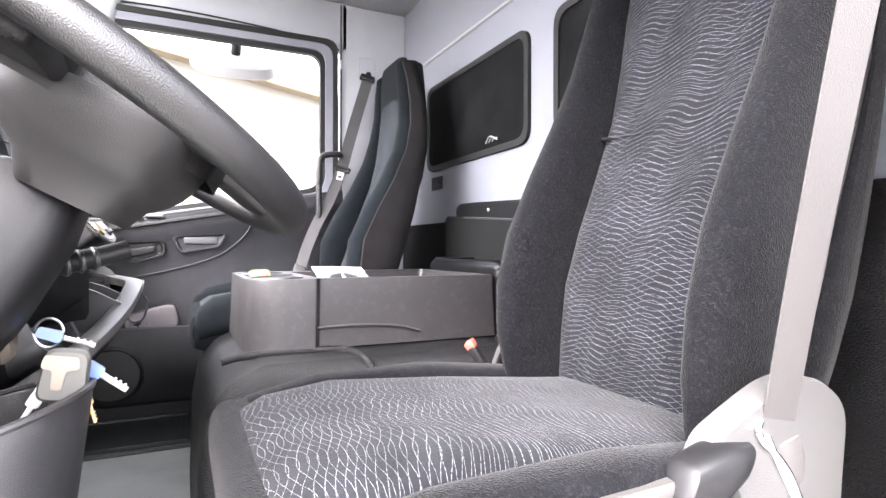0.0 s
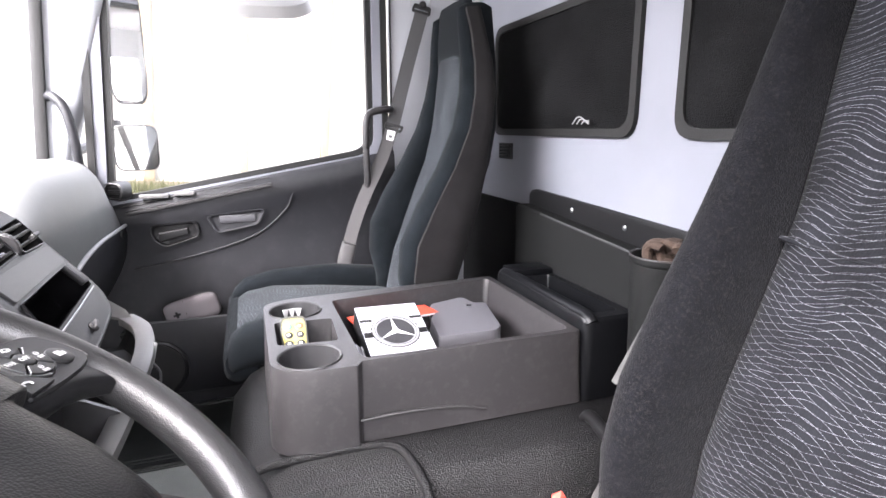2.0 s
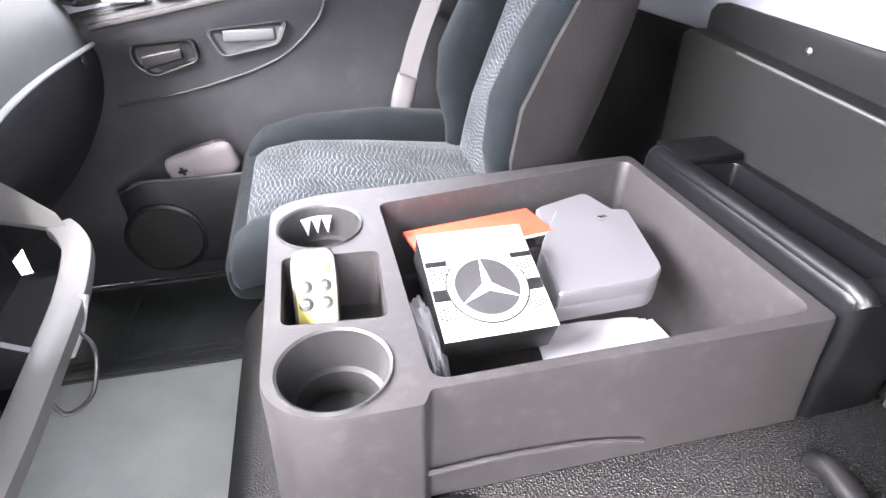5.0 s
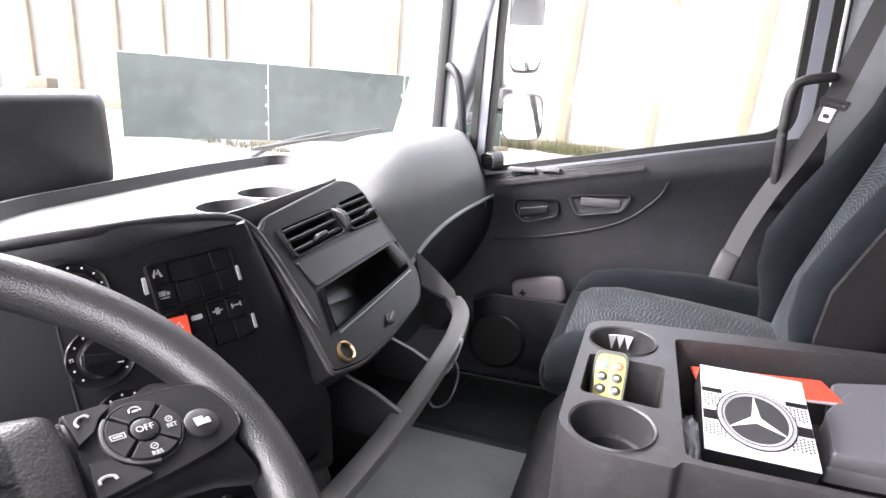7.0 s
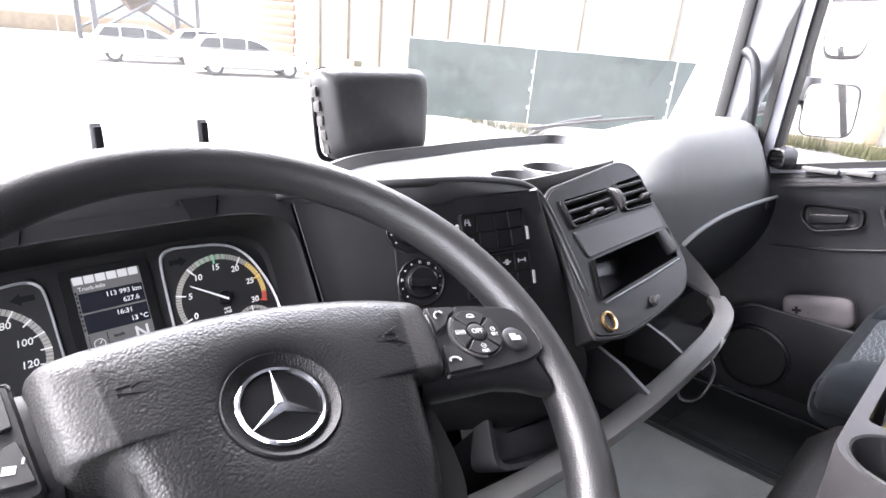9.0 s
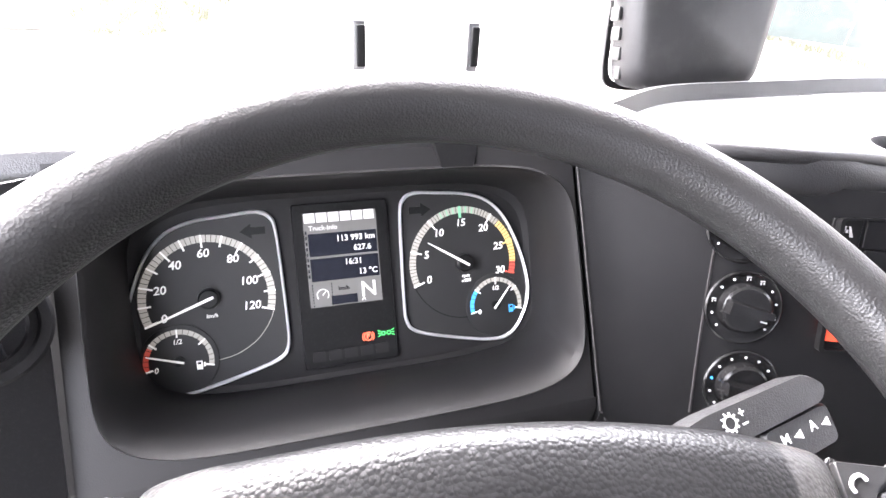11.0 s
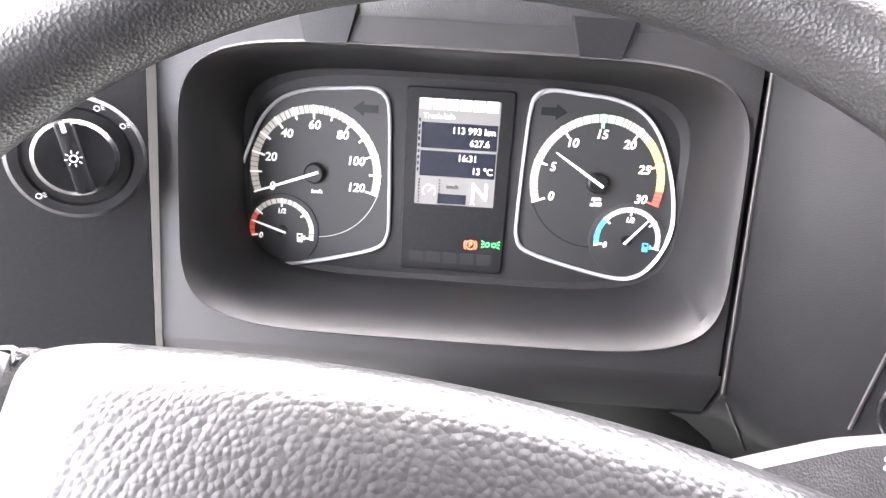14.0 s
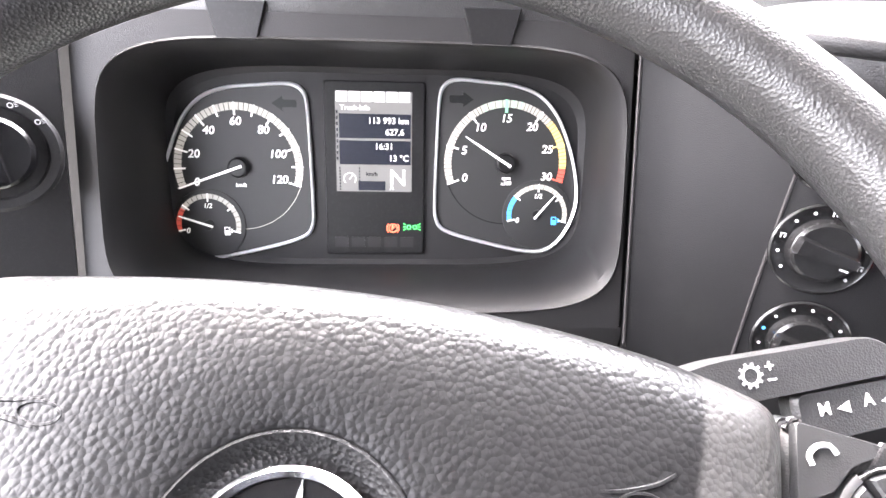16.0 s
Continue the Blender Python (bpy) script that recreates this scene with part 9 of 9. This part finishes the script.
def seat_bar():
    th = thing("backrest_bar", "pale painted steel bar with bolt holes beside the driver backrest", "bar", (0.667, 0.945, 0.79))
    a, b = Vector((0.0, 0.0, -0.02)), Vector((0.083, -0.020, 0.285))
    y = (b - a).normalized()
    M = basis(a, Vector((0.85, 0.1, -0.45)), y)
    L = (b - a).length
    bm = bm_new()
    box(bm, (0, L / 2, 0), (0.034, L, 0.012), 0.003, m=M)
    bar = part("bar", bm, BAR_PAINT, th)
    for v in (0.055, L - 0.06):
        bm = bm_new()
        revolve(bm, M @ Matrix.Translation((0, v, 0.006)), [(0.007, 0), (0.006, 0.001), (0, 0.0008)], 18)
        revolve(bm, M @ Matrix.Translation((0, v, -0.006)) @ Matrix.Rotation(math.pi, 4, "X"), [(0.007, 0), (0.006, 0.001), (0, 0.0008)], 18)
        part("bolt_hole", bm, RUBBER, bar)
    bm = bm_new()
    box(bm, (0.012, L - 0.02, 0.0), (0.05, 0.07, 0.03), 0.008, m=M)
    box(bm, (0.03, L + 0.03, 0.0), (0.04, 0.06, 0.024), 0.008, m=M)
    part("latch", bm, PL_BLACK, th, "black latch block")
    for dx in (0.002, 0.022):
        bm = bm_new()
        revolve(bm, M @ Matrix.Translation((dx, L - 0.05, 0.014)), [(0.005, 0), (0.005, 0.003), (0.003, 0.004), (0, 0.004)], 14)
        part("bolt", bm, CHROME, th)


seat_bar()


def glove_bucket():
    th = thing("bucket", "dark grey plastic bin hung on the rear panel", "bin", (0.846, 1.078, 0.70))
    bm = bm_new()
    revolve(bm, Matrix.Identity(4), [(0, 0), (0.044, 0), (0.049, 0.008), (0.0555, 0.214), (0.059, 0.216), (0.060, 0.220), (0.060, 0.226), (0.0545, 0.226), (0.047, 0.012), (0, 0.010)], 40)
    part("pail", bm, BOX_DARK, th)
    bm = bm_new()
    tube(bm, [Vector((0.0572 * math.cos(a), 0.0572 * math.sin(a), 0.2265)) for a in [2 * math.pi * i / 40 for i in range(40)]], 0.0022, 6, closed=True)
    part("rim", bm, PL_CONSOLE, th, "rubbed grey rim")


glove_bucket()
for k, (dx, dy, rot) in enumerate(((-0.008, 0.012, 20), (0.012, -0.018, -25))):
    th = put(thing("work_glove", "crumpled brown work glove stuffed in the bin", "glove", group="work gloves"), Matrix.Translation((0.846 + dx, 1.078 + dy, 0.897)) @ Matrix.Rotation(radians(rot), 4, "Z") @ Matrix.Diagonal((0.95, 0.95, 0.75, 1)))
    bm = bm_new()
    rows = []
    for j in range(9):
        f = j / 8
        w = 0.036 + 0.006 * math.sin(f * 5)
        rows.append(sup((0.004 * math.sin(7 * f), 0.006 * math.cos(6 * f), -0.05 + 0.09 * f), (w, 0, 0.004), (0, 0.016 + 0.004 * math.sin(9 * f + k), 0), 3, 18))
    pillow(bm, [(r[0] * 0.5 + r[9] * 0.5, (r[0] - r[9]) * 0.5, (r[4] - r[13]) * 0.5) for r in rows], 2.5, 24)
    part("palm", bm, GLOVE, th, smooth=60)
    for j in range(4):
        bm = bm_new()
        x = -0.027 + 0.018 * j
        lean = 0.02 * math.sin(j * 2.1 + k)
        tube(bm, spline([(x, 0, 0.03), (x * 1.15, lean * 0.5, 0.055), (x * 1.3 + lean, lean - 0.01, 0.072 - 0.006 * (j % 2)), (x * 1.3 + lean * 1.6, lean - 0.03, 0.066)], 5), 0.0095, 10)
        part("finger", bm, GLOVE, th, smooth=60)


# ---------------------------------------------------------------- column, keys and levers
def keys():
    o = Vector((-0.07, 0.655, 0.735))
    th = thing("key_bunch", "bunch of keys with a dark fob hanging from the ignition", "keys", o)

    def key(nm, a, b, cap, w, material):
        a, b = Vector(a), Vector(b)
        y = (b - a)
        M = basis(a, y.cross(Vector((0, 1, 0))), y)
        L = y.length
        bm = bm_new()
        box(bm, (0, L * 0.6, 0), (w, L * 0.8, 0.0022), 0.0006, m=M)
        for q in range(3):
            box(bm, (w * 0.6, L * (0.65 + 0.12 * q), 0), (w * 0.4, L * 0.05, 0.002), m=M)
        k_ = part(nm, bm, material, th)
        bm = bm_new()
        plate(bm, M @ Matrix.Translation((0, 0, -0.003)), round_poly([(-w, -0.004), (w, -0.004), (w * 1.2, L * 0.38), (-w * 1.2, L * 0.38)], w * 0.7, 4), 0.006, 0.001)
        part("key_head", bm, cap, k_)
    key("key", (0.006, 0, 0.003), (0.050, 0.004, -0.014), BLUE_KEY, 0.005, STEEL)
    key("key", (0.042, 0.002, -0.032), (0.078, 0.006, -0.062), BLUE_KEY, 0.006, STEEL)
    key("key", (0.02, 0, -0.06), (-0.002, 0, -0.118), PL_CONSOLE, 0.005, STEEL)
    key("key", (0.008, 0.004, -0.05), (-0.02, 0, -0.10), STEEL, 0.005, STEEL)
    for q in range(3):
        key("key", (0.028 + 0.007 * q, 0.003 * q, -0.062), (0.032 + 0.009 * q, 0.003 * q, -0.092), BRASS, 0.0035, BRASS)
    bm = bm_new()
    M = basis((0.028, -0.012, -0.038), (0.97, 0, -0.15), (0.15, 0, 0.97))
    plate(bm, M, round_poly([(-0.021, -0.024), (0.021, -0.024), (0.018, 0.026), (-0.018, 0.026)], 0.01, 5), 0.012, 0.003)
    fb = part("fob", bm, REMOTE_G, th, "dark plastic key fob")
    bm = bm_new()
    plate(bm, M @ Matrix.Translation((-0.004, 0.008, 0.0118)), round_poly([(-0.016, 0.0), (-0.006, -0.002), (-0.005, -0.02), (0.004, -0.02), (0.005, -0.002), (0.016, 0.0), (0.014, 0.012), (-0.014, 0.012)], 0.003, 3), 0.0015)
    part("shield_plate", bm, KEY_PLATE, fb, "pale metal tag")
    bm = bm_new()
    tube(bm, [Vector((0.012 * math.cos(a) + 0.012, 0.0, 0.002 + 0.014 * math.sin(a))) for a in [2 * math.pi * i / 28 for i in range(28)]], 0.0014, 6, closed=True)
    part("key_ring", bm, STEEL, th)
    bm = bm_new()
    revolve(bm, basis((-0.03, 0.01, -0.005), (0, 1, 0), (0, 0, 1), (1, 0, 0)), [(0.022, -0.03), (0.024, -0.01), (0.022, 0.006), (0.016, 0.012), (0, 0.012)], 28)
    part("ignition_lock", bm, KEY_PLATE, th, "pale worn ignition barrel")


KEY_PLATE = mat("worn_pale_metal", (0.16, 0.135, 0.11), 0.4, metal=0.5, vary=0.15)
keys()


def knee_cover():
    th = thing("knee_cover", "dark hollow knee cover under the steering column", "cover", (-0.12, 0.64, 0.45))
    bm = bm_new()
    rings = []
    for r, z, dx in ((0.10, -0.02, -0.05), (0.105, 0.08, -0.02), (0.10, 0.205, 0.0), (0.098, 0.212, 0.0), (0.093, 0.208, 0.0), (0.085, 0.08, -0.01), (0.06, 0.02, -0.03)):
        rings.append([Vector((dx + r * math.cos(a), 1.05 * r * math.sin(a), z + 0.25 * r * math.cos(a))) for a in [2 * math.pi * i / 40 for i in range(40)]])
    skin(bm, rings, True, False)
    part("shell", bm, PL_DARK, th, smooth=50)
    bm = bm_new()
    tube(bm, [Vector((0.099 * math.cos(a), 0.104 * math.sin(a), 0.212 + 0.0245 * math.cos(a))) for a in [2 * math.pi * i / 40 for i in range(40)]], 0.004, 8, closed=True)
    part("rim", bm, PL_CONSOLE, th, "rubbed grey rim")


knee_cover()


def column_stalk():
    th = thing("column_stalk", "black multifunction stalk on the steering column", "stalk", (-0.06, 0.68, 0.80), "column stalks")
    bm = bm_new()
    tube(bm, spline([(-0.03, -0.03, 0.0), (0.0, 0.0, 0.002), (0.03, 0.02, 0.008), (0.065, 0.03, 0.018)], 6), 0.011, 14)
    part("lever", bm, PL_BLACK, th)
    for k in range(3):
        bm = bm_new()
        cyl(bm, basis((0.012 + 0.012 * k, 0.008 + 0.006 * k, 0.003 + 0.003 * k), (0, -0.3, 1), (-0.5, 1, 0)), 0.0125, 0.005, 18, bevel=0.001)
        part("ridge", bm, PL_DARK, th)


column_stalk()

def gear_stalk():
    th = thing("gear_stalk", "grey gear selector stalk with printed gear symbols", "stalk", (-0.118, 0.812, 0.898), "column stalks")
    M = basis((0, 0, 0), (-0.10, 0.98, 0.1), (-0.72, -0.12, 0.66))
    bm = bm_new()
    o = round_poly([(-0.06, -0.014), (0.095, -0.009), (0.104, 0.0), (0.090, 0.012), (0.0, 0.012), (-0.06, 0.004)], 0.008, 5)
    plate(bm, M @ Matrix.Translation((0, 0, -0.018)), o, 0.02, 0.004)
    lv = part("lever", bm, PL_DARK, th, "smooth dark grey lever")
    bm = bm_new()
    plate(bm, M @ Matrix.Translation((0, -0.004, -0.012)), round_poly([(0.036, -0.034), (0.096, -0.031), (0.098, -0.006), (0.036, -0.007)], 0.006, 4), 0.012, 0.003)
    pd = part("paddle", bm, PL_DARK, th, "dark selector paddle")
    bm = bm_new()
    G = M @ Matrix.Translation((0.016, 0.002, 0.0021))
    revolve(bm, G, [(0.0052, 0), (0.0052, 0.0004), (0.0038, 0.0004), (0.0038, 0)], 20)
    for k in range(10):
        box(bm, (0.0058, 0, 0.0002), (0.0016, 0.0014, 0.0004), m=G @ Matrix.Rotation(k * math.pi / 5, 4, "Z"))
    part("gear_symbol", bm, INK_DIM, lv)
    lettering("plus", "+", M @ Matrix.Translation((0.027, 0.005, 0.0021)), 0.009, WHITE, lv)
    lettering("minus", "\u2212", M @ Matrix.Translation((0.027, -0.002, 0.0021)), 0.009, WHITE, lv)
    lettering("letter", "M", M @ Matrix.Translation((0.052, -0.021, 0.0002)), 0.009, WHITE, pd)
    lettering("letter", "A", M @ Matrix.Translation((0.077, -0.020, 0.0002)), 0.009, WHITE, pd)
    for x in (0.062, 0.087):
        bm = bm_new()
        plate(bm, M @ Matrix.Translation((x, -0.0215, 0.0001)), [(-0.003, 0), (0.004, -0.003), (0.004, 0.003)], 0.0004)
        part("arrow", bm, WHITE, pd)


gear_stalk()


def brake_valve():
    th = thing("parking_brake", "black parking brake lever in a moulded housing under the dash", "brake lever", (-0.13, 1.05, 0.70))
    bm = bm_new()
    M = basis((0, 0, 0), (0.25, 1, -0.1), (-0.5, 0, 0.86))
    skin(bm, [[M @ (p + Vector((0, 0, z))) for p in sup((0, 0, 0), (0.075 * k, 0, 0), (0, 0.055 * k, 0), 5, 32)] for k, z in ((1.1, -0.05), (1.0, 0.0), (0.95, 0.006), (0.85, 0.004), (0.8, -0.02), (0.1, -0.022))])
    part("housing", bm, PL_DARK, th, smooth=50)
    bm = bm_new()
    pillow(bm, [(M @ Vector((-0.01, -0.005, -0.02)), (0, 0.018, 0), (0.012, 0, 0.012)), (M @ Vector((0.0, 0.005, 0.02)), (0, 0.022, 0), (0.014, 0, 0.012)), (M @ Vector((0.01, 0.012, 0.045)), (0, 0.024, 0), (0.014, 0, 0.010))], 3)
    part("lever", bm, PL_GLOSS, th, smooth=60)


brake_valve()

# ---------------------------------------------------------------- footwell
th = thing("floor_mat", "dark ribbed rubber mat in the passenger footwell", "mat", (-0.25, 2.08, FLOOR))
bm = bm_new()
box(bm, (0.0, 0.0, 0.004), (0.72, 0.37, 0.008), 0.003)
part("mat_body", bm, MAT_DARK, th)
bm = bm_new()
frame_ring(bm, Matrix.Identity(4), round_poly([(-0.355, -0.18), (0.355, -0.18), (0.355, 0.18), (-0.355, 0.18)], 0.03, 5), round_poly([(-0.34, -0.165), (0.34, -0.165), (0.34, 0.165), (-0.34, 0.165)], 0.025, 5), 0.008, 0.014)
part("border", bm, MAT_DARK, th)
for k in range(3):
    bm = bm_new()
    box(bm, (0.0, -0.160 + 0.018 * k, 0.009), (0.66, 0.006, 0.004), 0.0015)
    part("ridge", bm, MAT_DARK, th)
for k in range(2):
    bm = bm_new()
    box(bm, (0.328 - 0.018 * k, 0.01, 0.009), (0.006, 0.30, 0.004), 0.0015)
    part("ridge", bm, MAT_DARK, th)
bm = bm_new()
box(bm, (-0.02, -0.02, 0.009), (0.008, 0.28, 0.004), 0.0015)
part("ridge", bm, MAT_DARK, th)


def side_vent():
    th = thing("side_vent", "small round side vent at the end of the dashboard", "vent", (-0.222, 2.268, 0.955))
    M = basis((0, 0, 0), (0.9, -0.43, 0), (0, 0, 1))
    bm = bm_new()
    skin(bm, [[M @ (p + Vector((0, 0, z))) for p in sup((0, 0, 0), (0.028 * k, 0, 0), (0, 0.027 * k, 0), 3, 28)] for k, z in ((1.15, -0.03), (1.05, 0.0), (1.0, 0.012), (0.85, 0.014), (0.8, 0.004), (0.1, 0.003))])
    part("pod", bm, PL_DARK, th, smooth=50)
    for k in range(3):
        bm = bm_new()
        box(bm, (0, -0.011 + 0.011 * k, 0.009), (0.040, 0.005, 0.008), 0.0015, m=M)
        part("slat", bm, PL_BLACK, th)
    bm = bm_new()
    box(bm, (-0.06, 0.0, 0.004), (0.016, 0.03, 0.012), 0.005, m=M)
    part("mount_boss", bm, PL_DARK, th)


side_vent()
bm = bm_new()
tube(bm, spline([(0.13, 1.172, 0.596), (0.18, 1.176, 0.603), (0.33, 1.178, 0.604), (0.37, 1.165, 0.604), (0.388, 1.13, 0.603), (0.398, 1.06, 0.592), (0.402, 1.03, 0.55)], 8), 0.008, 10)
tagged(part("tunnel_bead", bm, TUNNEL, smooth=60), "raised moulded bead on the tunnel cover", "trim", kind="structure")
